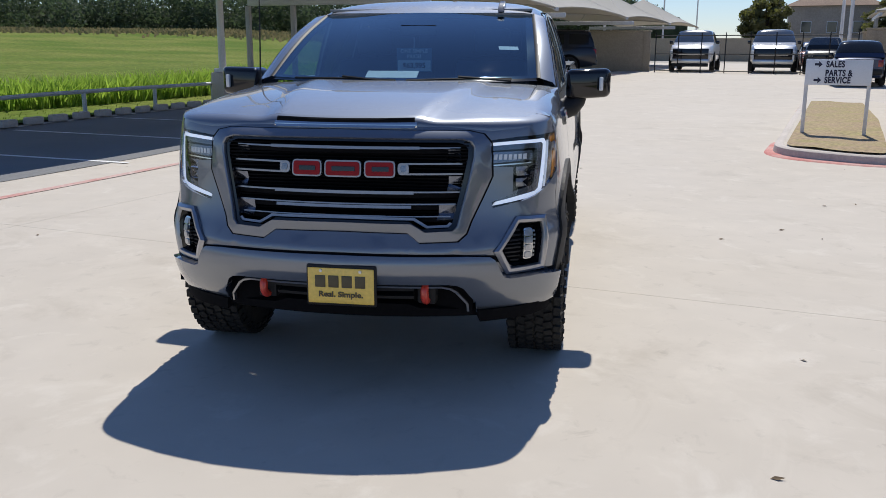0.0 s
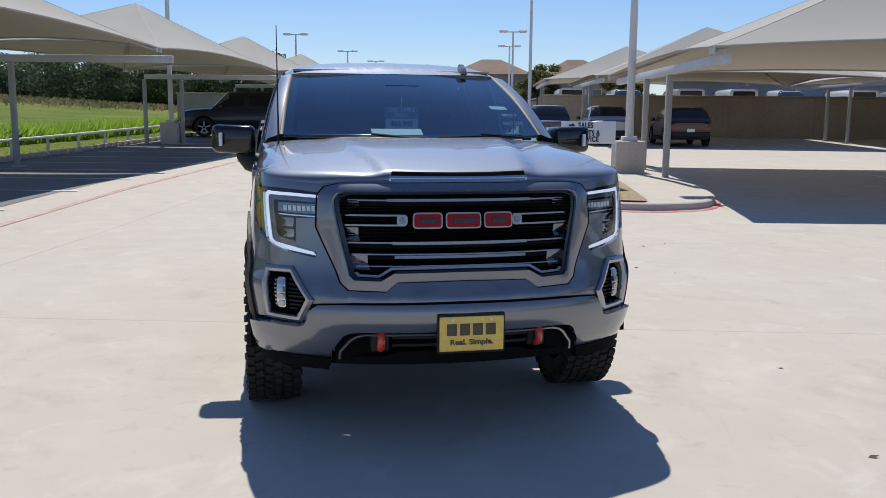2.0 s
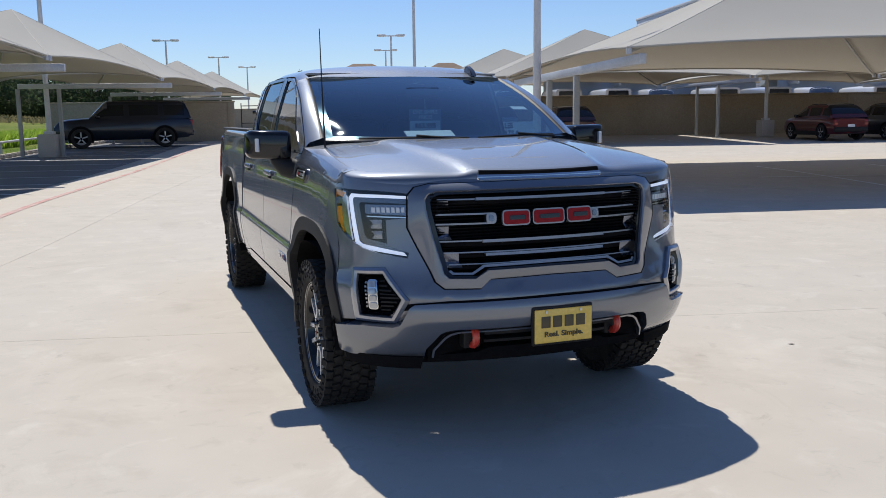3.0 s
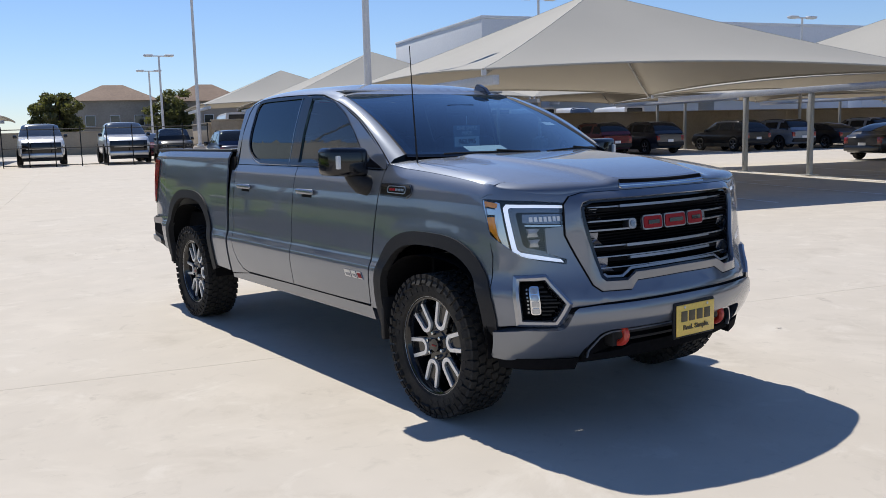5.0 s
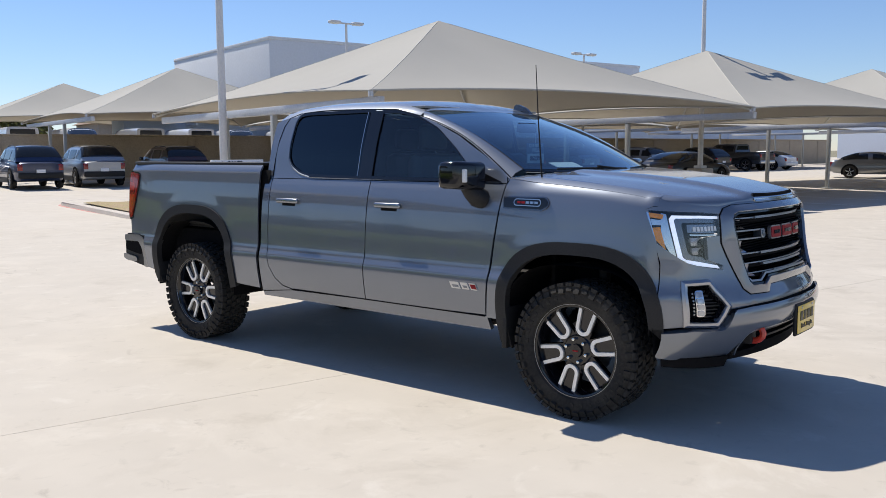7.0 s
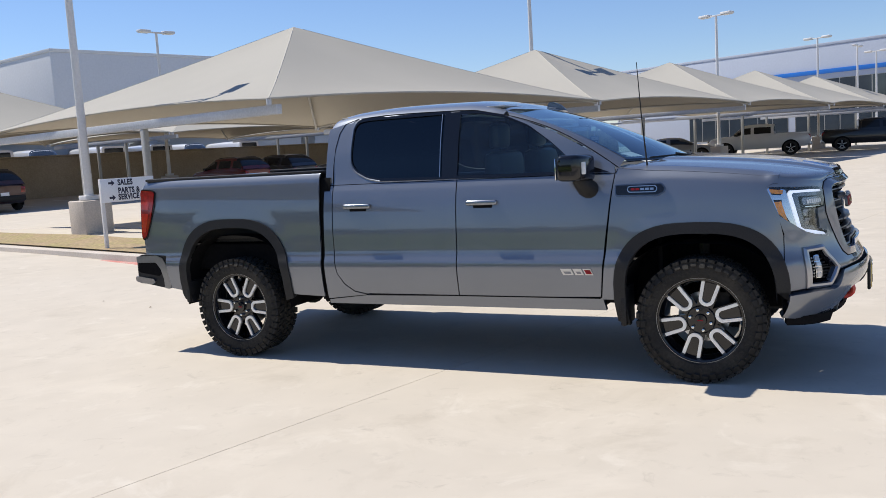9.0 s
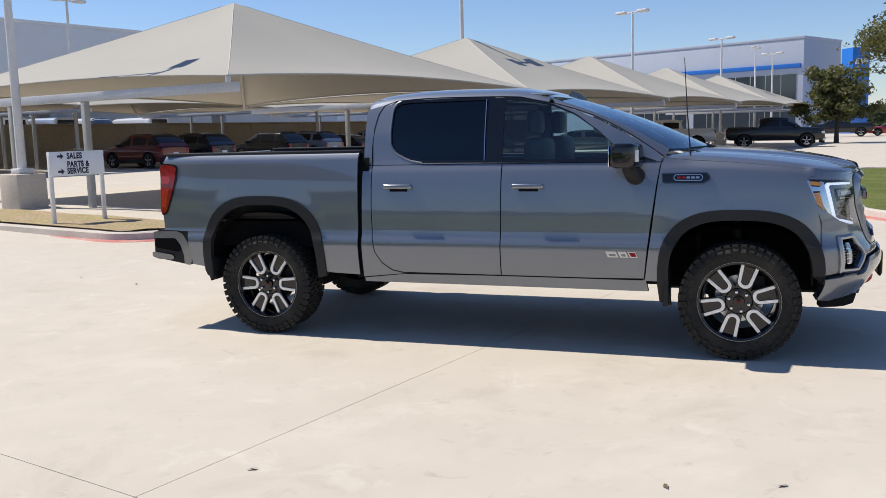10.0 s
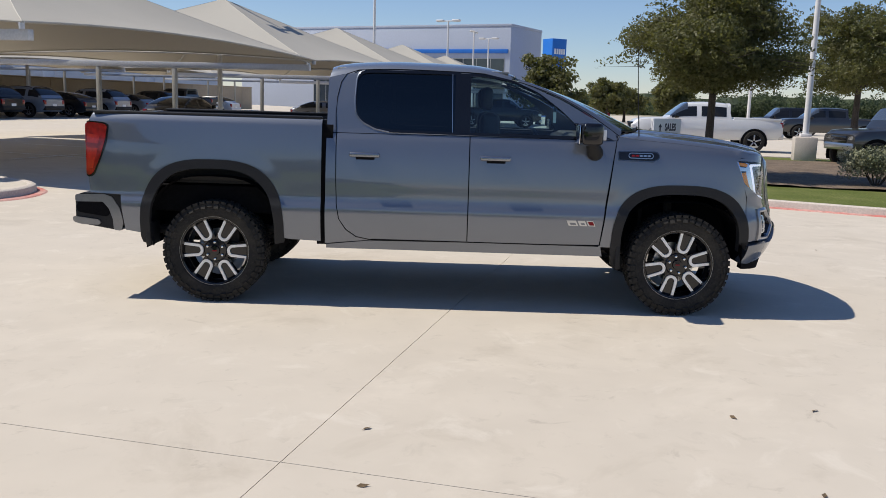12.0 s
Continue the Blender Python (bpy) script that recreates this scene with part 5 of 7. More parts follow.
BAR_END = mat("smoked_bar_end", (0.20, 0.22, 0.27), 0.22, 0.9, vary=0.15, big=9)
SURROUND = mat("satin_grey_metallic", (0.36, 0.37, 0.40), 0.28, 0.9, vary=0.04, big=2, coat=0.5)
g_out = [(0, 1.270), (.575, 1.266), (.645, 1.250), (.674, 1.212), (.670, 1.06), (.550, .804), (.512, .772), (.350, .768), (.300, .808), (0, .813)]
g_in = [(0, 1.228), (.545, 1.224), (.580, 1.212), (.592, 1.190), (.588, 1.15), (.512, .838), (.490, .816), (.376, .812), (.318, .849), (0, .853)]
lamp_in = [pt(.670, 1.222), pt(.80, 1.236), corner(-.40, 1.247), corner(-.385, 1.235), corner(-.46, 1.065), pt(.872, .966), pt(.80, .940), pt(.672, .914), pt(.666, .940), pt(.758, .976), pt(.766, 1.098), pt(.668, 1.105)]
fog_in = [pt(.893, .868), pt(.770, .872), pt(.665, .722), pt(.725, .608), pt(.885, .614)]
flip = lambda loop: [(-a, z) for a, z in loop]
head = [(at_x(x), z) for x, z in [(-.5, 1.283), (-.3, 1.287), (0, 1.289), (.3, 1.287), (.5, 1.283)]]
skin_out = head + [pt(.60, 1.272), pt(.68, 1.264), pt(.80, 1.272), corner(-.50, 1.296), corner(-.457, 1.308), corner(-.452, 1.268), corner(-.42, 1.265), corner(-.372, 1.245), corner(-.452, 1.06), corner(-.484, .96), corner(-.484, .60), pt(.86, .62), pt(.77, .618), pt(.70, .70), pt(.55, .712), pt(.3, .716)]
skin_out += [(0, .717)] + [(-a, z) for a, z in skin_out[5:][::-1]]
front("front_fascia", [skin_out, mirror_loop(g_in), lamp_in, flip(lamp_in), fog_in, flip(fog_in)], PAINT, step=(.04, .05), thick=.03)


def outward(a, z):
    e = .004
    n = (nose(a + e, z) - nose(a - e, z)).cross(nose(a, z + e) - nose(a, z - e)).normalized()
    return n if n.y < 0 else -n


def along(loop, step=.05):
    """The fraction marks of a closed outline, cut finer."""
    marks = []
    for i in range(len(loop)):
        p, q = loop[i], loop[(i + 1) % len(loop)]
        k = max(1, int(math.hypot(q[0] - p[0], q[1] - p[1]) / step))
        marks += [(i, j / k) for j in range(k)]
    return marks


def shell(name, outer, inner, rows, material, parent=truck):
    """A band between two matching outlines on the nose; rows give (fraction across, height over the skin)."""
    bm = bmesh.new()
    at = lambda L, i, f: (L[i][0] + (L[(i + 1) % len(L)][0] - L[i][0]) * f, L[i][1] + (L[(i + 1) % len(L)][1] - L[i][1]) * f)
    prev = first = None
    for i, f in along(outer):
        o, n = at(outer, i, f), at(inner, i, f)
        cur = []
        for w, h in rows:
            a, z = o[0] + (n[0] - o[0]) * w, o[1] + (n[1] - o[1]) * w
            cur.append(bm.verts.new(nose(a, z) + outward(a, z) * h))
        if prev:
            for j in range(len(rows) - 1):
                bm.faces.new((prev[j], cur[j], cur[j + 1], prev[j + 1]))
        first, prev = first or cur, cur
    for j in range(len(rows) - 1):
        bm.faces.new((prev[j], first[j], first[j + 1], prev[j + 1]))
    bmesh.ops.recalc_face_normals(bm, faces=bm.faces)
    if sum(f.normal.y * f.calc_area() for f in bm.faces) > 0:
        bmesh.ops.reverse_faces(bm, faces=bm.faces)
    return part(name, bm, material, parent, angle=28)


def slab(name, corners, material, parent=truck, d=.012):
    """A four-cornered facet (x, z, height over the skin) with thickness."""
    bm = bmesh.new()
    pts = [nose(at_x(x), z) + outward(at_x(x), z) * h for x, z, h in corners]
    f = [bm.verts.new(p) for p in pts]
    b = [bm.verts.new(p + Vector((0, d, 0))) for p in pts]
    bm.faces.new(f), bm.faces.new(b[::-1])
    for i in range(4):
        bm.faces.new((f[i], b[i], b[(i + 1) % 4], f[(i + 1) % 4]))
    bmesh.ops.recalc_face_normals(bm, faces=bm.faces)
    return part(name, bm, material, parent, angle=0)


shell("grille_surround", mirror_loop(g_out), mirror_loop(g_in), [(0, -.004), (0.02, .004), (.10, .007), (.78, .022), (.90, .024), (.97, .020), (1, .012), (1, -.03)], PAINT)
shell("grille_seam", mirror_loop([(x * 1.012, 1.03 + (z - 1.03) * 1.012) for x, z in g_out]), mirror_loop(g_out), [(0, .001), (1, .003)], LINER)
g_in2 = [(x * .965, 1.03 + (z - 1.03) * .945) for x, z in g_in]
front("grille_inner_rim", [mirror_loop(g_in), mirror_loop(g_in2)], GLOSS, lift=.008, thick=.07, step=(.05, .08))
front("scoop_edge", [[(at_x(-.33 + .066 * i), 1.277) for i in range(11)] + [(at_x(.345 - .069 * i), 1.287) for i in range(11)]], CHROME, lift=.006, thick=.01, step=(.08, .02))
lip = bmesh.new()
prev = None
for a in np.linspace(at_x(-.345), at_x(.345), 21):
    p, q = nose(a, 1.289), cap_edge(a)
    cur = [lip.verts.new(roll(p, q, f) + Vector((0, d, h))) for f, d, h in ((0, -.004, -.012), (0, -.006, .002), (.10, -.003, .005), (.18, 0, .004))]
    if prev:
        for j in range(3):
            lip.faces.new((prev[j], cur[j], cur[j + 1], prev[j + 1]))
    prev = cur
part("scoop_lip", lip, CHROME, truck)
# dark strip laid over the cap: the slot's shade as colour, without an opening
slot = bmesh.new()
prev = None
for a in np.linspace(at_x(-.335), at_x(.335), 21):
    p, q = nose(a, 1.289), cap_edge(a)
    cur = [slot.verts.new(roll(p, q, f) + Vector((0, 0, h))) for f, h in ((.18, .002), (.22, .008), (.30, .012), (.50, .010), (.62, .001))]
    if prev:
        for j in range(4):
            slot.faces.new((prev[j], cur[j], cur[j + 1], prev[j + 1]))
    prev = cur
part("scoop_slot", slot, LINER, truck)
low_o = [(.498, .850), (.480, .834), (.384, .830), (.326, .865), (0, .869)]
low_i = [(.484, .856), (.472, .844), (.388, .841), (.332, .876), (0, .881)]
front("grille_lower_trim", [[pt(x, z) for x, z in low_o] + [pt(-x, z) for x, z in low_o[-2::-1]] + [pt(-x, z) for x, z in low_i] + [pt(x, z) for x, z in low_i[-2::-1]]], GRILLE_SATIN, lift=.004, thick=.02, step=(.04, .06))
# grille: backing, bars, ends
part("grille_backing", box((-.62, -.70, .76), (.62, -.66, 1.26), .01), LINER, truck)
mesh_bm = bmesh.new()
for k in range(26):
    z = .84 + .0155 * k
    half = .575 if z > 1.1 else .505 + (z - .83) * .24
    add_box(mesh_bm, (-half, -.735, z), (half, -.715, z + .006))
part("grille_mesh", mesh_bm, LINER, truck, angle=0)


def bar(x0, x1, z0, z1, m, lift=0.0, name="grille_bar", d=.045):
    k = max(2, round((x1 - x0) / .1))
    loop = [(at_x(x0 + (x1 - x0) * i / k), z0) for i in range(k + 1)] + [(at_x(x1 + (x0 - x1) * i / k), z1) for i in range(k + 1)]
    return front(name, [loop], m, lift=lift, thick=d, step=(.08, .05))


for z0, z1, half, t0, t1, mid in ((1.187, 1.194, .54, 1.184, 1.197, .355), (.987, .994, .53, .981, .995, .325), (.934, .940, .512, .918, .931, .315), (.880, .885, .49, .880, .886, .20)):
    bar(-half, half, z0 - .02, z0, LINER, -.03, "grille_fin")
    bar(-half, half, z0, z1, GRILLE_SATIN, -.014)
    bar(-mid, mid, t0, t1, GRILLE_SATIN, -.006, "grille_bar_middle")
for s in (-1, 1):
    for z in (1.115, 1.068):
        x0, x1 = sorted((s * .275, s * .545))
        bar(x0, x1, z, z + .008, GRILLE_SATIN, -.012)
    x0, x1 = sorted((s * .255, s * .305))
    front("bar_end", [rounded([(at_x(x0), 1.068), (at_x(x1), 1.068), (at_x(x1), 1.123), (at_x(x0), 1.123)], .02, 4)], GRILLE_SATIN, lift=-.008, thick=.05)
    front("bar_end_eye", [rounded([(at_x(x0 + .012), 1.08), (at_x(x1 - .012), 1.08), (at_x(x1 - .012), 1.111), (at_x(x0 + .012), 1.111)], .012, 4)], BAR_END, lift=-.005, thick=.01)
    for xo, xi, z0, z1 in ((.540, .486, 1.130, 1.184), (.540, .484, .998, 1.062), (.512, .440, .866, .934)):
        zm = z0 + (z1 - z0) * .45
        slab("bar_end_block", [(s * xi, zm, -.035), (s * xo, zm, -.035), (s * xo, z1, -.012), (s * xi, z1, -.022)], BAR_END)
        slab("bar_end_facet", [(s * (xi - .012), z0, -.002), (s * xo, z0, -.002), (s * xo, zm, -.034), (s * xi, zm, -.034)], CHROME)
# emblem: three plain red shapes with bright rims
for x0, x1 in ((-.232, -.092), (-.078, .092), (.106, .246)):
    o = [(at_x(x0), 1.056), (at_x(x1), 1.056), (at_x(x1), 1.132), (at_x(x0), 1.132)]
    em = front("emblem_rim", [rounded(o, .02, 3)], GRILLE_SATIN, lift=.014, thick=.02)
    i = [(at_x(x0 + .007), 1.063), (at_x(x1 - .007), 1.063), (at_x(x1 - .007), 1.125), (at_x(x0 + .007), 1.125)]
    front("emblem_face", [rounded(i, .014, 3)], BADGE_RED, em, lift=.018, thick=.006)
    n = [(at_x(x0 + .036), 1.084), (at_x(x1 - .028), 1.084), (at_x(x1 - .028), 1.104), (at_x(x0 + .036), 1.104)]
    front("emblem_notch", [n], GLOSS, em, lift=.021, thick=.004)

for side in (1, -1):
    t = (lambda L: L) if side > 0 else flip
    lamp = front("headlight", [t(lamp_in)], LINER, lift=-.055, thick=.01, label="lit LED headlight with a bright C-shaped edge")
    led = [pt(.674, 1.211), pt(.80, 1.219), pt(.924, 1.223), pt(.931, 1.204), pt(.896, .984), pt(.880, .962), pt(.80, .945), pt(.676, .925)]
    led_in = [pt(.690, .942), pt(.80, .966), pt(.866, .980), pt(.880, .994), pt(.917, 1.196), pt(.911, 1.206), pt(.80, 1.204), pt(.674, 1.197)]
    front("led_edge", [t(led + led_in)], LED, lamp, lift=-.018, thick=.012, step=.05, label="white glowing light edge")
    front("lamp_bezel", [t([pt(.938, 1.228), corner(-.468, 1.234), corner(-.480, 1.10), pt(.918, 1.0), pt(.902, .984)])], CHROME, lamp, lift=-.010, thick=.02, step=.05)
    in2 = [pt(.70, .968), pt(.79, .992), pt(.846, 1.006), pt(.858, 1.02), pt(.890, 1.172), pt(.884, 1.182), pt(.79, 1.180), pt(.674, 1.174)]
    front("lamp_reflector", [t(led_in[::-1] + in2)], BADGE_EDGE, lamp, lift=-.020, thick=.01, step=.05)
    front("lamp_top_bar", [t(rounded([pt(.676, 1.118), pt(.862, 1.128), pt(.866, 1.172), pt(.676, 1.168)], .006, 2))], BAR_END, lamp, lift=-.020, thick=.02)
    for j in range(7):
        x = .686 + .022 * j
        front("lamp_cell", [t([pt(x, 1.132), pt(x + .015, 1.133), pt(x + .018, 1.158), pt(x + .003, 1.157)])], LAMP_LENS, lamp, lift=-.016, thick=.004)
    front("lamp_divider", [t([pt(.676, 1.105), pt(.852, 1.112), pt(.853, 1.118), pt(.676, 1.111)])], CHROME, lamp, lift=-.014, thick=.02)
    for xa, xb, za, zb in ((.786, .842, 1.056, 1.098), (.782, .832, 1.006, 1.044)):
        s_ = 1 if side > 0 else -1
        zm = (za + zb) / 2
        slab("projector", [(s_ * xa, za, -.02), (s_ * xb, za, -.02), (s_ * (xb - .008), zm, -.045), (s_ * (xa + .008), zm, -.045)], CHROME, lamp)
        slab("projector_hood", [(s_ * (xa + .008), zm, -.045), (s_ * (xb - .008), zm, -.045), (s_ * xb, zb, -.02), (s_ * xa, zb, -.02)], FOG_CELL, lamp)
    front("turn_signal", [t([corner(-.470, 1.158), corner(-.397, 1.150), corner(-.408, 1.125), corner(-.512, 1.030)])], AMBER, lamp, lift=-.008, thick=.02, label="amber corner lens")
    front("turn_signal", [t([corner(-.484, 1.226), corner(-.398, 1.236), corner(-.392, 1.212), corner(-.480, 1.202)])], AMBER, lamp, lift=-.008, thick=.02)
    front("chrome_spear", [t([corner(-.482, 1.194), corner(-.396, 1.203), corner(-.396, 1.168), corner(-.472, 1.168)])], CHROME, lamp, lift=-.010, thick=.02)
    front("lamp_outer_rim", [t([corner(-.396, 1.243), corner(-.386, 1.235), corner(-.403, 1.120), corner(-.52, 1.012), pt(.868, .970), pt(.870, .962), corner(-.458, 1.068)])], CHROME, lamp, lift=-.004, thick=.02)
    cov = front("clear_cover", [t(lamp_in)], LENS, lamp, lift=.001, thick=0, step=.05)
    cov.visible_shadow = False
    # fog lamp bezel
    k = np.mean(fog_in, 0)
    scaled = lambda u, v: [(k[0] + (a - k[0]) * u, k[1] + (z - k[1]) * v) for a, z in fog_in]
    inner = scaled(.66, .68)
    bez = shell("fog_lamp_bezel", t(fog_in), t(scaled(.73, .75)), [(0, -.002), (.04, .012), (.5, .020), (.9, .016), (1, .006), (1, -.03)], SURROUND)
    shell("bezel_liner", t(scaled(.73, .75)), t(inner), [(0, .002), (.3, -.012), (1, -.03), (1, -.05)], GLOSS, bez)
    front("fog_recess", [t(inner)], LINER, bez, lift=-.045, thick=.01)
    for j in range(9):
        z = .655 + .022 * j
        xr = .712 + abs(z - .722) * (.62 if z < .722 else .72)
        front("fog_slat", [t([pt(xr, z), pt(.794, z), pt(.794, z + .008), pt(xr, z + .008)])], BLACK, bez, lift=-.028, thick=.02)
    front("fog_lamp", [t(rounded([pt(.798, .668), pt(.836, .668), pt(.836, .816), pt(.798, .816)], .014, 3))], CHROME, bez, lift=-.008, thick=.03)
    for j in range(4):
        z = .674 + .035 * j
        front("fog_cell", [t(rounded([pt(.803, z), pt(.831, z), pt(.831, z + .029), pt(.803, z + .029)], .008, 3))], FOG_CELL, bez, lift=-.003, thick=.006)
    for j in range(7):
        z = .676 + .020 * j
        front("bezel_tooth", [t([pt(.841, z), pt(.847, z), pt(.847, z + .009), pt(.841, z + .009)])], FOG_CELL, bez, lift=-.012, thick=.01)

# bumper with its lower opening
bt = [(0, .70), (.55, .697), (.645, .692), (.668, .680), (.712, .612), (.74, .602), (.86, .604)]
bb = [(.606, .428), (.602, .490), (.545, .566), (.52, .582), (.48, .590), (0, .594)]
half = [pt(x, z) for x, z in bt] + [corner(-.487, .585), corner(-.487, .45), pt(.80, .428), pt(.68, .418)] + [pt(x, z) for x, z in bb]
bulge = curve([.40, .45, .50, .56, .62, .67, .71], [.075, .035, .004, -.014, -.018, -.006, .012])
bumper = panel("front_bumper", [half + [(-a, z) for a, z in half[::-1]][1:-1]], lambda a, z: nose(a, z) + Vector((0, bulge(z), 0)), PAINT, truck, lift=.032, thick=.06, step=(.05, .025), inward=Vector((0, 1, 0)))
front("bumper_seam", [mirror_loop([(0, .722), (.5, .716), (.70, .70), (.70, .67), (.5, .69), (0, .694)])], LINER, lift=.006, thick=.03)
tr_o = [(0, .563), (.452, .560), (.492, .550), (.520, .532), (.576, .466), (.584, .425)]
tr_i = [(.574, .425), (.567, .462), (.513, .524), (.488, .541), (.450, .551), (0, .554)]
loop = [pt(x, z) for x, z in tr_o] + [pt(x, z) for x, z in tr_i]
for f in (1, -1):
    front("opening_trim", [[(f * a, z) for a, z in loop]], FRAME_GREY, lift=.012, thick=.02)
part("lower_grille_back", box((-.60, -.74, .40), (.60, -.70, .60), .01), LINER, truck)
for z in (.565, .525, .485):
    bar(-.33, .33, z, z + .014, BLACK, -.01, "lower_grille_bar")
front("skid_plate", [mirror_loop([(0, .455), (.30, .452), (.36, .43), (.62, .42), (.72, .41), (.70, .385), (.45, .385), (0, .385)])], LINER, lift=-.02, thick=.06)
for f in (1, -1):
    dam = [pt(.62, .424), pt(.80, .432), corner(-.487, .452), corner(-.487, .385), pt(.80, .372), pt(.64, .365)]
    front("air_dam", [[(f * a, z) for a, z in dam]], LINER, lift=.008, thick=.05)
# number plate mount
plate = part("plate_frame", box((-.142, -.958, .478), (.188, -.936, .672), .010), BLACK, truck)
gold = part("plate", box((-.132, -.965, .492), (.178, -.9595, .658), .004), PLATE, plate, "gold dealer plate")
for i in range(4):
    x = -.097 + .0625 * i
    part("name_bar", box((x, -.9675, .568), (x + .048, -.9655, .624), .002), PLATE_INK, gold)
words("lettering", "Real. Simple.", .036, PLATE_INK, gold, Matrix.Translation((.023, -.9675, .535)) @ Matrix.Rotation(radians(90), 4, "X"), squeeze=1.15)
for x in (-.07, .115):
    part("plate_bolt", lathe(bmesh.new(), [(0, -.004), (.007, -.003), (.008, 0)], 10, "x", (0, 0, 0)), SATIN, gold).matrix_local = Matrix.Translation((x, -.966, .645)) @ Matrix.Rotation(radians(90), 4, "Z")

# door mirrors
for s in (RIGHT, LEFT):
    bm = box((-.132, -.085, -.096), (.132, .08, .096), .035, seg=4)
    for v in bm.verts:
        x, y, z = v.co
        q = x / .132
        v.co = Vector((s * (1.096 + x), .792 + 1.28 * y * (1 - .18 * max(0, q)) + (.035 * max(0, q) ** 2 if y < 0 else 0), 1.424 + z * .93 * (1 - .07 * max(0, q)) + .006 * q))
    bmesh.ops.recalc_face_normals(bm, faces=bm.faces)
    mir = part("door_mirror", bm, GLOSS, truck, "gloss black door mirror")
    part("mirror_glass", box((s * 1.085 - .10, .888, 1.352), (s * 1.085 + .10, .898, 1.494), .008), CHROME, mir)
    part("mirror_marker", box((s * 1.172 - .012, .690, 1.385), (s * 1.172 + .012, .725, 1.465), .006), LAMP_LENS, mir)
    part("mirror_foot", tube(bmesh.new(), [(s * .95, .735, 1.275), (s * .995, .745, 1.288), (s * 1.03, .765, 1.325), (s * 1.05, .785, 1.36)], [.066, .064, .055, .045], 12), BLACK, mir)


# ---- the pickup: wheels ----
def wheel(s, y, label, turn):
    r = .41
    w = part("wheel", lathe(bmesh.new(), [(.262, -.12), (.272, -.1), (.25, -.05), (.245, .05), (.268, .092), (.276, .10), (.272, .108), (.262, .105), (.238, .05), (.23, -.1)], 56), GLOSS, truck, label)
    prof = [(.262, -.12), (.285, -.126), (.33, -.131), (.365, -.131), (.393, -.124), (.398, -.10), (.400, 0), (.398, .10), (.393, .124), (.365, .131), (.33, .131), (.292, .124), (.275, .105)]
    tyre = part("tyre", lathe(bmesh.new(), prof, 72), RUBBER, w)
    bm = bmesh.new()
    n = 44
    for i in range(n):
        a = 2 * math.pi * i / n
        for k, (o, wd, sk) in enumerate(((-.118, .036, .10), (-.07, .04, -.3), (-.022, .036, .3), (.026, .036, -.3), (.074, .04, .3), (.118, .036, -.10))):
            aa = a + (.5 * 2 * math.pi / n if k % 2 else 0)
            m = Matrix.Rotation(aa, 4, "X") @ Matrix.Translation((o, 0, .4035)) @ Matrix.Rotation(sk, 4, "Z")
            ln = .021 if k in (0, 5) else .019
            add_box(bm, (-wd / 2, -ln, -.012), (wd / 2, ln, .0085), 0, m)
        for sd in (-1, 1):
            m = Matrix.Rotation(a + (.5 * 2 * math.pi / n if sd > 0 else 0), 4, "X") @ Matrix.Translation((sd * .127, 0, .378)) @ Matrix.Rotation(sd * -.5, 4, "Y")
            add_box(bm, (-.008, -.018, -.02 - .012 * (i % 2)), (.008, .018, .02), 0, m)
    part("tread", bm, RUBBER, tyre, angle=0)
    bar_me = bpy.data.meshes.new("sidewall_bar")
    bb = box((-.002, -.011, -.014), (.002, .011, .014))
    bb.to_mesh(bar_me), bb.free()
    for k in range(34):
        if k % 17 < 9:
            part("sidewall_bar", bar_me, RUBBER, tyre, angle=0).matrix_local = Matrix.Rotation(2 * math.pi * k / 34, 4, "X") @ Matrix.Translation((.1315, 0, .327))
    # spokes: six machined U shapes in front of black spokes
    face = part("hub_disc", lathe(bmesh.new(), [(0, .08), (.085, .075), (.10, .06), (.105, .02), (0, .0)], 40), GLOSS, w)
    for k in range(6):
        a = 2 * math.pi * (k + turn) / 6
        R = Matrix.Rotation(a, 4, "X")
        sp = prism(bmesh.new(), [(-.05, .08), (.05, .08), (.066, .272), (-.066, .272)], .03, .067, R @ Matrix(((0, 0, 1, 0), (1, 0, 0, 0), (0, 1, 0, 0), (0, 0, 0, 1))))
        part("black_spoke", sp, GLOSS, w)
        u = []
        oc = [(-.062, .274), (-.049, .140)] + [(-.049 * math.cos(q), .140 - .045 * math.sin(q)) for q in np.linspace(.2, math.pi - .2, 9)] + [(.049, .140), (.062, .274)]
        ic = [(.041, .274), (.028, .142)] + [(.028 * math.cos(q), .142 - .025 * math.sin(q)) for q in np.linspace(.2, math.pi - .2, 7)] + [(-.028, .142), (-.041, .274)]
        sp = prism(bmesh.new(), oc + ic, .068, .083, R @ Matrix(((0, 0, 1, 0), (1, 0, 0, 0), (0, 1, 0, 0), (0, 0, 0, 1))))
        part("spoke", sp, MACHINED, w, angle=0)
        a2 = a + math.pi / 6
        nut = lathe(bmesh.new(), [(0, .103), (.010, .10), (.013, .07)], 6, "x", (0, .068 * -math.sin(a2), .068 * math.cos(a2)))
        part("wheel_nut", nut, CHROME, w)
    cap = part("centre_cap", lathe(bmesh.new(), [(0, .10), (.036, .097), (.042, .07)], 28), GLOSS, w)
    part("cap_mark", box((.1005, -.018, -.004), (.1025, .018, .004)), BADGE_RED, cap)
    part("brake_disc", lathe(bmesh.new(), [(.06, -.06), (.165, -.06), (.165, -.04), (.06, -.04)], 40, closed=True), SATIN, w)
    part("brake_caliper", box((-.075, .06, .05), (-.015, .17, .17), .012), UNDER, w)
    part("rim_edge", lathe(bmesh.new(), [(.274, .106), (.2765, .113), (.2795, .113), (.282, .107), (.277, .10)], 56, closed=True), SATIN, w)
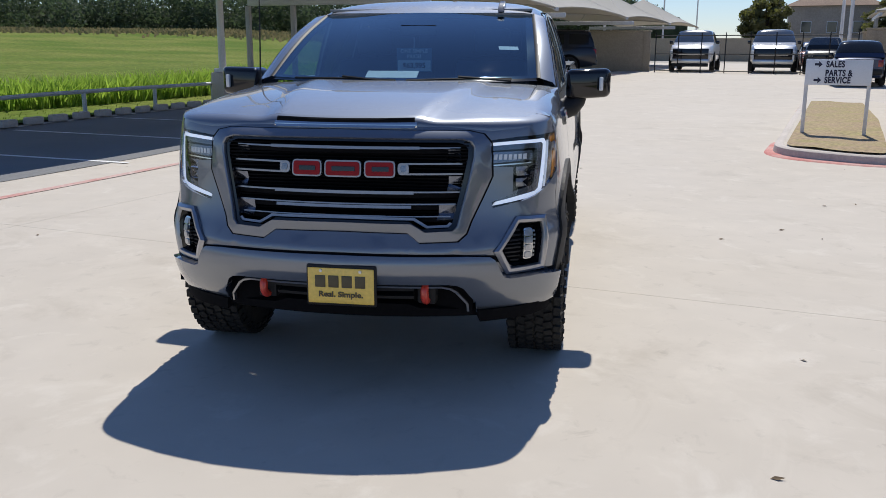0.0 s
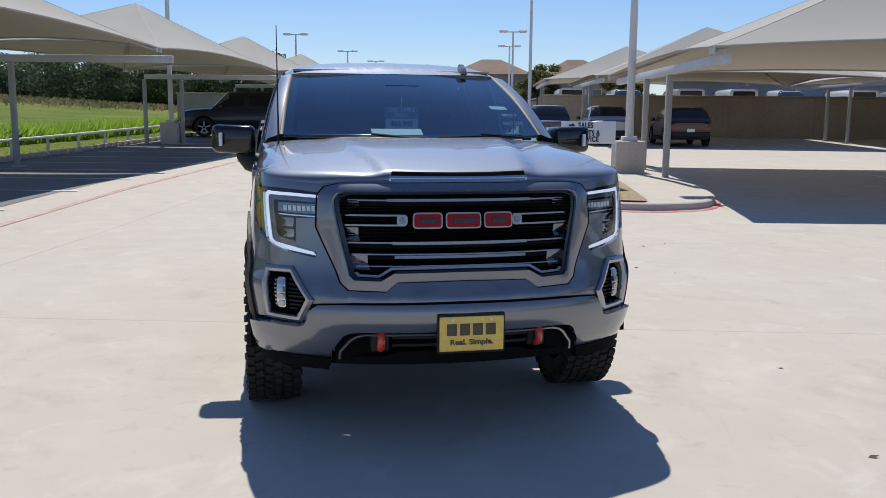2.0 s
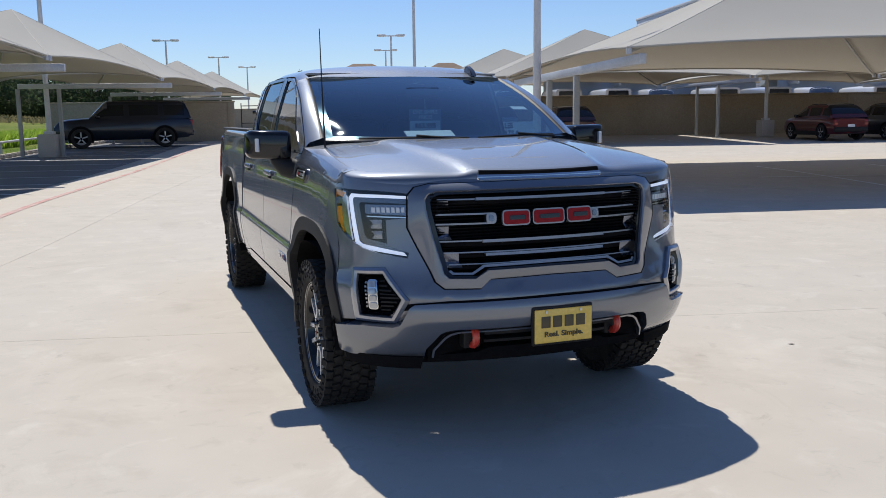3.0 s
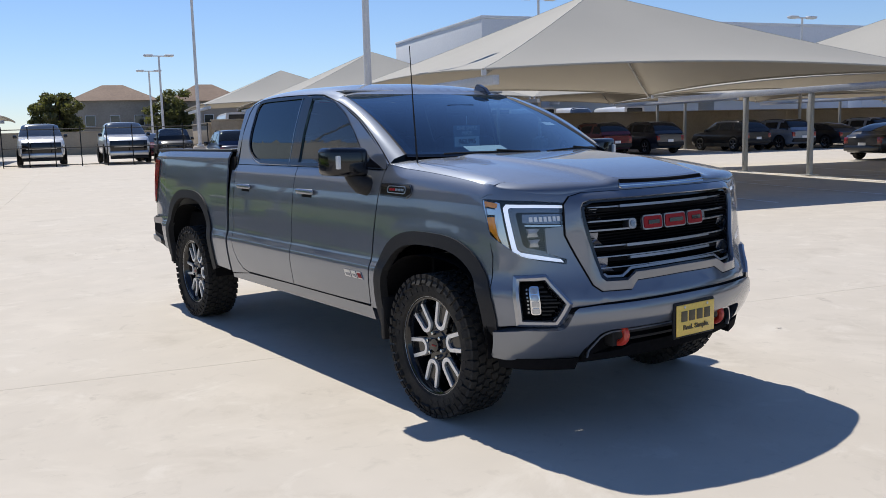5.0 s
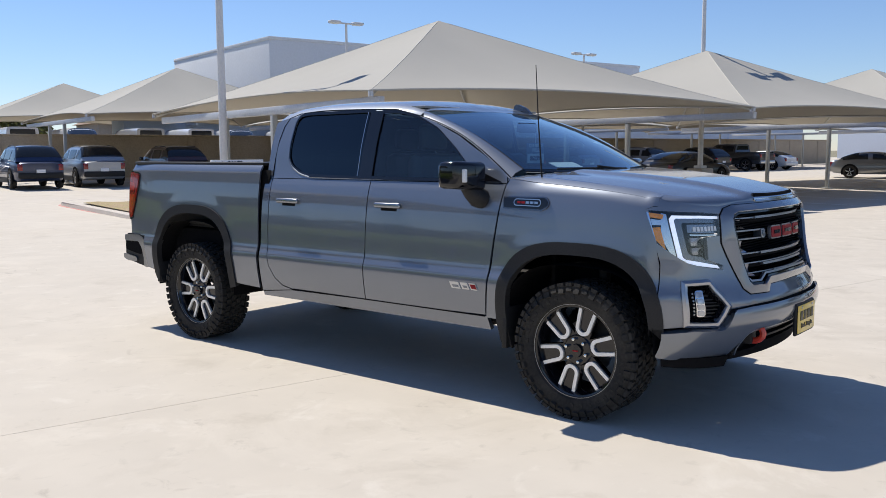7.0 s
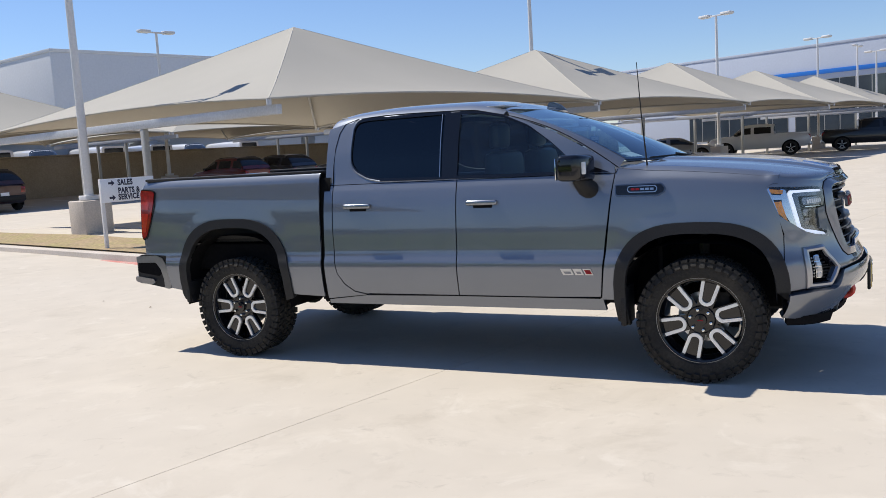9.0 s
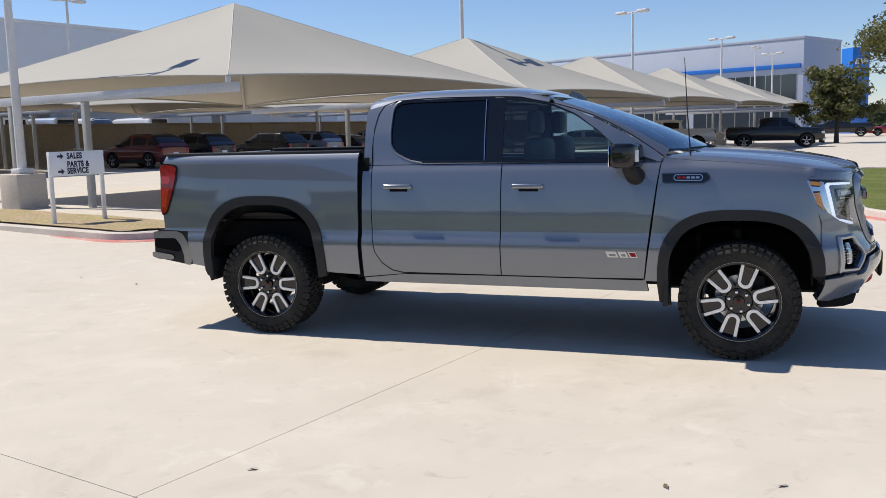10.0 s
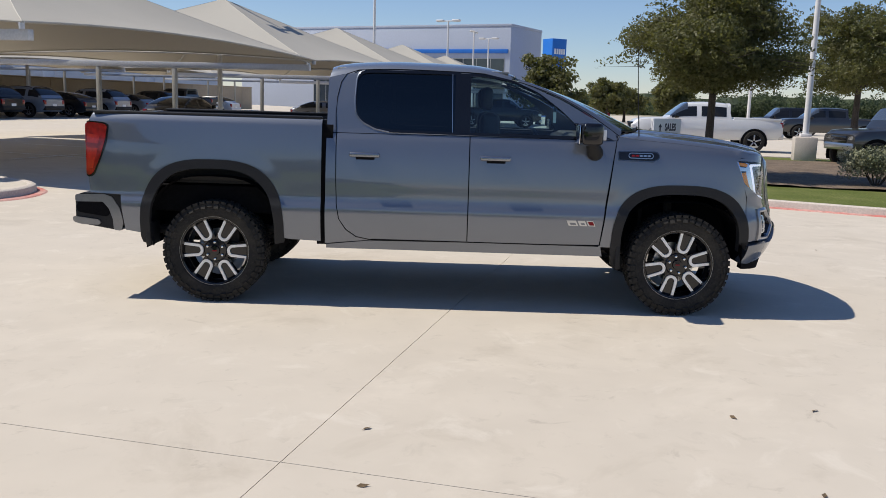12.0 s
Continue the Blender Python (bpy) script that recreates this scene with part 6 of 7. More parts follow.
    tyre.scale = (1, .984, .984)
    w.matrix_world = Matrix.Translation((s * .878, y, .408)) @ Matrix.Rotation(0 if s > 0 else math.pi, 4, "Z")
    return w


for s in (RIGHT, LEFT):
    for y in (0.03, 3.735):
        wheel(s, y, "black alloy wheel with machined U-shaped spokes", -.27 if y < 1 else .5)

# ---- the pickup: bed, bumper, underside ----
for nm, lo, hi in (("bed_floor", (-.80, 2.875, .93), (.80, 4.70, .96)), ("bed_front_wall", (-.86, 2.868, .60), (.86, 2.90, 1.47)), ("bed_side_wall", (-.845, 2.9, .96), (-.835, 4.70, 1.47)), ("bed_side_wall", (.835, 2.9, .96), (.845, 4.70, 1.47))):
    part(nm, box(lo, hi, .004), BLACK, truck)
part("tailgate", box((-.83, 4.69, .83), (.83, 4.745, 1.475), .02), PAINT, truck)
rb = part("rear_bumper", box((-.93, 4.56, .60), (.93, 4.835, .83), .035), PAINT, truck, "painted rear step bumper")
for s in (-1, 1):
    m = Matrix.Translation((s * .90, 0, 0)) @ Matrix(((0, 0, 1, 0), (1, 0, 0, 0), (0, 1, 0, 0), (0, 0, 0, 1)))
    end = prism(bmesh.new(), rounded([(4.47, .835), (4.80, .845), (4.845, .80), (4.845, .62), (4.80, .595), (4.52, .55), (4.465, .60)], .03, 3), -.07, .07, m)
    part("bumper_end", end, BLACK, rb)
    # solid dark shape in place of the shaded step opening
    part("step_recess", prism(bmesh.new(), rounded([(4.56, .79), (4.80, .795), (4.835, .75), (4.835, .69), (4.59, .655), (4.55, .72)], .025, 3), -.074, .074, m), LINER, rb)
    part("bumper_gap", prism(bmesh.new(), [(4.45, .84), (4.478, .84), (4.478, .57), (4.455, .57)], -.06, .06, m), LINER, rb)
    top = prism(bmesh.new(), rounded([(4.845, .828), (4.62, .838), (4.55, .815), (4.49, .72), (4.466, .61), (4.485, .545), (4.545, .552), (4.548, .63), (4.578, .72), (4.625, .775), (4.845, .772)], .014, 2), -.076, .076, m)
    part("bumper_cap", top, FRAME_GREY, rb, "satin grey bumper corner")
    lip = prism(bmesh.new(), rounded([(4.66, .632), (4.865, .655), (4.865, .612), (4.80, .592), (4.66, .588), (4.64, .61)], .015, 2), -.084, .084, m)
    part("corner_step", lip, FRAME_GREY, rb)
for nm, lo, hi, b in (("floor_pan", (-.955, .66, .47), (.955, 2.84, .56), .02), ("engine_pan", (-.42, -.66, .38), (.42, .62, .60), .04), ("transmission", (-.18, .62, .36), (.18, 1.6, .52), .05),
                      ("frame_rail", (-.50, -.66, .44), (-.40, 4.5, .56), .01), ("frame_rail", (.40, -.66, .44), (.50, 4.5, .56), .01), ("fuel_tank", (.12, 1.7, .36), (.42, 2.8, .52), .04),
                      ("bed_underside", (-.84, 2.88, .70), (.84, 4.5, .92), .02), ("spare_tyre", (-.36, 3.95, .50), (.36, 4.45, .68), .08)):
    part(nm, box(lo, hi, b), LINER if nm == "bed_underside" else UNDER, truck)
part("front_axle", tube(bmesh.new(), [(-.78, .03, .41), (.78, .03, .41)], .05, 10), UNDER, truck)
part("rear_axle", tube(bmesh.new(), [(-.78, 3.735, .41), (.78, 3.735, .41)], .065, 10), UNDER, truck)
part("differential", lathe(bmesh.new(), [(0, -.15), (.12, -.12), (.16, 0), (.12, .12), (0, .15)], 18, "x", (.05, 3.735, .41)), UNDER, truck)
part("drive_shaft", tube(bmesh.new(), [(0, 1.6, .45), (.05, 3.6, .42)], .045, 10), UNDER, truck)
part("exhaust", tube(bmesh.new(), [(-.3, 1.2, .42), (-.3, 2.8, .42), (-.62, 3.2, .55), (-.66, 4.4, .52)], .04, 8), UNDER, truck)
for s in (-1, 1):
    part("shock_absorber", tube(bmesh.new(), [(s * .62, .03, .45), (s * .60, .06, .95)], .035, 8), UNDER, truck)
    part("leaf_spring", box((s * .56 - .04, 3.05, .46), (s * .56 + .04, 4.40, .50), .01), UNDER, truck)

# ---- the pickup: cabin ----
part("dashboard", box((-.80, .52, 1.05), (.80, .92, 1.385), .06), SEAT, truck)
part("dash_top", box((-.74, .40, 1.33), (.74, .86, 1.40), .03), DASH, truck)
part("rear_wall_lining", box((-.72, 2.80, .6), (.72, 2.835, 1.86), .01), SEAT, truck)
part("headliner", box((-.70, 1.42, 1.875), (.70, 2.8, 1.89), .004), mat("grey_headliner", (0.35, 0.35, 0.34), 0.9, vary=0.05), truck)
for x in (-.42, .42):
    for y, nm in ((1.45, "front_seat"), (2.45, "rear_seat")):
        st = part(nm, box((x - .27, y - .42, .78), (x + .27, y + .1, 1.0), .06), SEAT, truck)
        part("seat_back", box((x - .26, y + .02, .96), (x + .26, y + .18, 1.56), .06, Matrix.Translation((0, 0, 0))), SEAT, st)
        part("head_rest", box((x - .13, y + .08, 1.58), (x + .13, y + .18, 1.77), .04), SEAT, st)
ring = bmesh.new()
lathe(ring, [(.185 + .016 * math.cos(q), .016 * math.sin(q)) for q in np.linspace(0, 2 * math.pi, 10)[:-1]], 32, "z", closed=True)
steer = part("steering_wheel", ring, SEAT, truck)
steer.matrix_world = Matrix.Translation((.40, 1.02, 1.24)) @ Matrix.Rotation(radians(62), 4, "X")
part("wheel_hub", box((-.17, -.03, -.012), (.17, .03, .012), .01), SEAT, steer)
part("inside_mirror", box((-.12, 1.03, 1.705), (.12, 1.05, 1.775), .012), GLOSS, truck)


part("firewall", box((-.78, .30, .60), (.78, .33, 1.385), .004), LINER, truck)


def on_shield(x, t, lift=-.012):
    e = .01
    p, dx, dt = shield(x, t), shield(x + e, t) - shield(x - e, t), shield(x, t + e) - shield(x, t - e)
    X, Y = dx.normalized(), dt.normalized()
    Z = X.cross(Y).normalized()
    return Matrix(((X.x, Y.x, Z.x, p.x), (X.y, Y.y, Z.y, p.y), (X.z, Y.z, Z.z, p.z), (0, 0, 0, 1))) @ Matrix.Translation((0, 0, lift))


def sticker(name, x, t, w, h, m, label):
    ob = part(name, box((-w / 2, -h / 2, -.0006), (w / 2, h / 2, .0006)), m, None)
    ob.matrix_world = on_shield(x, t)
    ob.parent = truck
    return tagged(ob, label)


# price card hung under the inside mirror
card = part("price_card", box((-.114, -.075, -.001), (.114, .075, .001)), PAPER_BLUE, None)
card.matrix_world = Matrix.Translation((-.013, .957, 1.556)) @ Matrix.Rotation(radians(90), 4, "X")
card.parent = truck
tagged(card, "printed price card hanging behind the windshield")
part("price_sheet", box((-.107, -.069, .001), (.107, -.002, .0025)), SHEET, card)
part("card_string", box((-.002, .075, -.001), (.002, .14, .001)), PAPER, card)
words("lettering", "$63,995", .046, INK, card, Matrix.Translation((0, -.036, .0045)))
words("lettering", "ONE SIMPLE\nPRICE!", .033, PAPER, card, Matrix.Translation((0, .038, .003)))
sticker("window_sticker", .64, .40, .12, .05, PAPER, "small white sticker on the windshield")
part("dash_paper", box((-.16, -.12, -.002), (.16, .12, .002), 0.0, Matrix.Translation((-.09, .585, 1.447)) @ Matrix.Rotation(radians(22), 4, "X")), PAPER, truck, "white paper leaning up from the dashboard")


# ---- parked vehicles ----
CAR_GLASS = mat("car_window", (0.012, 0.014, 0.017), 0.06, vary=0.1, spec=0.4)
CAR_SHIELD = mat("car_windshield", (0.05, 0.06, 0.07), 0.1, vary=0.1, spec=1.0, coat=1.0)
CAR_PAINTS = {}


def car_paint(name, c, metal=0.4, coat=0.6):
    if name not in CAR_PAINTS:
        CAR_PAINTS[name] = mat("car_paint_" + name, c, 0.3, metal, vary=0.05, big=1.5, fine=300, coat=coat)
    return CAR_PAINTS[name]


SHAPES = {
    "van": dict(L=5.9, w=1.0, r=.37, wf=1.9, wr=-1.75, rows=[(-2.95, .5, 1.2), (-2.9, .38, 1.3), (-1.5, .34, 1.32), (1.2, .33, 1.28), (2.3, .34, 1.2), (2.8, .36, 1.1), (2.95, .5, .9)], cab=(-2.88, 2.2, -2.82, 1.1, 2.72)),
    # length, half width, wheel radius, wheel x front/rear, body rows (x, low, belt), cabin (foot x rear/front, top x rear/front, roof z), bed
    "suv": dict(L=4.6, w=.92, r=.36, wf=1.38, wr=-1.38, rows=[(-2.3, .50, .95), (-2.22, .33, 1.02), (-1.2, .26, 1.05), (.9, .24, 1.03), (1.75, .26, .98), (2.15, .30, .90), (2.3, .42, .72)], cab=(-2.2, 1.15, -1.50, .22, 1.66)),
    "big_suv": dict(L=5.3, w=1.01, r=.40, wf=1.68, wr=-1.52, rows=[(-2.65, .55, 1.1), (-2.58, .40, 1.18), (-1.4, .34, 1.2), (1.1, .32, 1.18), (2.1, .34, 1.13), (2.5, .36, 1.04), (2.65, .50, .85)], cab=(-2.58, 1.35, -2.3, .62, 1.92)),
    "sedan": dict(L=4.7, w=.91, r=.34, wf=1.42, wr=-1.38, rows=[(-2.35, .45, .82), (-2.27, .32, .95), (-1.5, .24, .96), (.8, .22, .93), (1.7, .24, .86), (2.2, .27, .74), (2.35, .38, .60)], cab=(-2.0, 1.15, -.95, .2, 1.42)),
    "pickup": dict(L=5.9, w=1.0, r=.42, wf=1.88, wr=-1.85, rows=[(-2.95, .62, 1.2), (-2.88, .52, 1.28), (-1.5, .46, 1.28), (1.2, .44, 1.26), (2.3, .44, 1.22), (2.8, .46, 1.12), (2.95, .55, .95)], cab=(-.95, 1.55, -.78, .75, 1.93), bed=(-2.84, -1.05)),
    "jeep": dict(L=4.7, w=.93, r=.42, wf=1.5, wr=-1.45, rows=[(-2.2, .62, 1.15), (-2.15, .52, 1.18), (-1.0, .50, 1.2), (.8, .50, 1.19), (1.75, .52, 1.15), (2.05, .56, 1.1), (2.15, .62, 1.0)], cab=(-2.12, .85, -2.02, .55, 1.86)),
}


def car(kind, x, y, heading, paint, label, group="parked vehicles", grow=1.0):
    s = SHAPES[kind]
    t = thing({"big_suv": "suv", "jeep": "off_road_car"}.get(kind, kind), Matrix.Translation((x, y, rise(y) + .008)) @ Matrix.Rotation(radians(heading), 4, "Z") @ Matrix.Scale(grow, 4), label, "pickup truck" if kind == "pickup" else "car", group)
    w = s["w"]
    low, belt, L = curve([r[0] for r in s["rows"]], [r[1] for r in s["rows"]]), curve([r[0] for r in s["rows"]], [r[2] for r in s["rows"]]), s["L"]
    bm = bmesh.new()
    rings = []
    n = 30
    x0, x1 = s["rows"][0][0], s["rows"][-1][0]
    for i in range(n + 1):
        px = x0 + (x1 - x0) * i / n
        e = max(0, (px / (L / 2)) ** 2) ** 3
        ww = w * (1 - .13 * e)
        a, b = low(px), belt(px)
        h = b - a
        half = [(ww * .90, a), (ww * .985, a + .12 * h), (ww, a + .5 * h), (ww * .985, a + .82 * h), (ww * .94, b - .02), (ww * .86, b + .012), (ww * .45, b + .03)]
        rings.append([bm.verts.new((px, q, z)) for q, z in half] + [bm.verts.new((px, -q, z)) for q, z in half[::-1]])
    for p, q in zip(rings, rings[1:]):
        for k in range(len(p)):
            bm.faces.new((p[k], q[k], q[(k + 1) % len(p)], p[(k + 1) % len(p)]))
    bm.faces.new(rings[0]), bm.faces.new(rings[-1][::-1])
    bmesh.ops.recalc_face_normals(bm, faces=bm.faces)
    part("body", bm, paint, t, angle=40)
    if kind in ("suv", "jeep"):
        for sy in (1, -1):
            part("cladding", prism(bmesh.new(), [(s["wr"], low(s["wr"]) - .02), (s["wf"], low(s["wf"]) - .02), (s["wf"], low(s["wf"]) + .17), (s["wr"], low(s["wr"]) + .17)], w * .96, w + .012, Matrix(((1, 0, 0, 0), (0, 0, sy, 0), (0, 1, 0, 0), (0, 0, 0, 1)))), BLACK, t)
    # cabin: a rounded greenhouse with its panes laid on the same surface
    r0, f0, r1, f1, zt = s["cab"]
    bw, tw = w * .94, w * .74
    zb = lambda q: belt(q) + .01
    rm = (r1 + f1) / 2
    top = curve([r0, r0 + .25 * (r1 - r0), r1, rm, f1, f1 + .5 * (f0 - f1), f0], [zb(r0), zb(r0) + .38 * (zt - zb(r0)), zt - .045, zt, zt - .035, (zt + zb(f0)) / 2 + .03, zb(f0)])

    def cab(px, u, lift=0.0):
        """A point of the greenhouse: u from one belt line (-1) over the roof (0) to the other (1)."""
        v, sy = 1 - abs(u), (1 if u >= 0 else -1)
        z0 = belt(px) - .02
        h = max(.0, top(px) - z0)
        side = bw - (bw - tw) * min(1, h / (zt - z0))
        if v < .55:
            f = v / .55
            y, z = bw + (side - bw) * f ** 1.25, z0 + .84 * h * f
        else:
            f = (v - .55) / .45 * math.pi / 2
            y, z = side * math.cos(f) ** .62, z0 + h * (.84 + .16 * math.sin(f) ** .8)
        return Vector((px, sy * (y + lift), z + lift * (1 if v > .5 else .2)))

    def patch(name, x0, x1, u0, u1, material, lift, nx=5, nu=8, skew=0.0):
        """A sheet of the greenhouse between two stations and two heights."""
        b = bmesh.new()
        g = [[b.verts.new(cab(x0 + (x1 - x0) * i / nx + skew * (j / nu), u0 + (u1 - u0) * j / nu, lift)) for j in range(nu + 1)] for i in range(nx + 1)]
        for i in range(nx):
            for j in range(nu):
                b.faces.new((g[i][j], g[i + 1][j], g[i + 1][j + 1], g[i][j + 1]))
        bmesh.ops.recalc_face_normals(b, faces=b.faces)
        if sum((f.normal.dot(f.calc_center_median() - Vector((rm, 0, .9)))) * f.calc_area() for f in b.faces) < 0:
            bmesh.ops.reverse_faces(b, faces=b.faces)
        return part(name, b, material, t, angle=60)

    patch("cabin", r0 + .005, f0 - .005, -1, 1, paint, 0, 26, 24)
    cuts = ((.06, .47), (.52, .93)) if kind in ("pickup", "sedan", "jeep") else ((.05, .27), (.31, .61), (.65, .94))
    for sy in (1, -1):
        for a0, a1 in cuts:
            xa, xb = r0 + (f0 - r0) * a0, r0 + (f0 - r0) * a1
            patch("side_window", xa + .06, xb, sy * .90, sy * .52, CAR_GLASS, .008, 6, 5)
    patch("windshield", f1 + .02, f0 - .10, -.62, .62, CAR_SHIELD, .010, 6, 12)
    if r1 - r0 > .25:
        patch("rear_window", r0 + .16 * (r1 - r0), r1 - .03, -.60, .60, CAR_GLASS, .010, 6, 12)
    else:
        part("rear_window", prism(bmesh.new(), rounded([(-tw * .9, zb(r0) + .12), (tw * .9, zb(r0) + .12), (tw * .82, zt - .16), (-tw * .82, zt - .16)], .06, 3), -.012, .03, Matrix.Translation(((r0 + r1) / 2 - .03, 0, 0)) @ Matrix(((0, 0, 1, 0), (1, 0, 0, 0), (0, 1, 0, 0), (0, 0, 0, 1)))), CAR_GLASS, t)
    if r1 - r0 <= .25:
        part("cabin_back", prism(bmesh.new(), rounded([(-bw * .97, belt(r0) - .02), (bw * .97, belt(r0) - .02), (tw * 1.02, zt - .10), (tw * .7, zt - .04), (-tw * .7, zt - .04), (-tw * 1.02, zt - .10)], .05, 3), 0, .06, Matrix.Translation(((r0 + r1) / 2 - .035, 0, 0)) @ Matrix(((0, 0, 1, 0), (1, 0, 0, 0), (0, 1, 0, 0), (0, 0, 0, 1)))), paint, t)
    # wheels and dark arches
    for wx in (s["wf"], s["wr"]):
        for sy in (1, -1):
            r = s["r"]
            wh = part("wheel", lathe(bmesh.new(), [(r * .3, .03), (r * .62, .02), (r * .66, .04), (r * .68, .0), (0, -.02)], 20, "x"), SATIN, t)
            part("tyre", lathe(bmesh.new(), [(r * .64, .05), (r * .75, .065), (r * .95, .05), (r, .02), (r, -.12), (r * .9, -.16), (r * .6, -.16)], 24, "x"), RUBBER, wh)
            for q in range(5):
                part("spoke", box((.015, -.025, .04), (.045, .025, r * .64), .006, Matrix.Rotation(q * 1.2566, 4, "X")), SATIN, wh)
            wh.matrix_local = Matrix.Translation((wx, sy * (w - .03), r)) @ Matrix.Rotation(radians(90 * sy), 4, "Z")
            ar = bmesh.new()
            pts = [((r + .09) * math.cos(v), (r + .09) * math.sin(v)) for v in np.linspace(-.35, math.pi + .35, 15)]
            prism(ar, pts, -.02, .02, Matrix.Translation((wx, sy * (w - .018), r)) @ Matrix.Rotation(radians(90), 4, "X"))
            part("wheel_arch", ar, LINER, t)
    # ends
    zf, zr = belt(x1 - .1), belt(x0 + .1)
    fx, rx = x1 - .02, x0 + .02
    if kind == "pickup":
        part("grille", box((fx - .10, -w * .80, zf - .60), (fx + .035, w * .80, zf - .02), .03), GLOSS, t)
        part("grille_bar", box((fx + .0, -w * .62, zf - .31), (fx + .06, w * .62, zf - .24), .012), SATIN, t)
        part("valance", box((fx - .12, -w * .80, low(x1) - .30), (fx + .03, w * .80, low(x1) - .163), .03), BLACK, t)
    else:
        part("grille", box((fx - .06, -w * .45, zf - .36), (fx + .045, w * .45, zf - .12), .02), GLOSS, t)
    part("front_bumper", box((fx - .12, -w * .84, low(x1) - (.16 if kind == "pickup" else .06)), (fx + .07, w * .84, low(x1) + (.06 if kind == "pickup" else .16)), .05), paint if kind in ("sedan", "suv") else SATIN, t)
    part("rear_bumper", box((rx - .08, -w * .86, low(x0) - .1), (rx + .12, w * .86, low(x0) + .12), .05), BLACK if kind in ("suv", "jeep") else SATIN if kind == "pickup" else paint, t)
    for sy in (1, -1):
        yl = w * (.77 if kind == "pickup" else .66)
        part("headlight", box((fx - .22, sy * yl - .14, zf - .26), (fx + .02, sy * yl + .14, zf - .10), .03), LAMP_LENS, t)
        part("tail_light", box((rx - .03, sy * w * .78 - .09, zr - .32), (rx + .15, sy * w * .78 + .09, zr - .08), .02), TAIL_RED, t)
        part("mirror", box((f0 - .42, sy * (w + .06) - .08, zb(f0) + .0), (f0 - .26, sy * (w + .06) + .08, zb(f0) + .15), .03), GLOSS, t)
        if kind in ("suv", "big_suv"):
            part("roof_rail", tube(bmesh.new(), [cab(r1 + .1, sy * .30, -.01), cab(r1 + .2, sy * .30, .03), cab((r1 + f1) / 2, sy * .30, .035), cab(f1 - .3, sy * .30, .03), cab(f1 - .15, sy * .30, -.01)], .016, 6), BLACK, t)
    part("plate_bar", box((rx - .045, -.16, zr - .42), (rx + .0, .16, zr - .28), .006), PAPER, t)
    if "bed" in s:
        a, b = s["bed"]
        part("bed_well", box((a, -w * .80, belt(-2) - .05), (b, w * .80, belt(-2) + .042), .01), LINER, t)
        for sy in (1, -1):
            part("bed_rail", box((a - .02, sy * w * .87 - .06, belt(-2) - .04), (b + .02, sy * w * .87 + .06, belt(-2) + .055), .02), paint, t)
    return t


SILVER, WHITE_C, NOIR, SLATE = car_paint("silver", (.52, .54, .57), .6), car_paint("white", (.66, .67, .68), 0), car_paint("black", (.010, .010, .012), .2, .3), car_paint("slate_blue", (.028, .034, .050), .5)
MAROON, RED_C, CHARCOAL = car_paint("maroon", (.060, .022, .020), .4), car_paint("red", (.32, .015, .02), .4), car_paint("charcoal", (.045, .046, .05), .6)
H = 76
for kind, (x, y), p, lab in (
        ("suv", (11.3, 32.4), car_paint("deep_blue", (.022, .034, .085), .5), "deep blue compact SUV parked nose to the wall"), ("suv", (14.0, 32.6), car_paint("pale_silver", (.36, .38, .42), .5), "pale silver compact SUV parked nose to the wall"),
        ("suv", (17.0, 31.2), MAROON, "dark brownish-maroon SUV parked nose to the wall"), ("suv", (29.4, 28.6), car_paint("dark_red", (.11, .008, .012), .4), "dark red compact SUV parked nose to the wall"),
        ("suv", (32.5, 27.9), SLATE, "slate-blue compact SUV parked nose to the wall"), ("suv", (37.9, 26.5), NOIR, "black crossover parked nose to the wall"),
        ("suv", (41.0, 25.8), car_paint("blue_silver", (.24, .28, .34), .5), "bluish silver crossover parked nose to the wall"), ("sedan", (44.2, 25.0), NOIR, "black sedan parked nose to the wall"),
        ("suv", (47.2, 24.3), car_paint("pale_silver", (.36, .38, .42), .5), "pale silver SUV parked nose to the wall"), ("sedan", (50.3, 23.5), car_paint("grey", (.22, .23, .25), .6), "grey sedan parked nose to the wall"),
        ("suv", (53.5, 22.8), NOIR, "black SUV parked nose to the wall"), ("pickup", (57.7, 21.9), CHARCOAL, "charcoal pickup parked nose to the wall"), ("sedan", (61.4, 20.9), WHITE_C, "white sedan parked nose to the wall")):
    car(kind, x, y, H, p, lab, "cars along the wall")
car("big_suv", -1.7, 39.0, 181, car_paint("navy", (.012, .016, .028), .3, .25), "dark navy full-size SUV parked under the canopies", "cars by the meadow", 1.12)
car("pickup", 7.0, 48.9, -101, WHITE_C, "white pickup facing the gate", "trucks behind the gate", 1.18)
car("pickup", 10.95, 47.2, -101, SILVER, "silver pickup facing the gate", "trucks behind the gate", 1.18)
car("jeep", 13.05, 44.9, -104, NOIR, "black off-road car behind the gate wall", "trucks behind the gate")
car("pickup", 3.2, 58.5, -101, NOIR, "black pickup behind the gate", "trucks behind the gate")
car("suv", 14.2, 52.0, -100, car_paint("dark_red", (.11, .008, .012), .4), "dark red car behind the gate", "trucks behind the gate")
car("sedan", 31.1, 13.6, -8, NOIR, "glossy black sports sedan under the canopy", "cars under the canopies")
car("sedan", 46.0, 9.3, -78, car_paint("grey", (.22, .23, .25), .6), "grey sedan in the open row", "cars under the canopies")
car("pickup", 51.0, 5.2, 92, WHITE_C, "white pickup in the open row", "cars under the canopies")
car("pickup", 53.5, -1.2, -86, NOIR, "black pickup at the end of the lot", "cars under the canopies")
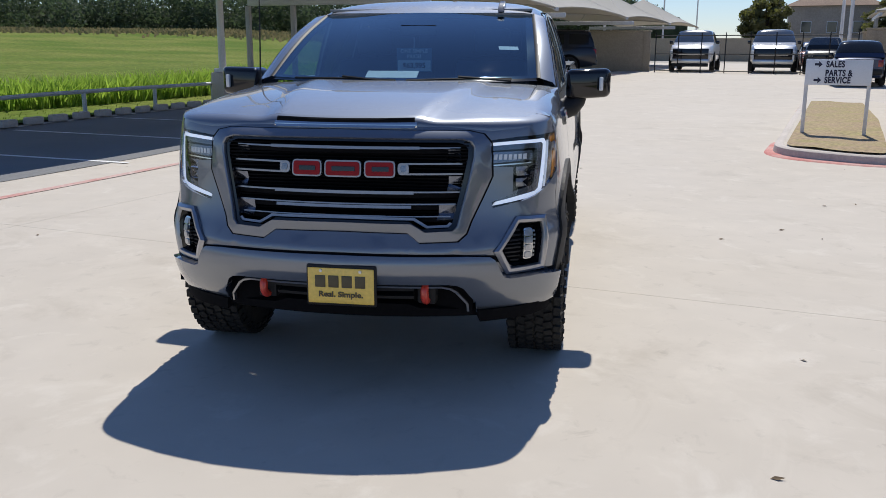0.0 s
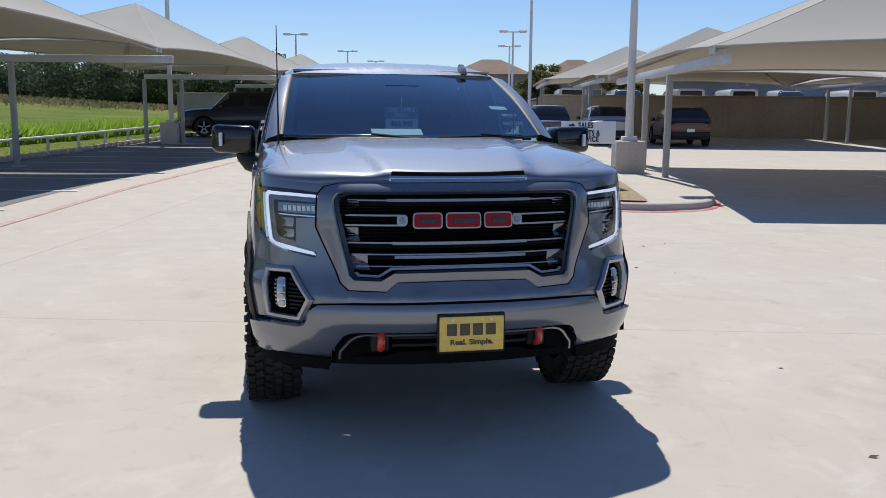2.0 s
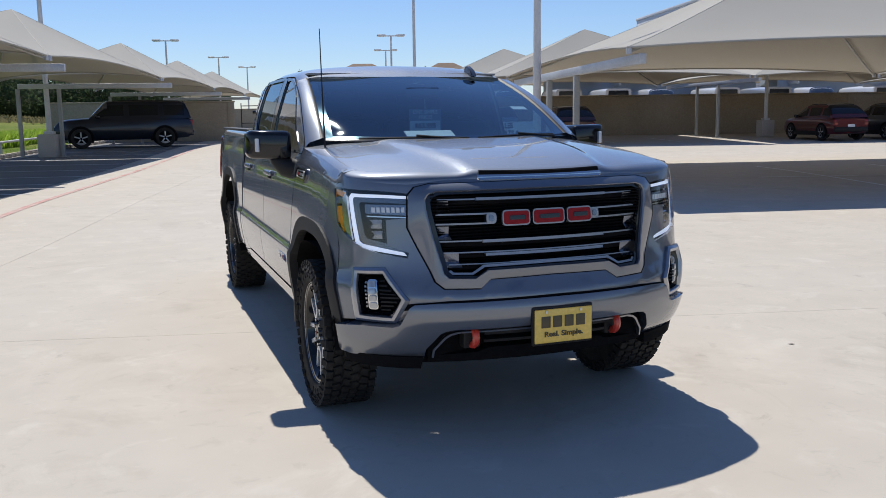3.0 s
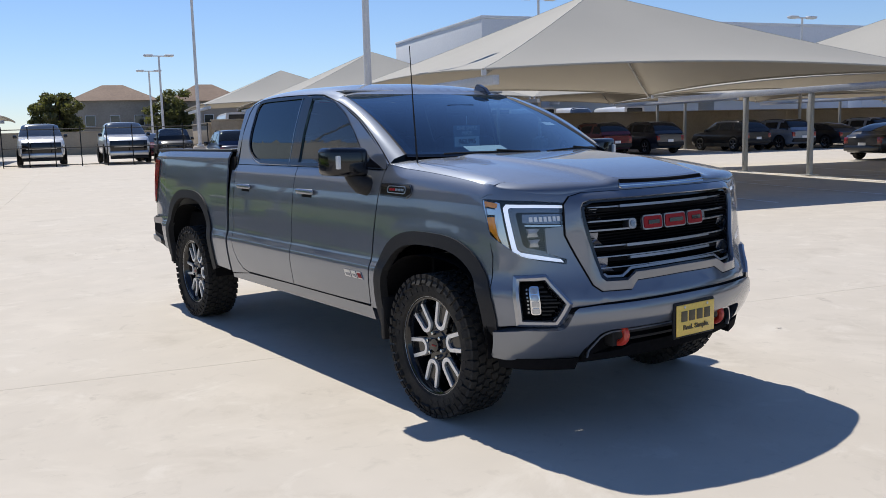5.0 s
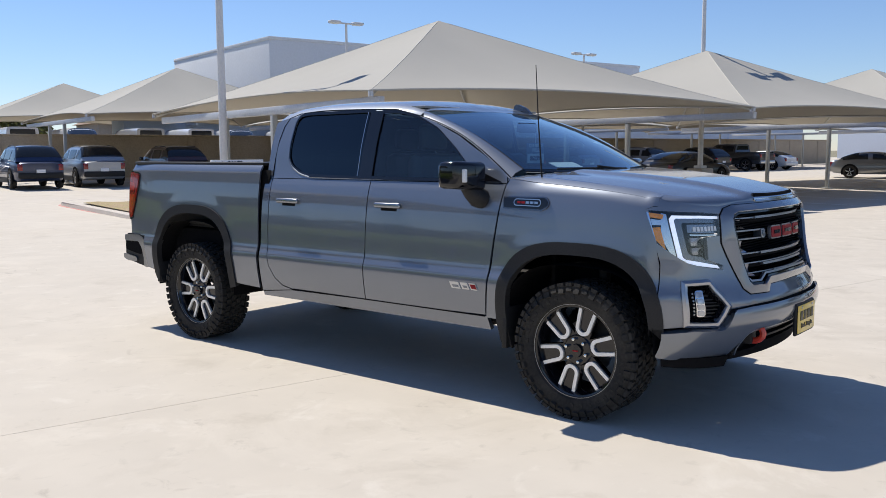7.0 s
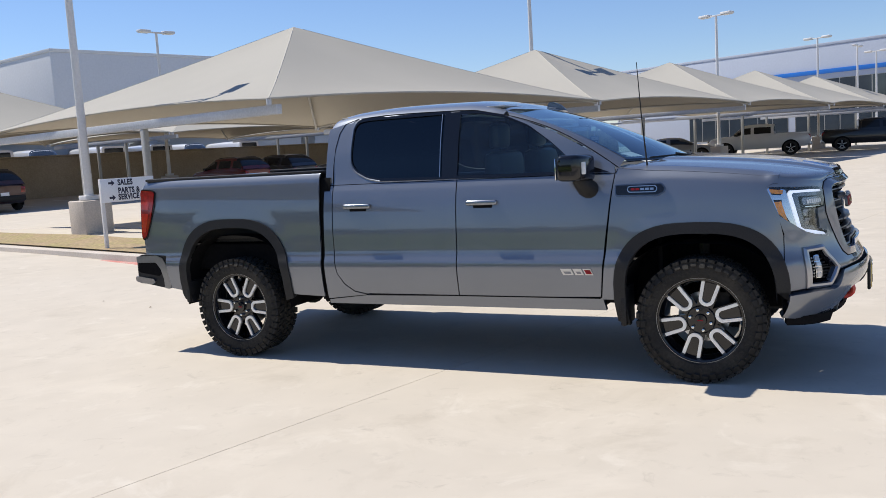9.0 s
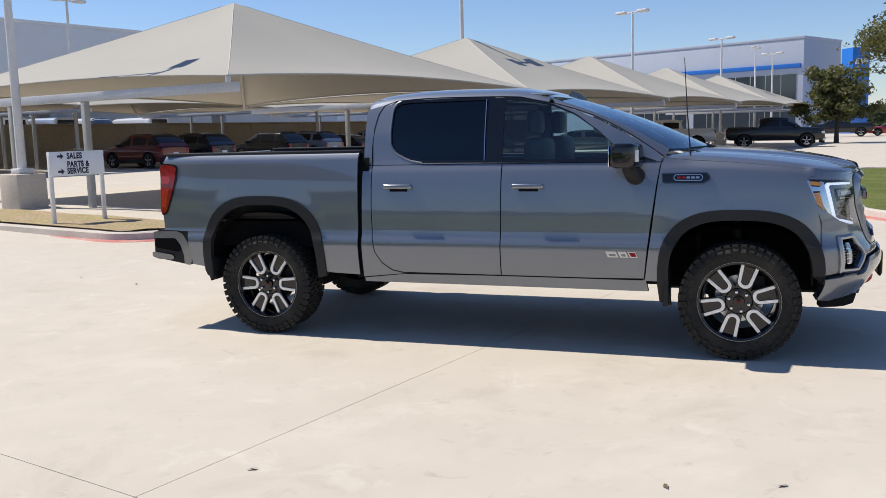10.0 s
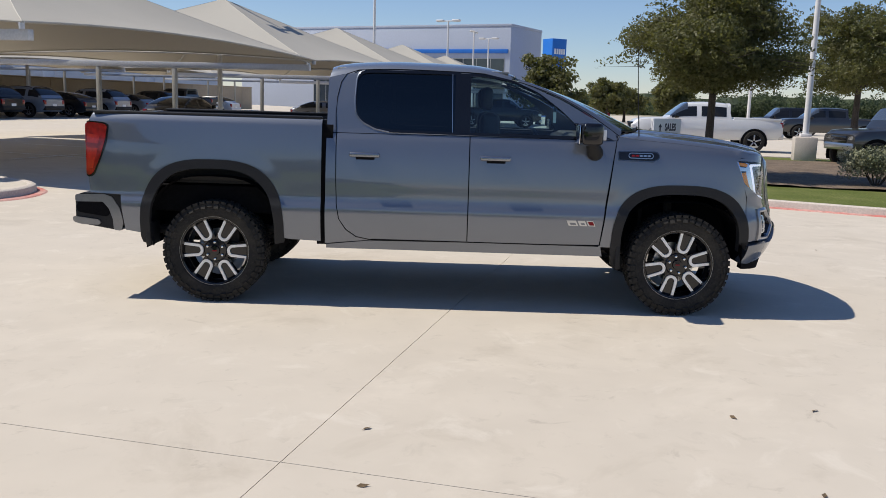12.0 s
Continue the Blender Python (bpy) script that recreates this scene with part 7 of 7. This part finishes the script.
car("pickup", 28.4, -8.35, 84, WHITE_C, "white crew-cab pickup across the drive", "cars across the drive")
car("pickup", 46.0, -20.8, 84, CHARCOAL, "charcoal pickup across the drive", "cars across the drive")
car("big_suv", 56.0, -22.0, 84, NOIR, "black SUV far across the drive", "cars across the drive")
car("sedan", 62.0, -18.0, 84, SLATE, "dark blue sedan far across the drive", "cars across the drive")
car("jeep", 18.8, -11.8, 96, CHARCOAL, "grey off-road car beside the mulch bed", "cars across the drive")
car("pickup", 88.0, -8.0, 84, NOIR, "black pickup near the dealership", "cars across the drive")
car("sedan", 90.0, -13.0, 84, RED_C, "red sedan near the dealership", "cars across the drive")

rnd = random.Random(12)
for i in range(9):
    x, y = uv(1.9 + 3.3 * i + rnd.uniform(-.3, .3), 5.2, (14.2, 42.0))
    car("van", x, y, H + 180 * (i % 3 == 1), WHITE_C if i % 4 != 2 else SILVER, "tall white cargo van parked behind the wall", "vans behind the wall")
POLE_WOOD = mat("pole_wood", (.16, .13, .10), .9, vary=.2)
for x, y in ((-84.6, 151.1), (-82.0, 153.0), (-76.5, 156.5)):
    t = thing("utility_pole", Matrix.Translation((x, y, 0)), "tall wooden utility pole above the far woods", "utility pole", "far utility poles")
    part("pole", tube(bmesh.new(), [(0, 0, 0), (0, 0, 12.6)], [.22, .14], 8), POLE_WOOD, t)
    part("cross_arm", box((-1.1, -.08, 11.6), (1.1, .08, 11.8), .01), POLE_WOOD, t)

# box trailers behind the long wall
TRAILER = mat("trailer_side", (.42, .50, .62), .45, vary=.06, big=.6)
for i in range(5):
    p = Vector((32, 47.5, 0)) + U * (15.5 * i)
    t = thing("box_trailer", Matrix.Translation((p.x, p.y, .1)) @ Matrix.Rotation(radians(TURN), 4, "Z"), "long pale blue box trailer behind the wall", "trailer", "trailers behind the wall")
    part("box", box((-7, -1.25, 1.1), (7, 1.25, 3.95), .03), TRAILER, t)
    part("chassis", box((-6.8, -.5, .7), (6.8, .5, 1.097), .02), UNDER, t)
    for wx in (-5.4, -4.2):
        for sy in (1, -1):
            part("wheel", lathe(bmesh.new(), [(0, .12), (.3, .12), (.5, .1), (.5, -.1), (.3, -.12), (0, -.12)], 18, "x", (0, 0, 0)), RUBBER, t).matrix_local = Matrix.Translation((wx, sy * 1.05, .5)) @ Matrix.Rotation(radians(90), 4, "Z")
    part("support_leg", box((4.6, -.6, 0), (4.75, -.45, .8)), UNDER, t)
    part("support_leg", box((4.6, .45, 0), (4.75, .6, .8)), UNDER, t)

# the open gate: a thin steel fence between the walls
gate = thing("gate", Matrix.Translation((4.5, 45.7, .28)) @ Matrix.Rotation(math.atan2(-4.6, 9.4), 4, "Z"), "thin black steel gate across the drive", "gate")
for z in (.12, 1.0, 1.95):
    part("rail", tube(bmesh.new(), [(0, 0, z), (10.2, 0, z)], .025, 6), BLACK, gate)
for i in range(9):
    part("upright", tube(bmesh.new(), [(10.2 * i / 8, 0, 0), (10.2 * i / 8, 0, 2.1)], .03, 6), BLACK, gate)
wall("wall_far", (-6, 92), (60, 76), 2.2, .2, "tan wall below the houses")


# ---- concrete slabs of the lot, laid on the grid of the joints ----
JOINT_AT = Vector((-4.12, 2.60, 0))
SU, SV = 15.5, 12.2
k = 8
for j in range(-4, 6):
    for i in range(-2, 5):
        o = JOINT_AT + U * (SU * i) + V * (SV * j)
        c = o + U * (SU / 2) + V * (SV / 2)
        if (Vector((-5.0, 5.2, 0)) - c).dot(WR) > 18:
            continue
        bm = bmesh.new()
        g = .0022
        vs = [[None] * (k + 1) for _ in range(k + 1)]
        for b in range(k + 1):
            for a in range(k + 1):
                p = o + U * (g + (SU - 2 * g) * a / k) + V * (g + (SV - 2 * g) * b / k)
                vs[b][a] = bm.verts.new((p.x, p.y, rise(p.y)))
        for b in range(k):
            for a in range(k):
                bm.faces.new((vs[b][a], vs[b][a + 1], vs[b + 1][a + 1], vs[b + 1][a]))
        lip = bmesh.ops.extrude_edge_only(bm, edges=[e for e in bm.edges if e.is_boundary])
        for v in lip["geom"]:
            if isinstance(v, bmesh.types.BMVert):
                v.co.z -= .02
        part("concrete_slab", bm, CONCRETE, paving)


# ---- leaves, twigs and grit lying on the concrete ----
rnd = random.Random(17)
GRIT = mat("dry_litter", (0.16, 0.11, 0.06), 0.9, vary=0.3, big=8)
leaf_bm = bmesh.new()
lv = [leaf_bm.verts.new(p) for p in ((-.03, 0, .004), (-.01, .012, .010), (.03, .003, .006), (.0, -.012, .003))]
leaf_bm.faces.new(lv)
leaf_me = bpy.data.meshes.new("dry_leaf")
leaf_bm.to_mesh(leaf_me), leaf_bm.free()
leaf_me.materials.append(GRIT)
for i, (x, y) in enumerate([(-3.68, 2.25), (-4.35, 2.2), (-3.5, -.9), (-3.2, -.2), (-3.9, -1.1), (-3.35, .3), (-4.3, .2), (2.3, 3.1), (2.9, 3.6), (3.6, 5.0), (-2.4, -2.1), (1.9, -1.4), (.9, -2.6)] + [(rnd.uniform(-6, 7), rnd.uniform(-4, 9)) for _ in range(20)]):
    if abs(x) < 1.1 and -1 < y < 5:
        continue
    ob = tagged(new("dry_leaf", leaf_me), "small curled brown leaf lying on concrete", "leaf", "litter on the concrete")
    ob.matrix_world = pose(x, y, rise(y) + .001, rnd.uniform(-8, 8), rnd.uniform(-8, 8), rnd.uniform(0, 360)) @ Matrix.Scale(rnd.uniform(.4, .9) if i > 12 else 1.0, 4)
